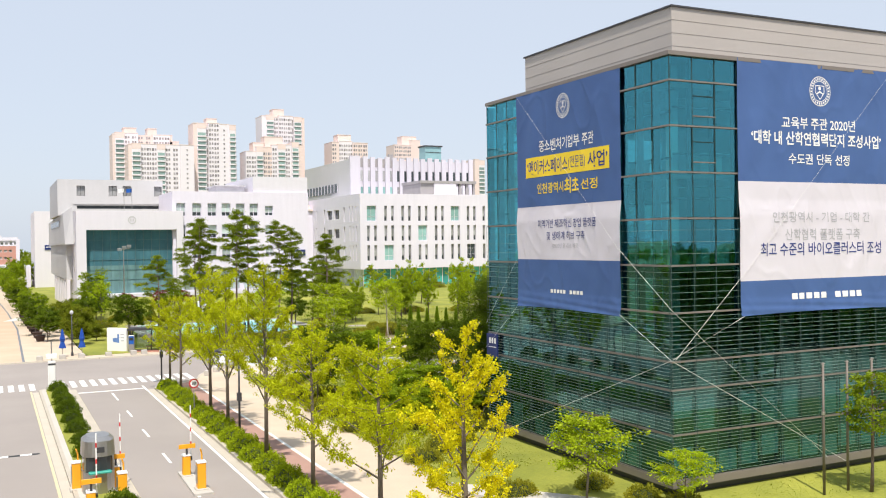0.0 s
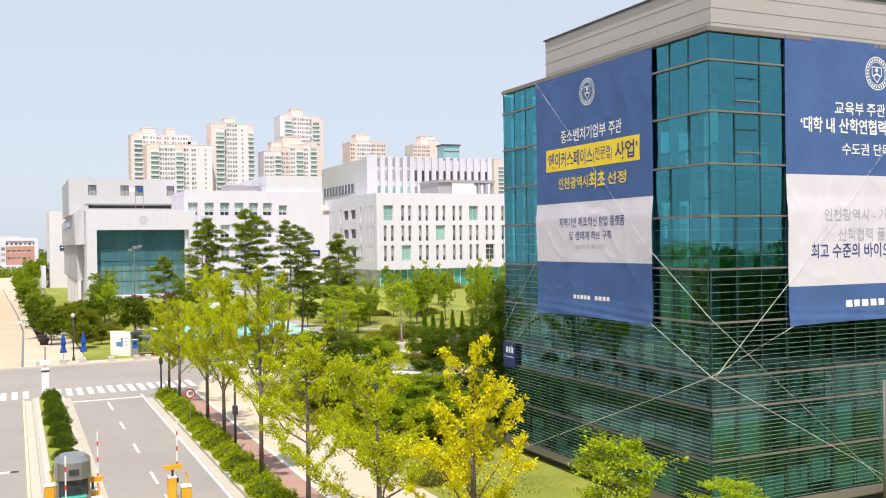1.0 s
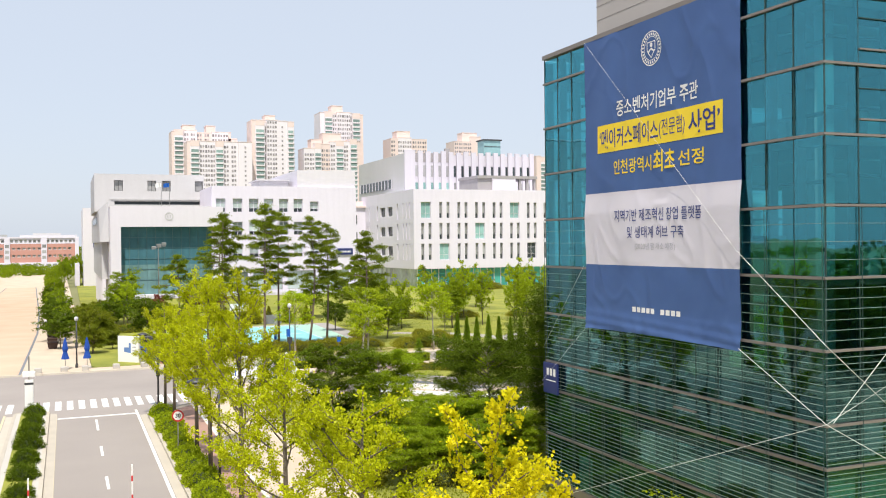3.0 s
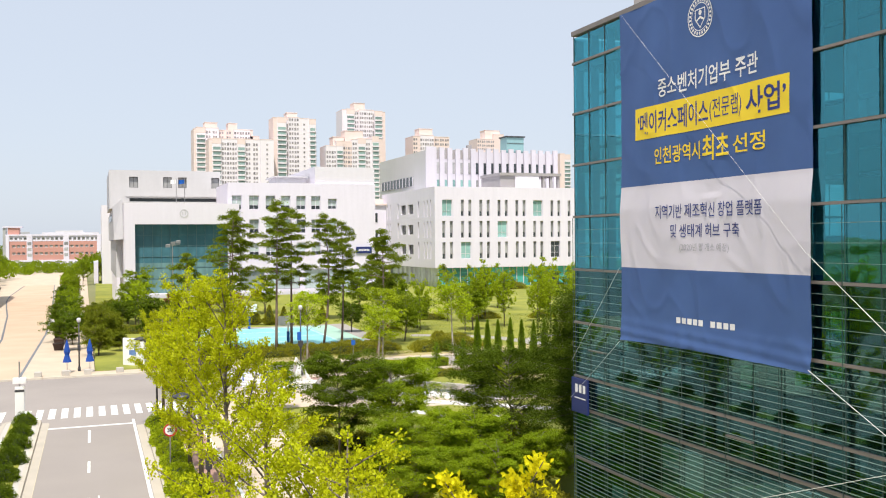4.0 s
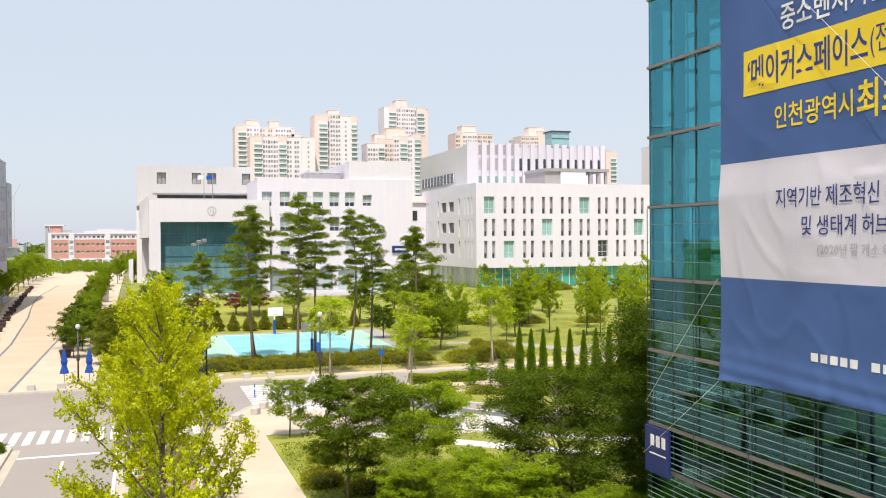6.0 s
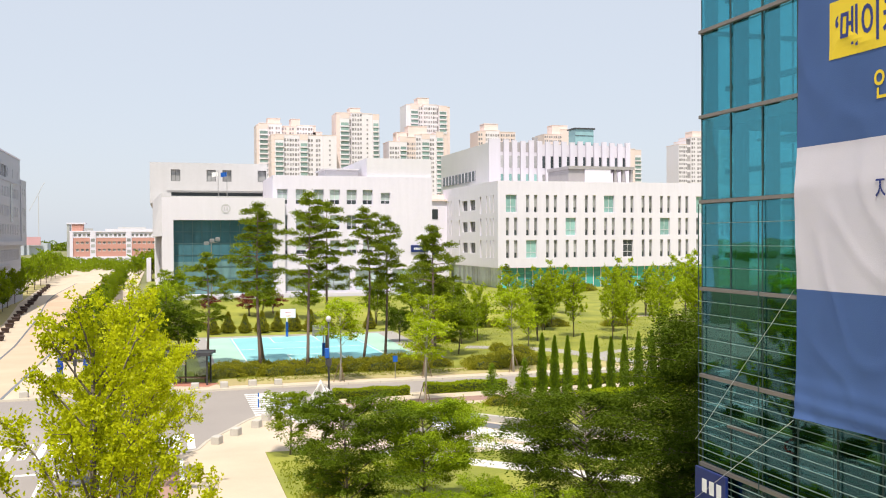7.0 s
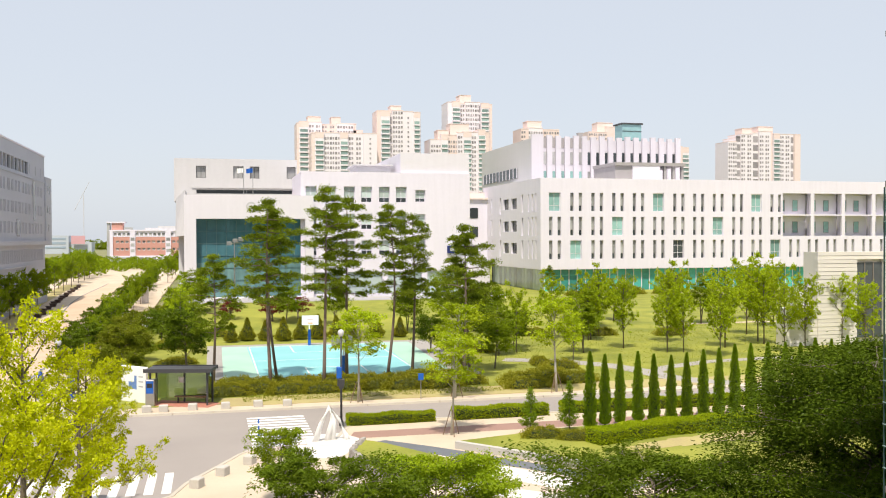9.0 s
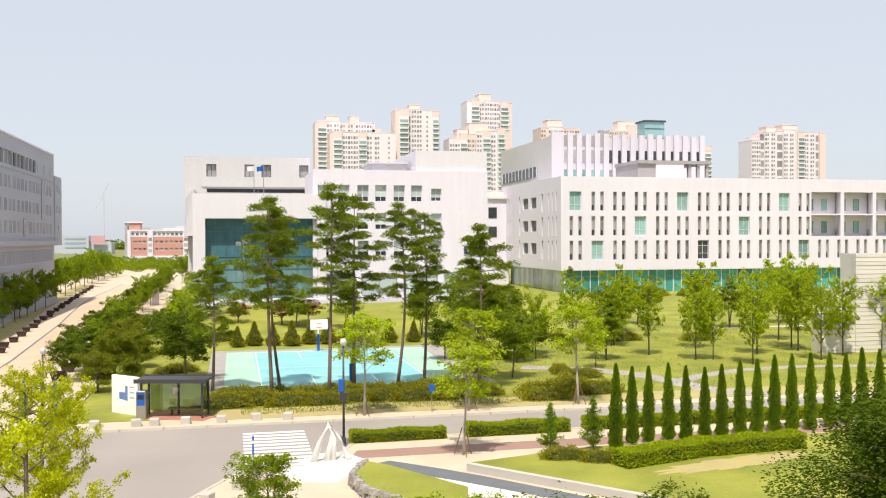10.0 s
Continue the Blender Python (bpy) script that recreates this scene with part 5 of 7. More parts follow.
# ---- banners ----
def ripple(u, z, seed):
    broad = 0.018 * math.sin(u * 0.9 + z * 0.35 + seed) + 0.03 * noise.noise((u * 0.55, z * 0.3, seed))
    crease = 0.014 * math.sin(u * 3.1 - z * 0.9 + 3 * noise.noise((u * 0.4, z * 0.4, seed + 5)))
    fold = 1 - abs(noise.noise((u * 0.9 + z * 0.25, z * 0.5, seed + 9))) * 6
    return broad + crease + (0.016 * fold if fold > 0 else 0.0)


class Banner:
    """A cloth on the wall; u runs along the wall as it is read, from left to right."""

    def __init__(self, label, place_fn, width, z0, z1, seed):
        self.ob, self.at, self.w, self.z0, self.z1, self.seed = thing("wall_banner", label, "banner"), place_fn, width, z0, z1, seed

    def point(self, u, z, out=0.0):
        edge = max(0.0, 1 - (z - self.z0) / 0.9)
        sag = 0.12 * edge * (1 - abs(2 * u / self.w - 1) ** 2)
        base = 0.125 + 0.06 * min(max((13.4 - z) / 0.7, 0.0), 1.0)
        return self.at(u, z + sag * 0.6, max(0.108 if z > 13 else 0.155, base + 0.03 * edge + ripple(u, z, self.seed)) + 0.022 * edge * (1 + math.sin(u * 5.5 + 2 * math.sin(u * 1.7))) + 0.02 * edge * (1 + math.sin(z * 16 + u * 0.8)) + out)

    def cloth(self, name, za, zb, m, label):
        nu, nz = int(self.w / 0.09), max(2, int((zb - za) / 0.09))
        g = Geo()
        for k in (0.0, -0.008):
            g.v += [self.point(self.w * i / nu, za + (zb - za) * j / nz, k) for j in range(nz + 1) for i in range(nu + 1)]
        n, o = nu + 1, (nu + 1) * (nz + 1)
        for j in range(nz):
            for i in range(nu):
                q = (j * n + i, j * n + i + 1, (j + 1) * n + i + 1, (j + 1) * n + i)
                g.f += [q, tuple(o + t for t in reversed(q))]
        return part(name, g, m, self.ob, label, True)

    def shape(self, name, g2, m, label="", out=0.011):
        """Flat outline pieces given in (u, z), laid on the cloth."""
        g = Geo()
        g.v = [self.point(u, z, out) for u, z in g2[0]]
        g.f = g2[1]
        return part(name, g, m, self.ob, label)

    def rect(self, name, u0, z0, u1, z1, m, label="", out=0.008):
        nu, nz = max(1, int((u1 - u0) / 0.09)), max(1, int((z1 - z0) / 0.09))
        v = [(u0 + (u1 - u0) * i / nu, z0 + (z1 - z0) * j / nz) for j in range(nz + 1) for i in range(nu + 1)]
        f = [(j * (nu + 1) + i, j * (nu + 1) + i + 1, (j + 1) * (nu + 1) + i + 1, (j + 1) * (nu + 1) + i) for j in range(nz) for i in range(nu)]
        return self.shape(name, (v, f), m, label, out)

    def text(self, body, u0, z0, u1, z1, m, bold=0.012, label="printed line of writing"):
        cu = bpy.data.curves.new("writing", "FONT")
        cu.body, cu.offset, cu.resolution_u = body, bold, 3
        ob = bpy.data.objects.new("writing", cu)
        me = bpy.data.meshes.new_from_object(ob)
        co = np.zeros(len(me.vertices) * 3)
        me.vertices.foreach_get("co", co)
        co = co.reshape(-1, 3)
        lo, hi = co.min(0), co.max(0)
        u = u0 + (co[:, 0] - lo[0]) / (hi[0] - lo[0]) * (u1 - u0)
        z = z0 + (co[:, 1] - lo[1]) / (hi[1] - lo[1]) * (z1 - z0)
        f = [tuple(p.vertices) for p in me.polygons]
        bpy.data.objects.remove(ob)
        return self.shape("writing", (list(zip(u, z)), f), m, label, 0.013)

    def bars(self, u0, z0, u1, z1, n, gap, m):
        """A line of writing that is kept plain: one short bar for each sign."""
        step = (u1 - u0) / n
        for k in range(n):
            if k != gap:
                a = u0 + step * k
                self.rect("mark", a + step * 0.12, z0 + (z1 - z0) * 0.18, a + step * 0.86, z0 + (z1 - z0) * 0.82, m, "", 0.010)

    def emblem(self, u, z, r, m):
        def ring(r0, r1, n=40, a0=0.0, a1=2 * math.pi):
            v = [(u + q * math.cos(a0 + (a1 - a0) * i / n), z + q * math.sin(a0 + (a1 - a0) * i / n)) for i in range(n + 1) for q in (r0, r1)]
            return v, [(2 * i, 2 * i + 1, 2 * i + 3, 2 * i + 2) for i in range(n)]
        self.shape("emblem_ring", ring(r * 0.94, r), m)
        self.shape("emblem_ring", ring(r * 0.66, r * 0.70), m)
        for k in range(26):
            a = 2 * math.pi * k / 26
            self.shape("mark", ring(r * 0.74, r * 0.89, 1, a, a + 0.13), m)
        sh = [(-0.42, 0.40), (0.42, 0.40), (0.42, -0.10), (0.0, -0.58), (-0.42, -0.10)]
        v = [(u + r * x * k, z + r * y * k) for k in (1.0, 0.86) for x, y in sh]
        self.shape("emblem_shield", (v, [(i, (i + 1) % 5, 5 + (i + 1) % 5, 5 + i) for i in range(5)]), m)
        self.shape("emblem_dot", ([(u + 0.13 * r * math.cos(a), z + 0.2 * r + 0.13 * r * math.sin(a)) for a in np.linspace(0, 2 * math.pi, 12, endpoint=False)], [tuple(range(12))]), m)
        self.shape("emblem_chevron", ([(u - 0.34 * r, z - 0.16 * r), (u, z + 0.04 * r), (u + 0.34 * r, z - 0.16 * r), (u + 0.30 * r, z - 0.24 * r), (u, z - 0.08 * r), (u - 0.30 * r, z - 0.24 * r)], [(0, 1, 4, 5), (1, 2, 3, 4)]), m)


b = Banner("blue and white printed cloth banner on the glass wall", lambda u, z, o: (-o, 12.86 - u, z), 9.5, 8.0, 19.75, 1.3)
b.cloth("upper_cloth", 13.5, 19.75, M_BLUECLOTH, "blue printed cloth")
b.cloth("middle_cloth", 10.63, 13.5, M_WHITECLOTH, "white printed cloth")
b.cloth("lower_cloth", 8.0, 10.63, M_BLUECLOTH, "blue printed cloth")
b.emblem(4.66, 18.65, 0.64, M_WHITEPRINT)
b.text("중소벤처기업부 주관", 2.36, 16.42, 7.4, 17.05, M_WHITEPRINT)
b.rect("yellow_panel", 0.98, 15.1, 8.68, 16.2, M_YELLOWPRINT, "yellow printed panel")
b.text("‘메이커스페이스", 1.15, 15.25, 5.05, 16.02, M_NAVYPRINT, 0.014)
b.text("(전문랩)", 5.12, 15.27, 6.65, 15.98, M_NAVYPRINT, 0.0)
b.text("사업’", 6.85, 15.25, 8.55, 16.04, M_NAVYPRINT, 0.018)
b.text("인천광역시", 2.16, 14.17, 4.62, 14.74, M_YELLOWPRINT)
b.text("최초", 4.75, 14.08, 6.05, 14.88, M_YELLOWPRINT, 0.02)
b.text("선정", 6.25, 14.19, 7.66, 14.74, M_YELLOWPRINT)
b.text("지역기반 제조혁신 창업 플랫폼", 2.26, 12.32, 7.56, 12.78, M_NAVYPRINT, 0.004)
b.text("및 생태계 허브 구축", 3.16, 11.68, 6.56, 12.12, M_NAVYPRINT, 0.004)
b.text("(2020년 말 개소 예정)", 3.66, 11.2, 6.06, 11.5, M_GREYPRINT, 0.0)
b.bars(3.36, 8.82, 6.36, 9.12, 10, 5, M_WHITEPRINT)

b = Banner("large blue and white printed cloth banner on the glass wall", lambda u, z, o: (3.86 + u, -o, z), 10.4, 8.05, 19.9, 4.1)
b.cloth("upper_cloth", 14.25, 19.9, M_BLUECLOTH, "blue printed cloth")
b.cloth("middle_cloth", 9.65, 14.25, M_WHITECLOTH, "white printed cloth")
b.cloth("lower_cloth", 8.05, 9.65, M_BLUECLOTH, "blue printed cloth")
b.emblem(5.24, 18.65, 0.72, M_WHITEPRINT)
b.text("교육부 주관 2020년", 2.74, 16.78, 7.64, 17.35, M_WHITEPRINT)
b.text("‘대학 내 산학연협력단지 조성사업’", 0.8, 16.0, 9.5, 16.65, M_WHITEPRINT, 0.02)
b.text("수도권 단독 선정", 3.14, 15.1, 7.24, 15.62, M_WHITEPRINT)
b.text("인천광역시 - 기업 - 대학 간", 2.04, 12.35, 8.54, 12.85, M_GREYPRINT, 0.0)
b.text("산학협력 플랫폼 구축", 2.84, 11.5, 7.84, 12.05, M_GREYPRINT, 0.0)
b.text("최고 수준의 바이오클러스터 조성", 1.24, 10.78, 9.34, 11.4, M_NAVYPRINT, 0.008)
b.bars(3.14, 8.6, 7.94, 9.08, 10, 5, M_WHITEPRINT)

# ropes that stay the banners
R = "white ropes that hold the banners"
for pts in ([(-0.28, 3.4, 8.1), (-0.24, -0.24, 6.3), (10.6, -0.3, 0.6)], [(4.0, -0.28, 8.05), (-0.24, -0.24, 6.3), (-0.3, 14.6, 0.6)], [(-0.28, 3.4, 11.2), (-0.24, -0.24, 8.55), (9.2, -0.3, 1.0)], [(3.9, -0.28, 9.9), (0.0, -0.24, 6.3)], [(-0.28, 12.8, 7.95), (-0.24, 16.6, 5.3)], [(-0.28, 12.8, 10.6), (-0.24, 16.5, 6.8)]):
    solo("rope", Geo().tube(pts, 0.009 if pts[0][1] < 10 else 0.005, 5), M_ROPE, "thin white rope stretched over the glass wall", "rope", R)


for pts in ([(-0.30, 12.6, 19.72), (-0.30, 3.4, 11.2)], [(13.8, -0.30, 19.72), (3.9, -0.30, 9.9)]):
    solo("rope", Geo().tube(pts, 0.004, 5), M_ROPE, "thin white rope slung across a banner", "rope", R)

# ---- buildings across the road ----
def wall(W, H, holes, depth=0.35):
    """A wall from (0, 0, 0) along +x and up, facing -y, with real openings (x0, z0, x1, z1) and their reveals."""
    us = sorted({0.0, W, *(h[0] for h in holes), *(h[2] for h in holes)})
    zs = sorted({0.0, H, *(h[1] for h in holes), *(h[3] for h in holes)})
    g = Geo()
    idx = {}

    def at(u, z):
        if (u, z) not in idx:
            idx[u, z] = len(g.v)
            g.v.append((u, 0.0, z))
        return idx[u, z]

    for a, b in zip(us, us[1:]):
        for c, d in zip(zs, zs[1:]):
            m, n = (a + b) / 2, (c + d) / 2
            if not any(h[0] < m < h[2] and h[1] < n < h[3] for h in holes):
                g.f.append((at(a, c), at(b, c), at(b, d), at(a, d)))
    for a, c, b, d in holes:
        o, n = (at(a, c), at(b, c), at(b, d), at(a, d)), len(g.v)
        g.v += [(a, depth, c), (b, depth, c), (b, depth, d), (a, depth, d)]
        g.f += [(o[k], o[(k + 1) % 4], n + (k + 1) % 4, n + k) for k in range(4)]
    return g


PANES = {}


def window(parent, m, w, h, material, at, frame_mat=M_GREYWIN, bars=1, depth=0.3):
    """A window in an opening: a frame and one pane under it, set back in the reveal."""
    key = (round(w, 2), round(h, 2), material.name, bars)
    if key not in PANES:
        t = 0.07
        f = Geo().box(0, depth - 0.06, 0, t, depth, h).box(w - t, depth - 0.06, 0, w, depth, h).box(t, depth - 0.06, 0, w - t, depth, t).box(t, depth - 0.06, h - t, w - t, depth, h)
        for k in range(bars):
            z = h * (0.3 + 0.4 * k)
            f.box(t, depth - 0.05, z, w - t, depth, z + 0.06)
        if w > 1.5:
            f.box(w / 2 - 0.03, depth - 0.05, t, w / 2 + 0.03, depth, h - t)
        lo = h * 0.32 if bars == 2 else t
        PANES[key] = (f.mesh("window_frame", frame_mat), Geo().box(t, depth, lo, w - t, depth + 0.02, h - t).mesh("pane", material), Geo().box(t, depth + 0.03, t, w - t, depth + 0.05, lo).mesh("lower_pane", M_DARKWIN) if bars == 2 else None)
    fr = part("window", PANES[key][0], None, parent, at=m @ pose(*at))
    part("pane", PANES[key][1], None, fr)
    if bars == 2:
        part("lower_pane", PANES[key][2], None, fr)
    return fr


# lawn that rises to the hall's terrace
def ease(u):
    u = min(max(u, 0.0), 1.0)
    return u * u * (3 - 2 * u)


def lawn_h(x, y):
    return 0.13 + 2.3 * ease((y - 110) / 34) * ease((x + 14) / 4) * ease((50 - x) / 12)


g = Geo()
xs, ys = [-15.0 + 2.5 * i for i in range(28)], [108 + 2.4 * j for j in range(16)]
g.v = [(x, y, lawn_h(x, y) + 0.006) for y in ys for x in xs]
g.f = [(j * 28 + i, j * 28 + i + 1, (j + 1) * 28 + i + 1, (j + 1) * 28 + i) for j in range(15) for i in range(27)]
setting("lawn_slope", g, M_GRASS, "lawn that rises to the terrace of the white hall", "lawn", True)
for o in list(scene.objects):
    if o.parent is None and 108 < o.location.y < 144 and -15 < o.location.x < 52 and "category" in o and o["category"] in ("tree", "shrub"):
        o.location.z = lawn_h(o.location.x, o.location.y)

# white hall with the glazed front
A = thing("white_hall", "white and grey university hall with a tall glazed front", "building")
GZ = 0.1
hole = (-11.3 + 13.0, 3.0 - GZ, 4.75 + 13.0, 14.8 - GZ)
part("front_wall", wall(19.0, 18.35 - GZ, [hole], 2.2), M_WHITE2, A, at=pose(-13.0, 147, GZ))
part("front_block", Geo().box(-13.0, 149.3, GZ, 6.0, 168, 18.3).box(-13.0, 147.002, 18.0, 6.0, 149.3, 18.34), M_WHITE2, A)
part("front_side", Geo().box(-13.02, 147.003, GZ, -12.7, 149.3, 18.3).box(5.7, 147.003, GZ, 6.02, 149.3, 18.3), M_WHITE2, A)
part("glazing", Geo().box(-11.3, 148.9, 8.2, 4.75, 149.1, 14.8), mat("deep_teal_glazing", (0.062, 0.160, 0.200), 0.12, 0.25, 0.2, 1.0, 0.0, streak=0.2), A, "dark teal glazing")
part("lower_glazing", Geo().box(-11.3, 148.9, 3.0, 4.75, 149.1, 8.2), mat("curtained_glazing", (0.13, 0.235, 0.24), 0.2, 0.25, 0.3, 1.0, 0.0, streak=0.35), A, "paler teal glazing with curtains behind")
M_TEALBAR = mat("teal_glazing_bars", (0.09, 0.17, 0.19), 0.5, 0.1, 1.0, 8.0, 0.0)
for k in range(1, 11):
    x = -11.3 + 16.05 * k / 11
    part("glazing_bar", Geo().box(x - 0.03, 148.78, 3.7, x + 0.03, 148.9, 14.8), M_TEALBAR, A)
for k in range(1, 6):
    z = 3.7 + 11.1 * k / 6
    part("glazing_bar", Geo().box(-11.3, 148.80, z - 0.03, 4.75, 148.9, z + 0.03), M_TEALBAR, A)
part("wall_emblem", Geo().add([(-3.3 + r * math.cos(a), 146.95, 16.6 + r * math.sin(a)) for r in (0.75, 0.55) for a in np.linspace(0, 2 * math.pi, 24, endpoint=False)], [(i, (i + 1) % 24, 24 + (i + 1) % 24, 24 + i) for i in range(24)]), M_GREY, A, "grey ring emblem")
part("emblem_heart", Geo().box(-3.6, 146.94, 16.35, -3.42, 146.98, 16.85).box(-3.2, 146.94, 16.35, -3.0, 146.98, 16.85), M_GREY, A)
# upper storey, set back behind a roof terrace
up = [(-11.5, 21.9, -9.95, 23.9), (-5.5, 21.9, -3.95, 23.9), (-2.8, 21.9, -1.25, 23.9), (3.3, 21.9, 4.8, 23.9), (-11.5, 19.3, 4.8, 20.0)]
part("upper_wall", wall(20.0, 25.1 - 18.0, [(a + 15.0, b - 18.0, c + 15.0, d - 18.0) for a, b, c, d in up], 0.6), M_GREY, A, at=pose(-15.0, 163.6, 18.0))
part("upper_block", Geo().box(-15.0, 164.3, 18.0, 5.0, 190, 25.05).box(-15.0, 163.603, 24.8, 5.0, 164.3, 25.1), M_GREY, A)
part("upper_band", Geo().box(-12.2, 163.42, 20.25, 5.0, 163.598, 20.6), M_GREY, A)
for a, b, c, d in up:
    window(A, pose(0, 163.6, 0), c - a, d - b, M_GREYWIN if d > 21 else M_DARKWIN, (a, 0, b), M_DARKMETAL if d > 21 else M_GREYWIN, depth=0.5, bars=0)
part("roof_terrace", Geo().box(-13.0, 149.3, 18.3, 5.0, 163.5, 18.4), M_CONC, A)
# side of the hall: an overhanging grey box over a colonnade
part("side_box", Geo().add([(-13.05, 150.5, 12.3), (-13.05, 206, 12.3), (-14.5, 206, 12.2), (-14.5, 153, 12.2), (-13.05, 154, 19.4), (-13.05, 206, 19.4), (-14.5, 206, 17.4), (-14.5, 158, 18.2)], [(0, 1, 2, 3), (7, 6, 5, 4), (3, 7, 4, 0), (2, 6, 7, 3), (1, 5, 6, 2), (0, 4, 5, 1)]), M_GREY, A, "grey overhanging side box")
part("box_window", Geo().box(-14.56, 168, 15.9, -14.5, 196, 17.0), M_DARKWIN, A, "dark window band")
part("side_wall", Geo().box(-13.04, 149.4, 0.1, -12.62, 208, 18.3), M_WHITE2, A)
part("side_slot", Geo().box(-13.1, 149.9, 12.6, -13.04, 151.6, 14.6).box(-13.1, 149.9, 7.2, -13.04, 151.6, 11.6), M_GREY, A)
part("colonnade_beam", Geo().box(-14.1, 156, 5.6, -13.06, 206, 12.18), M_GREY, A)
for k in range(8):
    part("column", Geo().box(-14.1, 156 + 5.2 * k, 0.1, -13.5, 156.9 + 5.2 * k, 5.6), M_WHITE2, A)
M_HALLWIN = mat("pale_blind_window", (0.36, 0.42, 0.41), 0.25, 0.2, 0.4, 1.0, 0.0, rand=0.55)
wins = [(4.9, 6.6), (7.9, 9.6), (10.8, 12.5), (13.5, 15.2), (16.3, 18.0), (19.0, 20.7)]
holes = [(a - 4.2, z, b - 4.2, z + h) for a, b in wins for z, h in ((17.4 - GZ, 2.45), (13.2 - GZ, 2.45), (9.2 - GZ, 2.3))]
holes += [(22.1 - 4.2, z - GZ, 23.7 - 4.2, z - GZ + 1.9) for z in (17.5, 13.7, 9.6)]
holes += [(0.9 + 6.3 * k, 3.2 - GZ, 6.3 + 6.3 * k, 6.6 - GZ) for k in range(4)]
part("wing_wall", wall(26.8, 22.1 - GZ, holes, 0.5), M_WHITE, A, at=pose(4.2, 147.9, GZ))
for a, b, c, d in holes:
    window(A, pose(4.2, 147.9, GZ), c - a, d - b, M_HALLWIN, (a, 0, b), M_WHITE if b > 5 else M_GREYWIN, 2 if b > 5 else 1, 0.45)
part("wing_block", Geo().box(4.2, 148.5, GZ, 31.0, 175, 22.05).box(4.2, 147.903, 21.8, 31.0, 148.5, 22.1), M_WHITE, A)
part("end_block", Geo().box(19.8, 148.3, 22.1, 31.0, 172, 25.2), M_WHITE2, A)
part("roof_house", Geo().box(13.5, 152, 22.1, 19.0, 160, 23.4).box(13.0, 151.5, 23.4, 19.2, 160.5, 23.6), M_GREY, A)
sgn = solo("wall_sign", Geo().cham(27.2, 147.62, 9.4, 30.2, 147.85, 10.6, 0.03), M_NAVYSIGN, "blue sign with white marks on white wall", "sign")
for k in range(7):
    part("mark", Geo().box(27.7 + 0.3 * k, 147.60, 9.8, 27.9 + 0.3 * k, 147.615, 10.15), M_WHITEPRINT, sgn)
part("terrace_wall", Geo().box(-10.0, 144.6, 0.0, 36.0, 145.0, 3.0), M_WHITE2, A)
part("terrace", Geo().box(-10.0, 145.0, 0.0, 36.0, 146.99, 2.5), M_CONC, A)
# flags on the roof
for k, (x, m) in enumerate(((-4.3, M_WHITEPAINT), (-2.9, M_BLUEPAINT))):
    f = thing("flag", "white flag on a pole" if k == 0 else "blue flag on a pole", "flag")
    part("pole", Geo().tube([(x, 149.8, 18.35), (x, 149.8, 22.9)], 0.05, 6), M_STEEL, f)
    g = Geo()
    g.v = [(x - 1.0 + 1.0 * i / 6, 149.8 + 0.12 * math.sin(i * 1.5), 22.6 - 0.7 * j - 0.12 * (6 - i) / 6) for j in (0, 1) for i in range(7)]
    g.f = [(i, i + 1, 8 + i, 7 + i) for i in range(6)]
    part("cloth", g, m, f)

# long white building with narrow windows
B = thing("long_white_building", "long white building with rows of narrow windows", "building")
BX, BY, BW = 48.5, 163.0, 92.0
B.location, B.scale = (1.4824, -2.0666, -2.3732), (1.2, 1.2, 1.2)
holes, kinds = [], []
ROWS = ((16.6, 19.95), (12.2, 15.6), (7.9, 11.3))
WIDE = ((0, 5, 10), (3, 8), (1, 6, 11))
for r, (z0, z1) in enumerate(ROWS):
    for k in range(22):
        x = 1.6 + 4.1 * k
        if r < 2 and k >= 12:
            continue
        if k in WIDE[r]:
            holes.append((x, z0, x + 2.2, z1))
            kinds.append(M_DARKWIN if (r, k) == (2, 6) else M_TEALWIN)
        else:
            holes += [(x, z0, x + 0.68, z1), (x + 1.65, z0, x + 2.33, z1)]
            kinds += [M_GREYWIN, M_GREYWIN]
bays = [(49.4 + 6.95 * k, 12.0, 55.6 + 6.95 * k, 20.2) for k in range(6)]
part("front_wall", wall(BW, 16.4, [(a, b - 6.2, c, d - 6.2) for a, b, c, d in holes + bays], 0.45), M_WHITE, B, at=pose(BX, BY, 6.2))
for (a, b, c, d), k in zip(holes, kinds):
    window(B, pose(BX, BY, 0), c - a, d - b, k, (a, 0, b), M_WHITE2 if c - a > 1 else M_GREYWIN, depth=0.4, bars=1 if k is M_TEALWIN else 2)
for a, b, c, d in bays:
    part("balcony_back", Geo().box(BX + a - 0.2, BY + 2.0, b - 0.3, BX + c + 0.2, BY + 2.2, d + 0.3), M_WHITE2, B)
    part("balcony_floor", Geo().box(BX + a, BY + 0.02, 15.9, BX + c, BY + 2.0, 16.15), M_WHITE, B)
    part("balcony_side", Geo().box(BX + a - 0.25, BY + 0.46, b, BX + a - 0.02, BY + 2.0, d), M_WHITE, B)
    for x in (0.5, 3.4):
        for z in (12.6, 16.8):
            window(B, pose(BX + a, BY + 1.75, 0), 1.2, 2.2, M_TEALWIN, (x, 0, z), depth=0.2)
side = [(u, z0, u + w, z1) for r, (z0, z1) in enumerate(ROWS) for u, w in ((2.2, 0.5), (4.2, 0.5), (6.2, 0.5), (9.6, 0.9), (29.5, 0.5), (31.5, 0.5), (33.5, 0.5))]
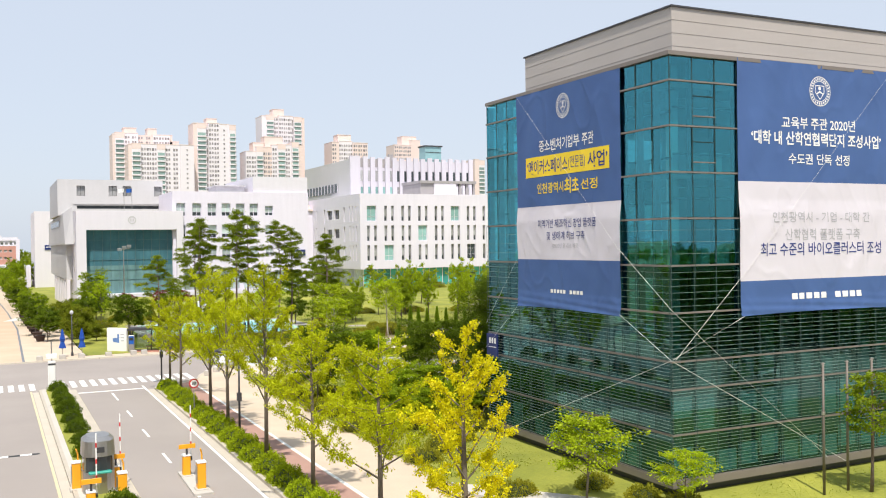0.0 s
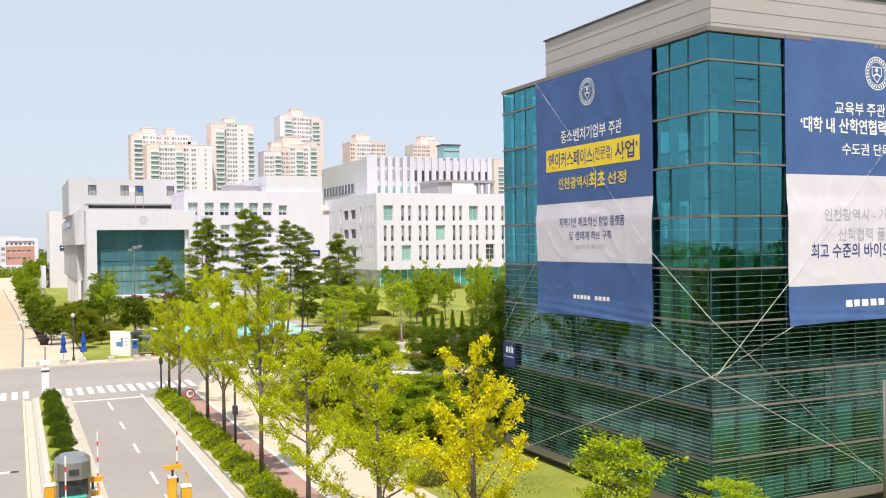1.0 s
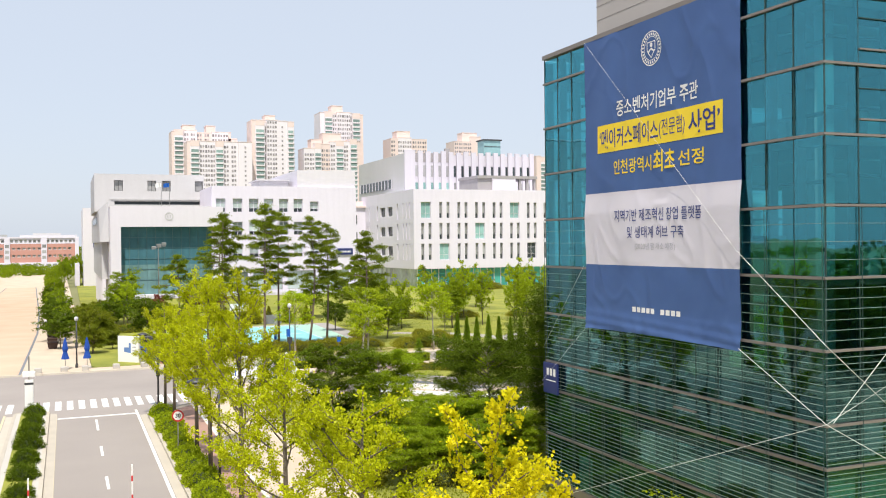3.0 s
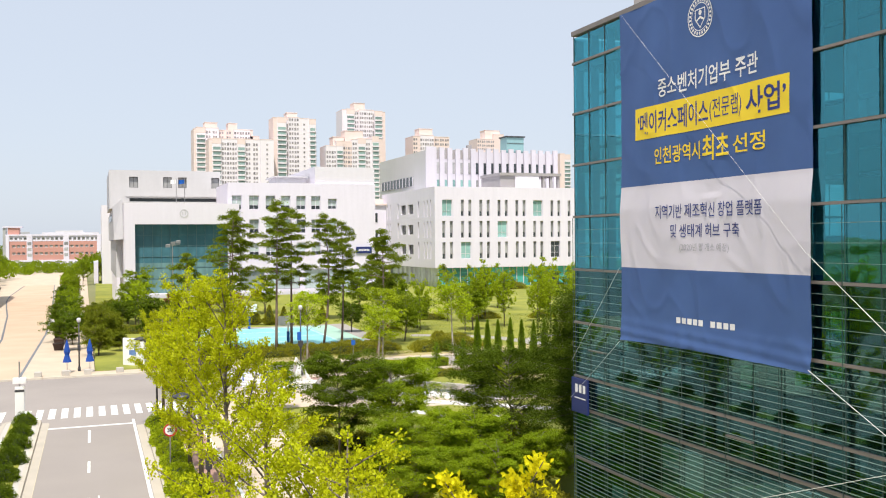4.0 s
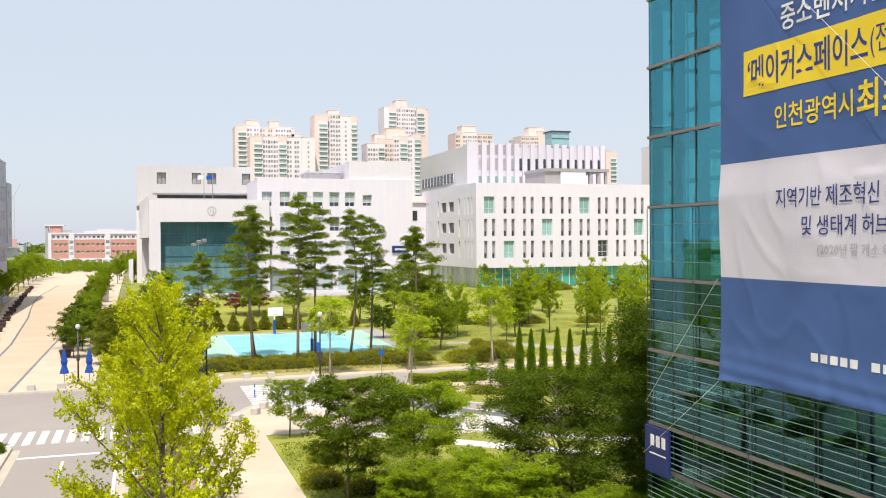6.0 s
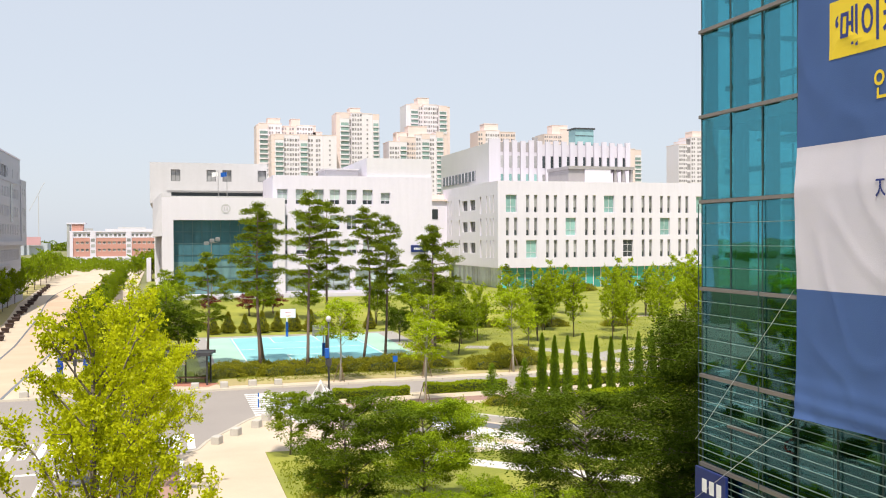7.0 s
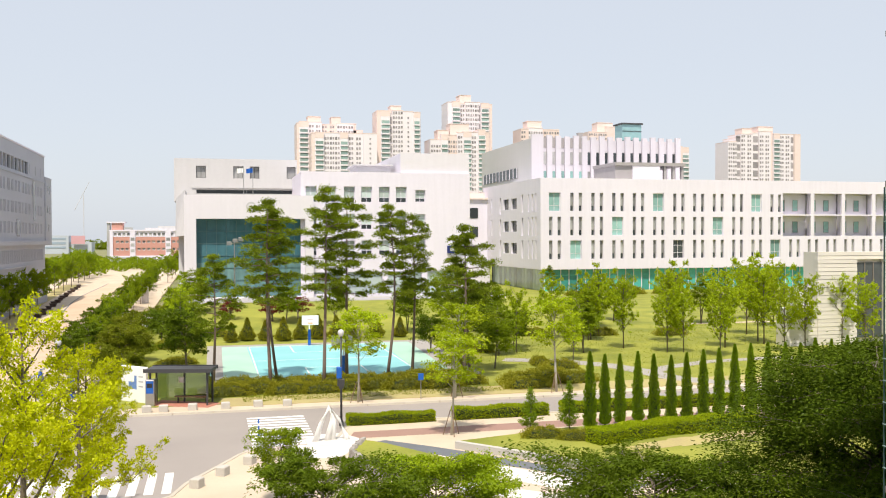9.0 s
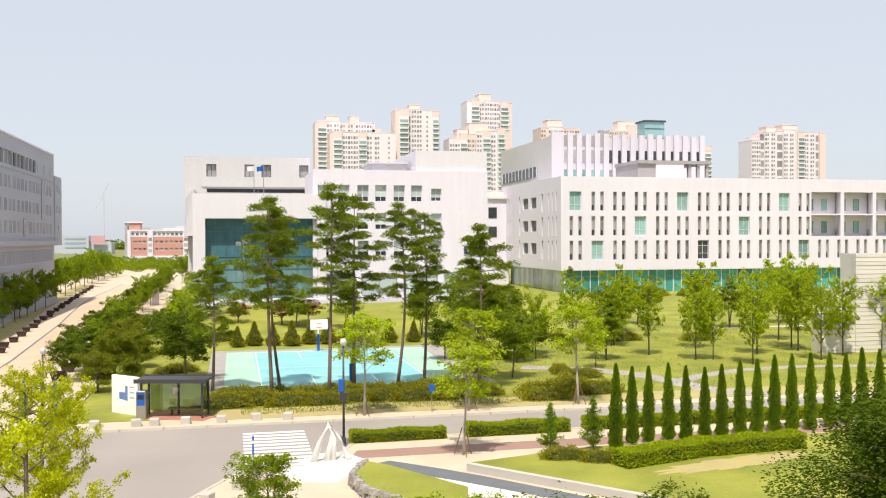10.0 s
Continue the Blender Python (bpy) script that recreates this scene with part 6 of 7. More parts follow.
side += [(u, z0 + 0.8, u + 3.4, z0 + 2.9) for z0, z1 in ROWS for u in (13.4, 18.4)] + [(23.4, z0, 24.3, z1) for z0, z1 in ROWS]
side = [(36 - c, b - 6.2, 36 - a, d - 6.2) for a, b, c, d in side]
sm = pose(BX, BY + 36, 6.2, 0, 0, -90)
part("side_wall", wall(36, 16.4, side, 0.45), M_WHITE, B, at=sm)
for a, b, c, d in side:
    window(B, sm, c - a, d - b, M_DARKWIN, (a, 0, b), depth=0.4, bars=0)
part("roof", Geo().box(BX + 0.01, BY + 0.01, 22.3, BX + BW, BY + 36, 22.6), M_WHITE, B)
part("inner_block", Geo().box(BX + 0.8, BY + 2.4, 6.3, BX + BW, BY + 35, 22.2).box(BX + 0.8, BY + 0.6, 6.3, BX + 48.8, BY + 2.4, 22.2), M_GREY, B)
part("soffit", Geo().box(BX + 0.01, BY + 0.01, 6.05, BX + BW, BY + 36, 6.2), M_WHITE, B)
part("ground_floor_core", Geo().box(BX + 1.3, BY + 1.4, 1.8, BX + BW, BY + 34, 6.05), M_DARKWIN, B)
M_SHOP = mat("green_teal_glazing", (0.07, 0.36, 0.33), 0.12, 0.35, 0.35, 1.0, 0.0, rand=0.45)
gp = Geo().box(0.06, 0.0, 1.8, 1.54, 0.1, 6.05).mesh("glazing_pane", M_SHOP)
gs = Geo().box(0.06, 0.0, 1.8, 1.54, 0.1, 6.05).mesh("glazing_pane", mat("grey_green_glazing", (0.30, 0.36, 0.33), 0.15, 0.3, 0.35, 1.0, 0.0, rand=0.4))
bar = Geo().box(-0.06, -0.1, 1.8, 0.06, 0.0, 6.05).mesh("glazing_bar", M_WHITE2)
for k in range(56):
    part("glazing_pane", gp, None, B, at=pose(BX + 1.0 + 1.6 * k, BY + 1.0, 0))
    part("glazing_bar", bar, None, B, at=pose(BX + 1.0 + 1.6 * k, BY + 0.98, 0))
for k in range(20):
    part("glazing_pane", gs, None, B, at=pose(BX + 1.2, BY + 2.8 + 1.6 * k, 0, 0, 0, -90))
part("transom", Geo().box(BX + 1.0, BY + 0.9, 4.9, BX + BW, BY + 1.0, 5.05), M_TEALPLASTIC, B)
part("entrance", Geo().box(BX + 24.5, BY + 0.7, 1.8, BX + 28.5, BY + 1.0, 4.8), M_DARKWIN, B, "dark glazed entrance")
part("plinth", Geo().box(BX + 0.5, BY + 0.5, 1.4, BX + BW, BY + 36, 1.85), M_CONC, B)
# upper storeys set back, with upright fins
UX, UY, UW = 55.0, 186.0, 33.7
part("upper_block", Geo().box(UX + 0.3, UY + 0.65, 22.6, UX + UW, UY + 36, 32.2), M_GREY, B)
part("corner_pier", Geo().box(UX, UY, 22.6, UX + 2.6, UY + 0.64, 33.1), M_FINWHITE, B)
part("side_facing", Geo().box(UX, UY + 0.645, 22.6, UX + 0.29, UY + 36, 32.3), M_GREY, B)
FB = (UW - 2.6) / 16
for k in range(16):
    x = UX + 2.6 + FB * k
    part("fin", Geo().box(x + FB * 0.42, UY, 22.6, x + FB, UY + 0.64, 33.0 - 0.12 * (k % 3)), M_FINWHITE, B)
    tall = k < 5
    for z, h, m in ((23.4, 2.2, M_TEALWIN if tall else M_GREYWIN), (27.0, 2.6, M_GREYWIN if tall else M_DARKWIN)) + (((30.4, 2.1, M_CANOPY),) if tall else ()):
        part("upper_window", Geo().box(x + 0.02, UY + 0.45, z, x + FB * 0.41, UY + 0.52, z + h), m, B)
    part("upper_panel", Geo().box(x, UY + 0.54, 22.6, x + FB * 0.42, UY + 0.64, 32.2 - 0.1 * (k % 2)), M_FINWHITE, B)
part("side_glazing", Geo().box(UX - 0.1, UY + 9, 24.6, UX - 0.02, UY + 34, 26.8), M_DARKWIN, B)
for k in range(11):
    part("side_bar", Geo().box(UX - 0.2, UY + 9 + 2.5 * k, 24.6, UX - 0.1, UY + 9.2 + 2.5 * k, 26.8), M_WHITE2, B)
part("roof_vent", Geo().box(UX + 11.5, UY + 3, 32.2, UX + 12.6, UY + 4, 34.0), M_CANOPY, B)
part("roof_canopy", Geo().box(64.4, 166, 25.3, 78.9, 176.6, 25.9), M_CANOPY, B)
part("canopy_wall", Geo().box(64.6, 166.4, 22.6, 72, 176.5, 25.3), M_CANOPY, B)
part("canopy_front", Geo().box(68.0, 166.1, 22.6, 73.6, 166.38, 25.3), M_WHITE2, B)
for x in (74.6, 76.4, 78.2):
    part("canopy_column", Geo().box(x, 166.4, 22.6, x + 0.5, 167, 25.3), M_CANOPY, B)
head = part("stair_head", Geo().box(83.6, 204, 22.6, 88.4, 208, 38.0), mat("pale_teal_glazing", (0.24, 0.40, 0.42), 0.15, 0.15, 0.3, 1.0, 0.0), B, "pale teal glazed stair head")
part("head_roof", Geo().box(83.3, 203.7, 38.0, 88.7, 208.3, 38.35), M_DARKMETAL, head)
for z in (34.2, 36.4):
    part("head_bar", Geo().box(83.58, 203.9, z, 88.42, 204.0, z + 0.12), M_DARKMETAL, head)

# link building between the two
L2 = thing("link_building", "low white link building with a red tiled roof", "building")
L2.location, L2.scale = (1.4824, -2.0666, -2.3732), (1.2, 1.2, 1.2)
part("wall", Geo().box(38.0, 196, 1.5, 49.0, 210, 20.0), M_WHITE, L2)
part("roof", Geo().box(37.5, 195.5, 20.0, 49.0, 210.5, 20.4).box(43.0, 198, 20.4, 48.5, 206, 21.6), M_TOWERPINK, L2)
for k in range(2):
    for z in (8.0, 12.0, 16.0):
        part("window", Geo().box(41 + 3.6 * k, 195.9, z, 42.8 + 3.6 * k, 196.05, z + 2.2), M_DARKWIN, L2)

# grey building on the far side of the mall
C = thing("grey_building", "long grey building with rows of narrow windows", "building")
C.location, C.scale = (-2.935, 4.092, 4.699), (0.604, 0.604, 0.604)
CX, C0, C1, CH = -60.0, 165.0, 308.0, 37.0
part("base", Geo().box(CX - 29.9, C0, -7.8, CX - 0.05, C1 + 4, 0.0), M_BLUEGREY, C)
part("wall", Geo().box(CX - 30, C0, 0, CX - 0.7, C1, CH - 0.2), M_BLUEGREY, C)
holes = []
for k in range(30):
    y = 2.5 + 4.6 * k
    holes += [(y + d, 5.6, y + d + 0.5, 9.0) for d in (0.0, 1.0, 2.4, 3.4)]
    holes += [(y + d, z, y + d + 0.5, z + 3.0) for i, z in enumerate((13.4, 18.8, 24.4)) for d in ((0.0, 1.1, 2.2) if (k + i) % 4 else (0.0, 1.1)) if not (i == 1 and k == 26)]
    if k < 25:
        holes.append((y, 30.0, y + 4.0, 33.4))
    elif k % 2:
        holes.append((y + 1.0, 30.4, y + 1.8, 33.0))
cm = pose(CX, C0, 0, 0, 0, 90)
part("face", wall(C1 - C0, CH, [h for h in holes if h[2] < C1 - C0 - 1], 0.6), M_BLUEGREY, C, at=cm)
for k, (a, b_, c, d) in enumerate(h for h in holes if h[2] < C1 - C0 - 1):
    if a > 70:
        window(C, cm, c - a, d - b_, M_GREYWIN if k % 3 else M_DARKWIN, (a, 0, b_), depth=0.5, bars=0)
part("pane_band", Geo().box(CX - 0.68, C0, 3, CX - 0.62, C0 + 70, CH - 1), M_GREYWIN, C)
part("end_bay", Geo().box(CX - 28, C1, 10, CX + 0.3, C1 + 11, 31.0), M_BLUEGREY, C)
part("dark_slot", Geo().box(CX + 0.02, C1 - 19, 17.2, CX + 0.1, C1 - 16.2, 28.6), M_DARKWIN, C)
part("dark_slot", Geo().box(CX + 0.02, C1 - 42, 12.6, CX + 0.1, C1 - 38.5, 17.2), M_DARKWIN, C)
part("ledge", Geo().box(CX, C0, 10.2, CX + 0.9, C1 + 6, 11.4), M_BLUEGREY, C)
part("ledge", Geo().box(CX, C0, 4.2, CX + 0.5, C1 - 22, 4.6), M_BLUEGREY, C)
part("ledge", Geo().box(CX, C0, 29.0, CX + 0.25, C1, 29.4), M_BLUEGREY, C)
for y, z in ((3, 26.2), (6.5, 26.0), (3.2, 20.0), (7.2, 19.6), (5.0, 14.2)):
    part("bay_window", Geo().box(CX + 0.32, C1 + y, z, CX + 0.36, C1 + y + 0.9, z + 2.2), M_DARKWIN, C)
part("roof_edge", Geo().box(CX - 30, C0, CH, CX + 0.2, C1, CH + 0.4), M_WHITE, C)

# red brick building at the end of the mall
D = thing("brick_building", "red brick building with pale window bands", "building")
DX0, DX1, DY = -57.0, -13.9, 480.0
holes = [(x, z, x + 1.5, z + 1.3) for x in [2.6 + 2.2 * k for k in range(3)] + [12.6 + 2.3 * k for k in range(6)] + [29.0 + 2.3 * k for k in range(5)] for z in (6.2, 9.8)]
part("wall", wall(DX1 - DX0, 12.9, holes, 0.5), M_BRICK, D, at=pose(DX0, DY, 0))
for a, b_, c, d in holes:
    window(D, pose(DX0, DY, 0), c - a, d - b_, M_GREYWIN, (a, 0, b_), M_WHITEPAINT, 1, 0.45)
part("block", Geo().box(DX0, DY + 0.7, 0, DX1, DY + 24, 15.4), M_WHITE, D)
tops = [(1.6 + 2.05 * k, 0.5, 3.0 + 2.05 * k, 1.9) for k in range(20)]
part("top_storey", wall(DX1 - DX0, 2.7, tops, 0.4), M_WHITE, D, at=pose(DX0, DY - 0.05, 12.9))
for a, b_, c, d in tops:
    window(D, pose(DX0, DY - 0.05, 12.9), c - a, d - b_, M_GREYWIN, (a, 0, b_), M_WHITEPAINT, 0, 0.35)
part("roof_edge", Geo().box(DX0 - 0.3, DY - 0.5, 15.6, DX1 + 0.3, DY + 24, 16.3), M_WHITE, D)
part("roof_plant", Geo().box(-41, DY + 3, 16.3, -14.5, DY + 20, 17.3).box(-35, DY + 4, 17.3, -22, DY + 16, 18.2), M_GREY, D)
part("ground_storey", Geo().box(DX0 - 0.1, DY - 0.6, 0, DX1 + 0.1, DY - 0.02, 3.7), M_WHITE, D)
for k in range(14):
    part("ground_window", Geo().box(DX0 + 2 + 2.9 * k, DY - 0.66, 0.9, DX0 + 3.9 + 2.9 * k, DY - 0.6, 2.9), M_GREYWIN, D)
for x0, x1 in ((-57.2, -55.7), (-47.9, -45.3), (-31.2, -28.6), (-15.6, -13.8)):
    part("pale_pier", Geo().box(x0, DY - 0.5, 3.7, x1, DY - 0.02, 15.6), M_WHITE, D)
for x0 in (-47.5, -30.8):
    for z in (5.4, 8.2, 11.0):
        part("stair_window", Geo().box(x0, DY - 0.56, z, x0 + 1.8, DY - 0.5, z + 1.5), M_GREYWIN, D)
part("stair_tower", Geo().box(-56.4, DY + 1, 15.4, -51.2, DY + 9, 19.6), M_BRICK, D)
part("tower_cap", Geo().box(-58.6, DY + 0.5, 19.6, -50.0, DY + 9.5, 20.3), M_WHITE, D)
part("glass_strip", Geo().box(-58.6, DY + 1, 0, -57.25, DY + 8, 19.6), M_GREYWIN, D, "blue-grey glazed strip")
part("roof_sign", Geo().box(-50.6, DY - 0.3, 16.3, -46.4, DY, 17.5), M_GREYPRINT, D)
# the far block's haze sits in these pale wall, sign and window colours
M_HAZE = mat("hazy_grey_wall", (0.46, 0.50, 0.56), 0.8, 0.05, 0.03, 0.6, 0.0)
M_HAZEPINK = mat("hazy_red_wall", (0.58, 0.33, 0.36), 0.8, 0.05, 0.03, 0.6, 0.0)
M_HAZEWIN = mat("hazy_window", (0.30, 0.37, 0.45), 0.5, 0.1, 0.03, 0.6, 0.0)
F = thing("far_block", "low hazy blue-grey buildings in the distance", "building")
part("wall", Geo().box(-141, 800, 0, -121, 830, 14.8), M_HAZE, F)
part("wing", Geo().box(-121, 804, 0, -104, 825, 9.5), M_HAZE, F)
part("long_wing", Geo().box(-240, 830, 0, -141, 850, 8.0), M_HAZE, F)
part("roof_sign", Geo().box(-119, 799.5, 8.0, -108.5, 800.5, 14.6), M_HAZEPINK, F, "red roof sign in a hazy colour")
for z in (4.5, 8, 11.5):
    part("window_band", Geo().box(-139, 799.8, z, -123, 800, z + 1.5), M_HAZEWIN, F)
F = thing("far_white_building", "pale building beyond the hall at the mall's end", "building")
part("wall", Geo().box(-15.4, 262, 0, 4, 290, 22.4), M_WHITE2, F)
part("porch", Geo().box(-17.6, 266, 0, -16.4, 284, 6.5), M_WHITE, F)
sgn = solo("wall_sign", Geo().cham(-12.75, 261.75, 11.15, -10.3, 261.99, 12.5, 0.03), M_NAVYSIGN, "blue sign with white marks on pale building", "sign")
for k in range(5):
    part("mark", Geo().box(-12.4 + 0.36 * k, 261.73, 11.7, -12.15 + 0.36 * k, 261.745, 12.05), M_WHITEPRINT, sgn)

# unseen long campus buildings behind the walk, added for the glass to mirror
for nm, m, w, h in (("south", pose(-20, -120, 0, 0, 0, 0), 120.0, 27.0), ("west", pose(-112, 60, 0, 0, 0, -90), 120.0, 24.0)):
    G2 = thing("campus_building", "long grey campus building with window bands, %s of the road" % nm, "building", m, "mirrored campus buildings")
    part("body", Geo().box(0, -14, 0, w, 0, h), M_BLUEGREY, G2)
    for z in (4.0, 8.2, 12.4, 16.6, 20.8):
        for k in range(10):
            part("window_band", Geo().box(1.5 + w / 10 * k, 0.0, z, w / 10 * (k + 1) - 1.0, 0.08, z + 2.0), M_DARKWIN, G2)

# stone-clad building at the park's edge
E_ = thing("stone_clad_building", "pale stone-clad building with a tall dark window", "building")
holes = [(5.0, 1.2, 8.2, 9.0)]
for k in range(24):
    z0 = 10.2 * k / 24
    if z0 < 9.0:
        part("stone_course", Geo().box(54.0, 92 - 0.03 * (k % 2), z0, 58.9, 92.5, z0 + 0.395), M_WHITEPAVE, E_)
        part("stone_course", Geo().box(62.3, 92 - 0.03 * (k % 2), z0, 84, 92.5, z0 + 0.395), M_WHITEPAVE, E_)
    else:
        part("stone_course", Geo().box(54.0, 92 - 0.03 * (k % 2), z0, 84, 92.5, z0 + 0.395), M_WHITEPAVE, E_)
part("block", Geo().box(54.1, 92.5, 0, 84, 94.6, 10.15), M_WHITEPAVE, E_)
part("tall_window", Geo().box(58.9, 92.3, 0.8, 62.3, 92.48, 9.0), M_DARKWIN, E_)
for x in (60.0, 61.1):
    part("window_bar", Geo().box(x, 92.2, 0.8, x + 0.1, 92.3, 9.0), M_RAIL, E_)
for k in range(10):
    part("stone_course", Geo().box(50.2, 92.1 - 0.03 * (k % 2), 0.42 * k, 54.0, 92.6, 0.42 * k + 0.4), M_WHITEPAVE, E_)
part("low_block", Geo().box(50.3, 92.6, 0, 54.0, 94.0, 4.15), M_WHITEPAVE, E_)
part("mid_block", Geo().box(52.0, 93.0, 4.15, 54.0, 94.4, 6.4), M_WHITEPAVE, E_)


# apartment towers on the skyline
def tower(y, bays, houses):
    """A high block of flats: bays (x0, x1, set back, top, look) with their windows floor by floor, and roof houses (x0, x1, top)."""
    ob = thing("apartment_tower", "tall cream and terracotta apartment tower", "building", None, "apartment towers")
    wins, greens, sills = Geo(), Geo(), Geo()
    for a, b, back, top, look_ in bays:
        d = y + back
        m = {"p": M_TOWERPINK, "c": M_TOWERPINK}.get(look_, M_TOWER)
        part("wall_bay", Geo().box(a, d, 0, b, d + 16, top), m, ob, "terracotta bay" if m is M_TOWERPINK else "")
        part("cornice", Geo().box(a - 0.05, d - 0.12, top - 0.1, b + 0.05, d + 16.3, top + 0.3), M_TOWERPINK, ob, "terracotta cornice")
        if look_ == "g":
            part("crown_band", Geo().box(a + 0.01, d - 0.06, top - 3.2, b - 0.01, d - 0.01, top - 0.1), M_TOWERPINK, ob, "terracotta band under the roof")
        n = max(1, round((b - a) / 3.6))
        for i in range(8, int(top / 2.85) - (1 if look_ == "g" else 0)):
            z = 2.85 * i + 0.7
            if look_ == "g":
                greens.box(a + 0.45, d - 0.12, z, b - 0.45, d - 0.02, z + 1.75)
                sills.box(a + 0.2, d - 0.5, z - 0.9, b - 0.2, d - 0.02, z - 0.1)
            elif look_ in ("w", "c"):
                w = (b - a) / n
                for k in range(n):
                    wins.box(a + w * k + 0.35, d - 0.12, z, a + w * k + 1.5, d - 0.02, z + 1.55)
                    wins.box(a + w * k + 1.95, d - 0.12, z + 0.2, a + w * k + min(3.0, w - 0.25), d - 0.02, z + 1.55)
            elif look_ == "b" and b - a > 3:
                wins.box((a + b) / 2 - 0.5, d - 0.12, z + 0.3, (a + b) / 2 + 0.5, d - 0.02, z + 1.4)
            if i % 2 == 0 and look_ == "d":
                wins.box(a + 0.2, d - 0.12, z, b - 0.2, d - 0.02, z + 4.0)
    tagged(part("window", wins, M_TOWERWIN, ob), kind="stuff")
    if greens.v:
        tagged(part("balcony_window", greens, M_TOWERGREEN, ob), kind="stuff")
        tagged(part("balcony_front", sills, M_TOWER, ob), kind="stuff")
    for a, b, top in houses:
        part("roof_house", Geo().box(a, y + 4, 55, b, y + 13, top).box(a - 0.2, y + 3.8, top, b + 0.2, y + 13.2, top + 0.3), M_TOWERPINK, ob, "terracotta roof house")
    return ob


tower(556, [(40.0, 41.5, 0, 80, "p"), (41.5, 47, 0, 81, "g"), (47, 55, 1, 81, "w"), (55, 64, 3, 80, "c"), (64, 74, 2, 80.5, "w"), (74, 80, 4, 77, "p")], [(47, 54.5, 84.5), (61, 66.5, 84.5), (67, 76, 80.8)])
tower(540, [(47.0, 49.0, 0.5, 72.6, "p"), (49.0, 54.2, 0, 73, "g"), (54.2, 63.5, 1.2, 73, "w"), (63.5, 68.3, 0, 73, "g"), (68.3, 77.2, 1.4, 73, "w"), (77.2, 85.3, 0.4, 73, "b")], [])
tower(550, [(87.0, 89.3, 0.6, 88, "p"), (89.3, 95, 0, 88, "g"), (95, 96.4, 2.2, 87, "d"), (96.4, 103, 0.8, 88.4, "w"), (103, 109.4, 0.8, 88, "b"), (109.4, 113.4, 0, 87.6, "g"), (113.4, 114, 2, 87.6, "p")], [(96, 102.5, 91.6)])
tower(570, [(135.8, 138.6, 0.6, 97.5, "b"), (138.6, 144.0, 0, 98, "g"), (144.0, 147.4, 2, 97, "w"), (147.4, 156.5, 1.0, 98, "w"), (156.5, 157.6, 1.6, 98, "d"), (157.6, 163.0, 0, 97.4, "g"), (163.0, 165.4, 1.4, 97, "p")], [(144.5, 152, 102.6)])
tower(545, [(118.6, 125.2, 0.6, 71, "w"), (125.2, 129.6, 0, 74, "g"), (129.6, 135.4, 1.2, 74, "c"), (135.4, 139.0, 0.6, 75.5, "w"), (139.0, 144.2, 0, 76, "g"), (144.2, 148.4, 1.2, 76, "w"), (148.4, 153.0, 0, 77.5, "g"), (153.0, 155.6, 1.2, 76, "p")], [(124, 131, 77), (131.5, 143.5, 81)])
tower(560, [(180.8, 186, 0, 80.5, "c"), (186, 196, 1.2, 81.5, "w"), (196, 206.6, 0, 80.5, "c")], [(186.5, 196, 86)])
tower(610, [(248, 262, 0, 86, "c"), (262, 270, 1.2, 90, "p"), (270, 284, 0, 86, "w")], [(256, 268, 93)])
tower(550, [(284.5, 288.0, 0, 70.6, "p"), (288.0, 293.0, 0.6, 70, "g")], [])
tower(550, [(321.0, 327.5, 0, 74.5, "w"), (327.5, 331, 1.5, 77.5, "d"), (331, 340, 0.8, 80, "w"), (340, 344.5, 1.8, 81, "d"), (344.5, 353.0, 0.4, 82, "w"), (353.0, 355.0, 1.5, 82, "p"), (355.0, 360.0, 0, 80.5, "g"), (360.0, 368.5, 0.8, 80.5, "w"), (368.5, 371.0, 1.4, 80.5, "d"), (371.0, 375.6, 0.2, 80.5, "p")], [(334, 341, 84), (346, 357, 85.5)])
F = thing("far_crane", "thin construction crane in the haze", "crane")
part("mast", Geo().tube([(-122, 900, 0), (-122, 900, 52)], 0.3, 6), M_GREY, F)
part("jib", Geo().tube([(-130, 900, 38), (-117, 900, 64)], 0.25, 6), M_GREY, F)


# ---- street furniture ----
def gate(x, y, turn=0.0, arm_up=True, sign=True):
    """A parking barrier: a cabinet on a plinth with its striped arm raised."""
    ob = thing("barrier_gate", "orange parking barrier with its white arm raised", "barrier gate", pose(x, y, 0.0, 0, 0, turn), "parking barriers")
    part("plinth", Geo().cham(-0.28, -0.3, 0, 0.28, 0.3, 0.16, 0.03), M_CONC, ob)
    part("cabinet", Geo().cham(-0.19, -0.2, 0.16, 0.19, 0.2, 1.1, 0.04), M_GATE, ob)
    part("top_cap", Geo().cham(-0.2, -0.21, 1.1, 0.2, 0.21, 1.18, 0.03), M_WHITEPAINT, ob)
    part("hub", Geo().tube([(0.19, 0, 0.95), (0.28, 0, 0.95)], 0.12, 10), M_BLACK, ob)
    arm = part("arm", Geo().box(0.21, -0.04, 0.9, 0.26, 0.04, 3.6), M_WHITEPAINT, ob)
    for k in range(3):
        part("stripe", Geo().box(0.205, -0.044, 1.6 + 0.7 * k, 0.265, 0.044, 1.8 + 0.7 * k), M_REDPAINT, arm)
    if sign:
        part("height_sign", Geo().cham(-0.4, -0.24, 1.5, 0.42, -0.19, 1.72, 0.01), M_GATE, ob)
        part("sign_post", Geo().box(-0.05, -0.19, 1.18, 0.05, -0.14, 1.72), M_DARKMETAL, ob)
    return ob


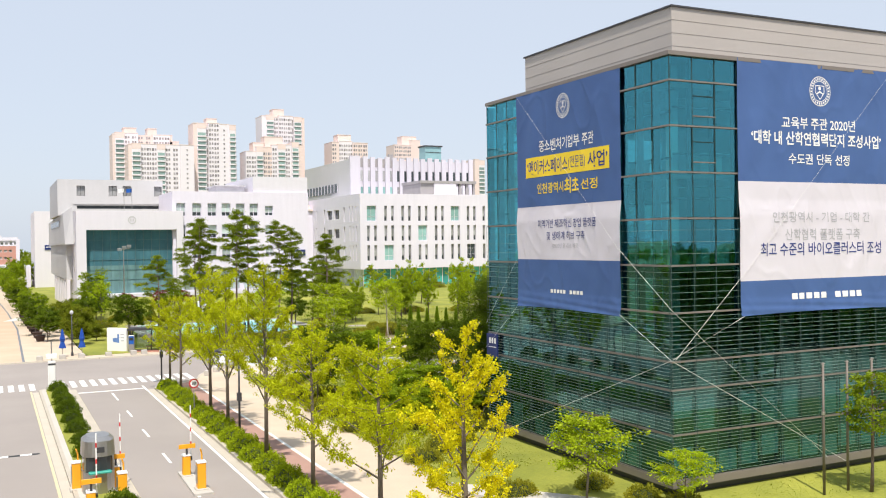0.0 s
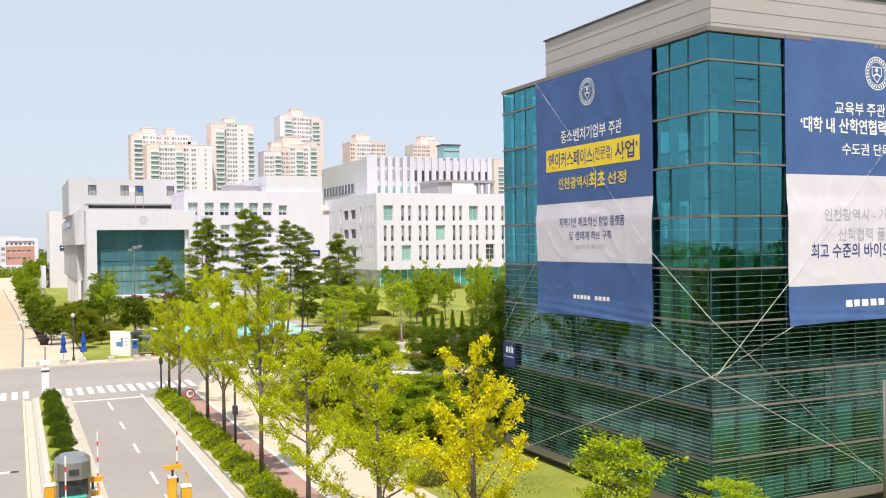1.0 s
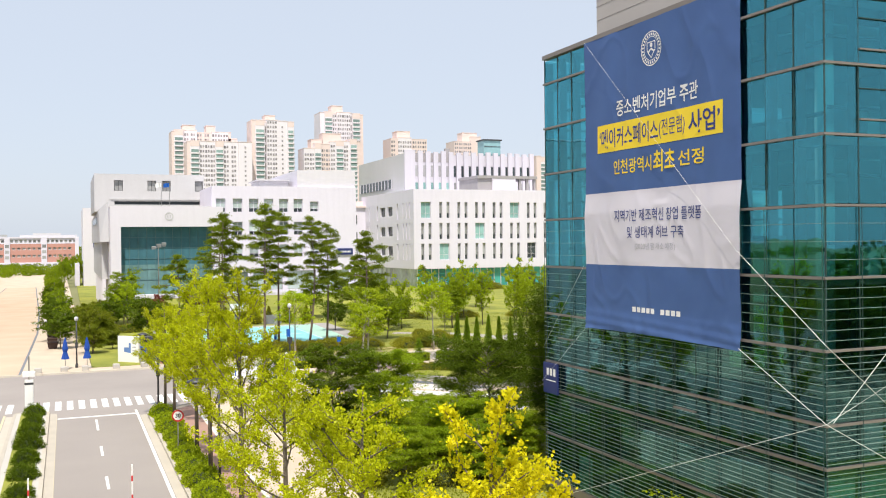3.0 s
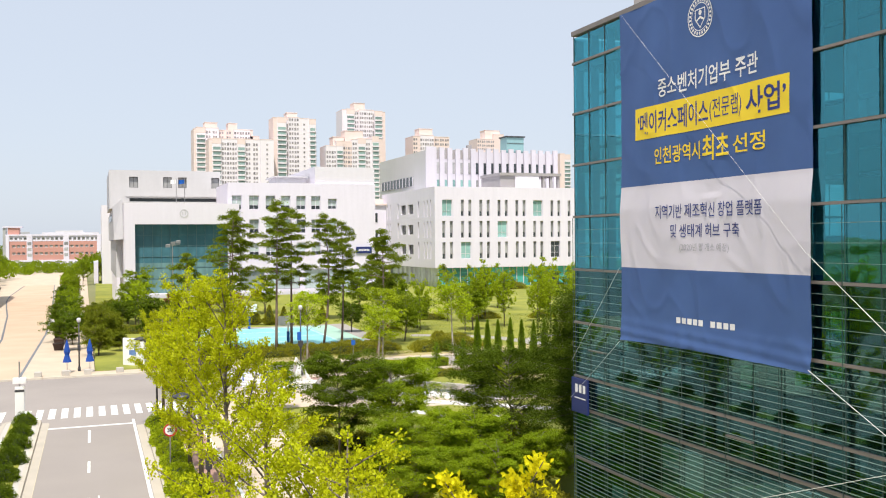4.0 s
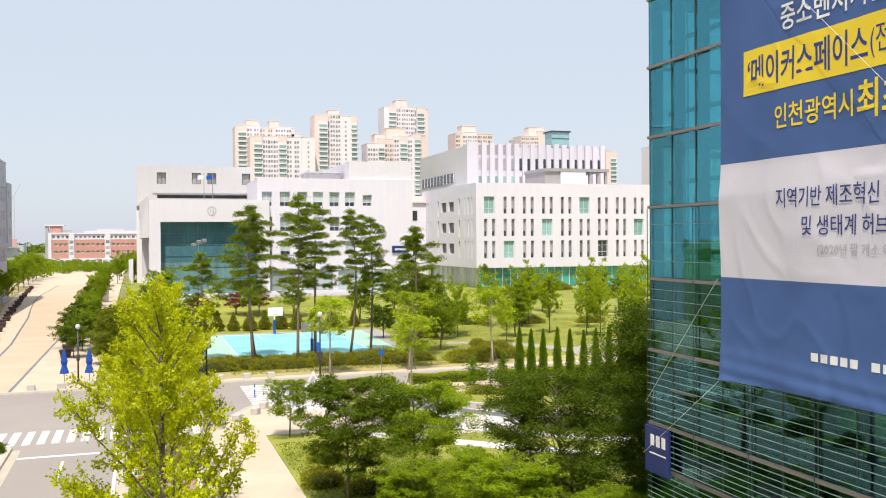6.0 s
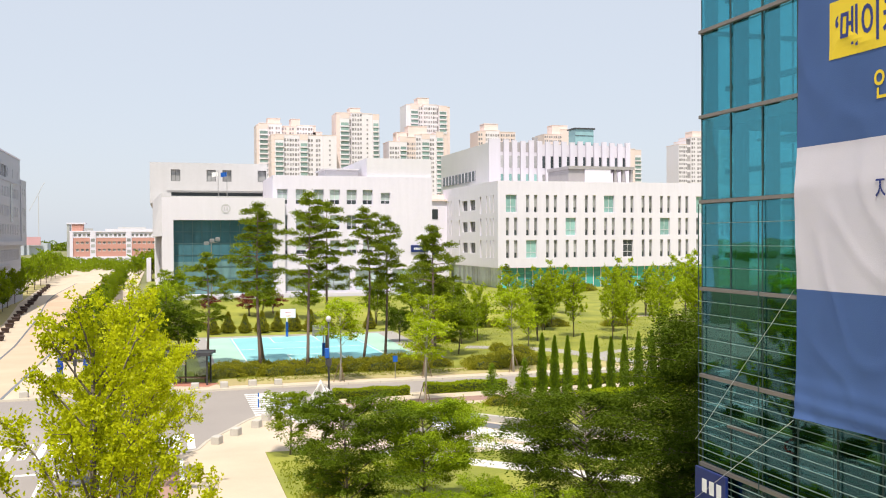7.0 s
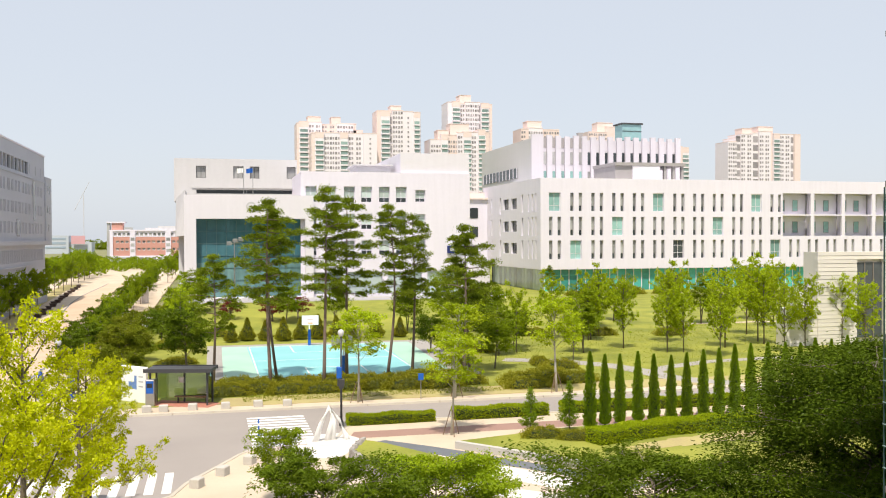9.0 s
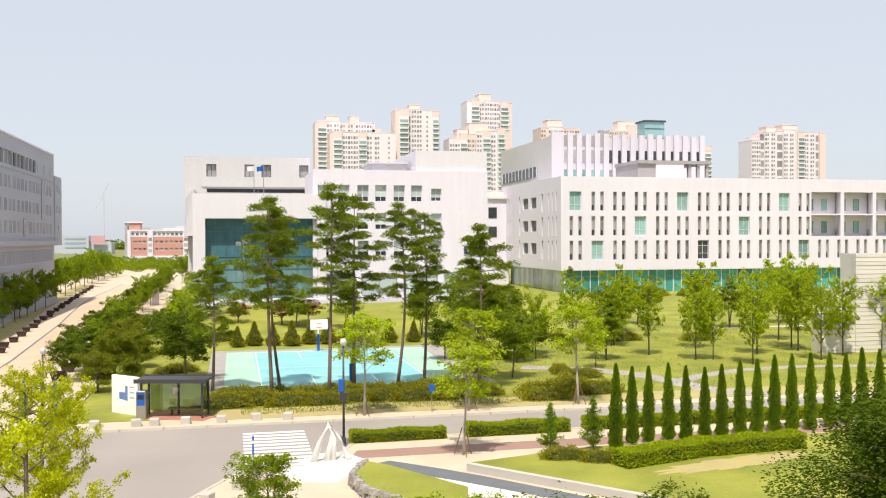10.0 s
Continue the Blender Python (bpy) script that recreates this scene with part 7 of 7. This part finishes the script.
def ticket(x, y, turn=0.0):
    ob = thing("ticket_machine", "orange ticket machine on a concrete island", "ticket machine", pose(x, y, 0.0, 0, 0, turn), "ticket machines")
    part("plinth", Geo().cham(-0.3, -0.34, 0, 0.3, 0.34, 0.16, 0.03), M_CONC, ob)
    part("cabinet", Geo().cham(-0.2, -0.22, 0.16, 0.2, 0.22, 1.35, 0.03), M_GATE, ob)
    part("face_plate", Geo().box(-0.23, -0.16, 0.4, -0.2, 0.16, 1.2), M_STEEL, ob)
    part("cap", Geo().cham(-0.22, -0.24, 1.35, 0.22, 0.24, 1.42, 0.02), M_WHITEPAINT, ob)
    part("camera_post", Geo().tube([(0.1, 0.3, 0.16), (0.1, 0.3, 1.7), (0.02, 0.22, 1.95)], 0.04, 6), M_GATE, ob)
    return ob


setting("gate_island", Geo().prism([(-18.6, 11.4), (-17.7, 11.4), (-17.9, 16.2), (-18.5, 16.2)], 0.0, 0.10), M_CONC, "concrete island between the gate lanes", "island")
gate(-18.25, 15.2)
ticket(-18.1, 12.3)
gate(-21.7, 14.6)
ticket(-21.7, 12.0)
gate(-23.2, 10.2)
gate(-27.6, 13.0)
ticket(-23.4, 15.2)

booth = thing("parking_booth", "rounded steel parking booth with dark windows on the median", "booth", pose(-22.5, 14.4, 0.14))
def ovals(r0, z0, r1, z1, n=20):
    v = [(r * 0.72 * math.copysign(abs(math.cos(a)) ** 0.7, math.cos(a)), r * 1.0 * math.copysign(abs(math.sin(a)) ** 0.7, math.sin(a)), z) for r, z in ((r0, z0), (r1, z1)) for a in np.linspace(0, 2 * math.pi, n, endpoint=False)]
    return Geo().add(v, [(i, (i + 1) % n, n + (i + 1) % n, n + i) for i in range(n)] + [tuple(range(n - 1, -1, -1)), tuple(range(n, 2 * n))])
part("body", ovals(1.0, 0, 1.0, 1.0), M_STEEL, booth, smooth=False)
part("window_band", ovals(0.95, 1.0, 0.95, 1.75), M_DARKWIN, booth, "dark wrap-round glazing")
part("head", ovals(1.06, 1.75, 1.0, 2.45), M_STEEL, booth)
part("dome", ovals(1.0, 2.45, 0.7, 2.62), M_STEEL, booth)
part("number_plate", Geo().box(-0.2, -1.09, 1.95, 0.2, -1.05, 2.2), M_DARKMETAL, booth)
part("counter", Geo().cham(-0.5, -1.2, 1.0, 0.5, -0.85, 1.08, 0.02), M_TEALPLASTIC, booth)
for x, y in ((-0.6, -0.62), (0.6, -0.62), (-0.6, 0.62), (0.6, 0.62)):
    part("post", Geo().box(x - 0.05, y - 0.05, 1.0, x + 0.05, y + 0.05, 1.75), M_STEEL, booth)

# post with a notice at the median's end
ob = thing("camera_post", "white camera post at the end of the median", "post", pose(-22.6, 49.4, 0.14))
part("column", Geo().cham(-0.28, -0.18, 0, 0.28, 0.18, 2.3, 0.04), M_WHITEPAINT, ob)
part("band", Geo().box(-0.285, -0.19, 1.95, 0.285, -0.181, 2.1), M_DARKMETAL, ob)
part("mast", Geo().tube([(0, 0, 2.3), (0, 0, 3.9)], 0.05, 6), M_STEEL, ob)
part("head", Geo().cham(-0.4, -0.25, 2.5, 0.4, 0.25, 2.85, 0.04), M_WHITEPAINT, ob)

# speed sign
ob = thing("speed_sign", "round white speed limit sign with a red rim", "road sign", pose(-14.55, 32.2, 0.14, 0, 0, -8))
part("post", Geo().tube([(0, 0.04, 0), (0, 0.04, 2.35)], 0.03, 8), M_STEEL, ob)
def disc(r0, r1, y, n=28):
    return Geo().add([(r * math.cos(a), y, 2.06 + r * math.sin(a)) for r in (r0, r1) for a in np.linspace(0, 2 * math.pi, n, endpoint=False)], [(i, (i + 1) % n, n + (i + 1) % n, n + i) for i in range(n)])
part("back_plate", Geo().tube([(0, 0.03, 2.06), (0, 0.0, 2.06)], 0.33, 28), M_WHITEPAINT, ob)
part("rim", disc(0.245, 0.33, -0.006), M_REDPAINT, ob, "red rim")
cu = bpy.data.curves.new("writing", "FONT")
cu.body, cu.size, cu.align_x, cu.align_y, cu.offset = "30", 0.30, "CENTER", "CENTER", 0.008
tmp = bpy.data.objects.new("writing", cu)
me = bpy.data.meshes.new_from_object(tmp)
bpy.data.objects.remove(tmp)
me.materials.clear()
me.materials.append(M_DARKMETAL)
part("writing", me, None, ob, "dark number of the limit", at=pose(0, -0.008, 2.06, 90, 0, 0))


def street_lamp(x, y, h, label, two=False, globe=False):
    ob = thing("street_lamp", label, "street lamp", pose(x, y, 0.13), "street lamps")
    part("base", Geo().lathe([(0.14, 0), (0.14, 0.25), (0.09, 0.4)], 10), M_DARKMETAL, ob)
    part("pole", Geo().tube([(0, 0, 0.3), (0, 0, h)], [0.075, 0.05], 10), M_DARKMETAL, ob, smooth=True)
    if globe:
        part("globe", Geo().lathe([(0.1, h), (0.17, h + 0.1), (0.2, h + 0.24), (0.14, h + 0.38), (0.04, h + 0.42)], 12), M_GREY, ob, "pale round lamp head", True)
    else:
        part("arm", Geo().tube([(0, 0, h - 0.1), (-0.5, 0, h + 0.02), (-1.0, 0, h + 0.02)], 0.035, 6), M_DARKMETAL, ob)
        part("lamp_head", Geo().lathe([(0.12, h - 0.16), (0.42, h - 0.06), (0.44, h), (0.2, h + 0.1), (0.05, h + 0.14)], 14, -1.0), M_DARKMETAL, ob, "flat round lamp head", True)
        part("lens", Geo().lathe([(0.05, h - 0.2), (0.2, h - 0.18), (0.2, h - 0.13), (0.05, h - 0.12)], 12, -1.0), M_WHITEPAINT, ob)
    part("box", Geo().cham(-0.13, -0.13, h * 0.42, 0.13, 0.13, h * 0.42 + 0.5, 0.02), M_DARKMETAL, ob)
    return ob


street_lamp(-13.75, 22.6, 5.3, "dark street lamp with a flat round head")
street_lamp(-14.2, 47.8, 5.2, "dark street lamp with a flat round head")
street_lamp(-1.3, 62.9, 5.6, "slim dark street lamp with a pale round head", globe=True)
street_lamp(-19.3, 73.4, 4.4, "dark lamp post between the parasols", globe=True)
ob = thing("lamp_flag", "blue banner boxes on the lamp post", "banner", pose(-1.3, 62.9, 0.13))
part("upper_box", Geo().cham(-0.28, -0.16, 3.0, 0.02, 0.16, 3.7, 0.03), M_BLUEPAINT, ob)
part("lower_box", Geo().cham(-0.22, -0.14, 2.5, 0.2, 0.14, 2.95, 0.03), M_DARKMETAL, ob)
# floodlight by the hall
ob = thing("floodlight", "tall floodlight pole before the hall", "street lamp", pose(-6.0, 138.0, 1.9))
part("pole", Geo().tube([(0, 0, 0), (0, 0, 9.4)], [0.12, 0.07], 8), M_STEEL, ob)
for x, z in ((-0.7, 9.0), (0.1, 9.4), (0.9, 9.6)):
    part("lamp", Geo().cham(x - 0.35, -0.3, z, x + 0.35, 0.2, z + 0.5, 0.05), M_STEEL, ob)
part("crossbar", Geo().tube([(-1.0, 0, 9.1), (1.2, 0, 9.5)], 0.05, 6), M_STEEL, ob)


def parasol(x, y):
    ob = thing("closed_parasol", "closed blue parasol on a stone foot", "parasol", pose(x, y, 0.13), "closed parasols")
    part("foot", Geo().cham(-0.32, -0.32, 0, 0.32, 0.32, 0.2, 0.04), M_CONC, ob)
    part("pole", Geo().tube([(0, 0, 0.2), (0, 0, 2.9)], 0.03, 8), M_STEEL, ob)
    g = Geo()
    n = 16
    for z, r in ((0.95, 0.30), (1.1, 0.27), (1.5, 0.17), (1.58, 0.15), (1.9, 0.22), (2.5, 0.13), (2.95, 0.03)):
        g.v += [(r * (1 + 0.3 * (i % 2)) * math.cos(2 * math.pi * i / n), r * (1 + 0.3 * (i % 2)) * math.sin(2 * math.pi * i / n), z) for i in range(n)]
    g.f = [(k * n + i, k * n + (i + 1) % n, (k + 1) * n + (i + 1) % n, (k + 1) * n + i) for k in range(6) for i in range(n)] + [tuple(range(n - 1, -1, -1)), tuple(range(6 * n, 7 * n))]
    part("folded_canopy", g, M_BLUEFABRIC, ob, "folded blue fabric")
    part("strap", Geo().lathe([(0.2, 1.5), (0.2, 1.58)], 12), M_BLUEPAINT, ob)


parasol(-20.3, 72.6)
parasol(-18.4, 72.4)

# map board
ob = thing("map_board", "white campus map board with a blue print", "notice board", pose(-14.5, 75.4, 0.13, 0, 0, -45))
part("board", Geo().cham(-1.3, -0.12, 0, 1.3, 0.12, 2.55, 0.03), M_WHITEPAINT, ob)
part("print", Geo().add([(-0.5, -0.125, 1.0), (0.35, -0.125, 0.9), (0.35, -0.125, 1.9), (0.1, -0.125, 1.9), (0.1, -0.125, 1.45), (-0.5, -0.125, 1.45)], [(0, 1, 2, 3, 4, 5)]), mat("pale_blue_print", (0.12, 0.22, 0.48), 0.6, 0.3, 3.0, 30.0, 0.0), ob, "pale blue printed map")
for k in range(3):
    part("mark", Geo().box(0.55, -0.127, 1.1 + 0.35 * k, 1.0, -0.122, 1.2 + 0.35 * k), M_GREYPRINT, ob)

# bus shelter
ob = thing("bus_shelter", "dark bus shelter with glass walls and a bench", "bus shelter", pose(-11.2, 73.6, 0.13, 0, 0, -14))
for x in (-2.0, 0.0, 2.0):
    part("post", Geo().box(x - 0.06, 0.7, 0, x + 0.06, 0.82, 2.45), M_DARKMETAL, ob)
for x in (-2.0, 2.0):
    part("post", Geo().box(x - 0.06, -0.75, 0, x + 0.06, -0.63, 2.4), M_DARKMETAL, ob)
part("roof", Geo().prism([(-2.3, -1.1), (2.3, -1.1), (2.3, 1.0), (-2.3, 1.0)], 2.4, 2.56), M_DARKMETAL, ob)
part("roof_edge", Geo().box(-2.35, -1.16, 2.36, 2.35, -1.1, 2.62).box(-2.35, 1.0, 2.36, 2.35, 1.06, 2.62), M_DARKMETAL, ob)
for x in (-1.94, 0.06):
    part("back_pane", Geo().box(x, 0.74, 0.25, x + 1.88, 0.76, 2.3), M_CLEAR, ob)
part("side_pane", Geo().box(1.98, -0.6, 0.25, 2.0, 0.7, 2.3), M_CLEAR, ob)
part("bench_seat", Geo().cham(-0.6, 0.3, 0.42, 1.8, 0.66, 0.5, 0.02), M_TIMBER, ob)
for x in (-0.4, 1.6):
    part("bench_leg", Geo().box(x, 0.36, 0, x + 0.06, 0.6, 0.42), M_DARKMETAL, ob)
part("notice", Geo().box(-0.4, 0.70, 1.4, 0.05, 0.73, 1.8), M_WHITEPAINT, ob)
setting("shelter_floor", Geo().prism([(-13.4, 73.4), (-9.4, 71.6), (-8.4, 73.2), (-12.6, 75.4)], 0.0, 0.145), mat("red_floor_tiles", (0.42, 0.17, 0.12), 0.85, 0.12, 1.0, 14.0, 0.1), "red tiled floor of the bus stop", "pavement")
ob = thing("phone_kiosk", "blue and grey phone kiosk beside the shelter", "kiosk", pose(-13.25, 73.4, 0.13, 0, 0, -14))
part("cabinet", Geo().cham(-0.32, -0.32, 0, 0.32, 0.32, 1.85, 0.04), M_STEEL, ob)
part("front_panel", Geo().box(-0.26, -0.335, 0.9, 0.26, -0.322, 1.75), M_BLUEPAINT, ob)
part("screen", Geo().box(-0.2, -0.345, 1.3, 0.2, -0.336, 1.6), M_BLACK, ob)

# stone blocks along the kerb
block = solo("granite_block", Geo().cham(-0.3, -0.25, 0, 0.3, 0.25, 0.45, 0.04), M_CONC, "square granite block standing along the kerb", "granite block", "granite blocks along the kerb", at=pose(-15.9, 71.0, 0.12, 0, 0, 5))
for x, y, a in ((-13.4, 70.9, 10), (-12.3, 70.9, 0), (-10.4, 71.0, -5), (-8.2, 70.9, 0), (-6.0, 71.1, 5), (-4.0, 70.9, 0), (-18.6, 70.9, 0), (-20.4, 70.9, 8), (-22.6, 70.9, 0), (-7.2, 54.6, 60), (-8.6, 52.6, 60), (-9.8, 50.6, 60), (-6.4, 56.6, 60)):
    copy_thing(block, pose(x, y, 0.12, 0, 0, a))

solo("stone_pier", Geo().cham(-0.6, -0.4, 0, 0.6, 0.4, 3.0, 0.05), M_WHITE2, "white stone pier beside the mall path", "pier", at=pose(-20.9, 181.5, 0.13))
# planters along the mall
box = thing("planter_box", "dark rusty planter box with low shrubs", "planter", pose(-21.6, 92, 0.13), "planter boxes along the mall")
part("box", Geo().add([(-0.42, -0.42, 0), (0.42, -0.42, 0), (0.42, 0.42, 0), (-0.42, 0.42, 0), (-0.56, -0.56, 0.68), (0.56, -0.56, 0.68), (0.56, 0.56, 0.68), (-0.56, 0.56, 0.68)], [(3, 2, 1, 0), (0, 1, 5, 4), (1, 2, 6, 5), (2, 3, 7, 6), (3, 0, 4, 7), (4, 5, 6, 7)]), M_RUST, box)
part("rim", Geo().box(-0.6, -0.6, 0.66, 0.6, 0.6, 0.74), M_RUST, box)
for k in range(1, 9):
    copy_thing(box, pose(-21.6 - 0.1 * k, 92 + 5.2 * k, 0.13))
for k in range(25):
    pot = copy_thing(box, pose(-30.6 - 0.082 * 5.8 * k + 0.0026 * k * k + 0.2 * math.sin(2.3 * k), 107 + 5.8 * k + 0.6 * math.sin(1.7 * k), 0.13, 0, 0, 11 * math.sin(3 * k)))
    pot.scale = (0.85, 0.85, 0.8)


def hoop(x, y, turn, label):
    ob = thing("basketball_hoop", label, "basketball hoop", pose(x, y, 0.17, 0, 0, turn), "basketball hoops")
    part("post", Geo().cham(-0.14, -0.14, 0, 0.14, 0.14, 1.75, 0.03), M_BLUEPAINT, ob, "padded blue post")
    part("upper_post", Geo().box(-0.07, -0.07, 1.75, 0.07, 0.07, 2.7), M_WHITEPAINT, ob)
    part("arm", Geo().tube([(0, 0, 2.4), (0, -0.9, 2.8)], 0.05, 6), M_WHITEPAINT, ob)
    part("backboard", Geo().cham(-0.9, -1.0, 2.3, 0.9, -0.94, 3.35, 0.03), M_WHITEPAINT, ob)
    part("target", Geo().box(-0.3, -1.008, 2.5, 0.3, -1.002, 2.54).box(-0.3, -1.008, 2.9, 0.3, -1.002, 2.94), M_REDPAINT, ob)
    ring = [(0.23 * math.cos(a), -1.25 + 0.23 * math.sin(a), 2.5) for a in np.linspace(0, 2 * math.pi, 17)]
    part("rim", Geo().tube(ring, 0.015, 5), M_GATE, ob)


hoop(1.2, 106.8, 0, "basketball hoop with a blue post and white board")
hoop(1.7, 83.4, 180, "basketball hoop with a blue post and white board")

# white sculpture by the crossing
ob = thing("sculpture", "white abstract stone sculpture with two joined arches", "sculpture", pose(-2.5, 58.6, 0.12))
g = Geo()
for pts in ([(-0.9, 0, 0), (-0.55, 0, 1.1), (-0.1, 0, 2.0), (0.25, 0.1, 1.2), (0.15, 0.1, 0.0)], [(-0.2, 0.2, 0), (0.1, 0.1, 1.2), (0.0, 0, 1.95), (0.5, 0.1, 1.3), (0.85, 0.1, 0.4), (1.0, 0.1, 0.0)]):
    g.tube(pts, [0.20, 0.13, 0.15, 0.11, 0.15, 0.18][: len(pts)], 10)
part("arch_form", g, M_WHITEPAINT, ob, smooth=True)
part("plinth", Geo().cham(-1.4, -0.9, -0.1, 1.4, 0.9, 0.10, 0.05), M_WHITEPAVE, ob)
ob = thing("traffic_bollard", "slim blue and white bollard at the crossing", "bollard", pose(-6.4, 62.0, 0.0))
part("post", Geo().tube([(0, 0, 0), (0, 0, 1.0)], 0.05, 8), M_BLUEPAINT, ob)
part("band", Geo().tube([(0, 0, 0.6), (0, 0, 0.75)], 0.055, 8), M_WHITEPAINT, ob)
ob = thing("small_sign", "small blue sign on a thin post", "road sign", pose(5.6, 71.0, 0.12))
part("post", Geo().tube([(0, 0, 0), (0, 0, 1.7)], 0.03, 6), M_STEEL, ob)
part("plate", Geo().cham(-0.2, -0.05, 1.4, 0.2, -0.02, 1.9, 0.01), M_BLUEPAINT, ob)

# low concrete wall and stone wall in the plaza
g = Geo()
a, b2 = Vector((4.1, 55.3, 0)), Vector((16.0, 41.0, 0))
s = (b2 - a).normalized().cross(Vector((0, 0, 1))) * 0.16
g.prism([(a - s).to_2d(), (b2 - s).to_2d(), (b2 + s).to_2d(), (a + s).to_2d()][::-1], 0.0, 0.52)
solo("low_wall", g, M_CONC, "low weathered concrete wall beside the lawn", "wall", kind="structure")
sw = thing("stone_wall", "rough field stone wall round the raised lawn", "wall")
rs = random.Random(9)
edge = [(-0.9, 56.7), (-2.0, 54.0), (-1.6, 51.2), (0.4, 48.0), (2.5, 48.5)]
for (x0, y0), (x1, y1) in zip(edge, edge[1:]):
    n = int(math.hypot(x1 - x0, y1 - y0) / 0.30)
    for k in range(n):
        for j in range(3):
            u = (k + 0.5 * (j % 2) + 0.25) / n
            x, y, r = x0 + (x1 - x0) * u, y0 + (y1 - y0) * u, rs.uniform(0.13, 0.2)
            pts = [Vector((rs.uniform(0.75, 1.1) * q[0], rs.uniform(0.75, 1.1) * q[1], rs.uniform(0.7, 1.0) * q[2])) * r for q in ((-1, -1, -0.8), (1, -1, -0.8), (1, 1, -0.8), (-1, 1, -0.8), (-0.8, -0.8, 0.8), (0.8, -0.8, 0.8), (0.8, 0.8, 0.8), (-0.8, 0.8, 0.8))]
            part("stone", Geo().add(pts, [(3, 2, 1, 0), (4, 5, 6, 7), (0, 1, 5, 4), (1, 2, 6, 5), (2, 3, 7, 6), (3, 0, 4, 7)]), M_ROCK, sw, at=pose(x, y, 0.12 + 0.10 + 0.2 * j, 0, 0, rs.uniform(0, 90)))
# steel posts beside the glass wall
M_WEATHERED = mat("weathered_steel", (0.17, 0.145, 0.125), 0.6, 0.2, 1.5, 25.0, 0.1, metal=0.3)
for x in (6.0, 7.5, 9.1):
    ob = thing("steel_post", "tall thin steel post on the lawn", "post", pose(x, -2.9, 0.18), "steel posts on the lawn")
    part("shaft", Geo().tube([(0, 0, 0), (0, 0, 5.9)], [0.065, 0.055], 10), M_WEATHERED, ob, smooth=True)
    part("collar", Geo().lathe([(0.085, 3.6), (0.085, 3.75)], 10), M_STEEL, ob)
    part("ring_bolt", Geo().tube([(-0.14, 0, 5.85), (0.14, 0, 5.85)], 0.018, 6), M_STEEL, ob)
# stakes that hold the young street trees
for x, y in ((1.0, 70.9), (8.2, 71.0), (16.2, 71.4), (4.7, 58.6)):
    ob = thing("tree_stake", "wooden tripod stake round a tree", "stake", pose(x, y, 0.12), "tree stakes")
    for k in range(3):
        a = 2.1 * k + x
        part("leg", Geo().tube([(0.55 * math.cos(a), 0.55 * math.sin(a), 0), (0.1 * math.cos(a), 0.1 * math.sin(a), 1.5)], 0.03, 5), M_TIMBER, ob)
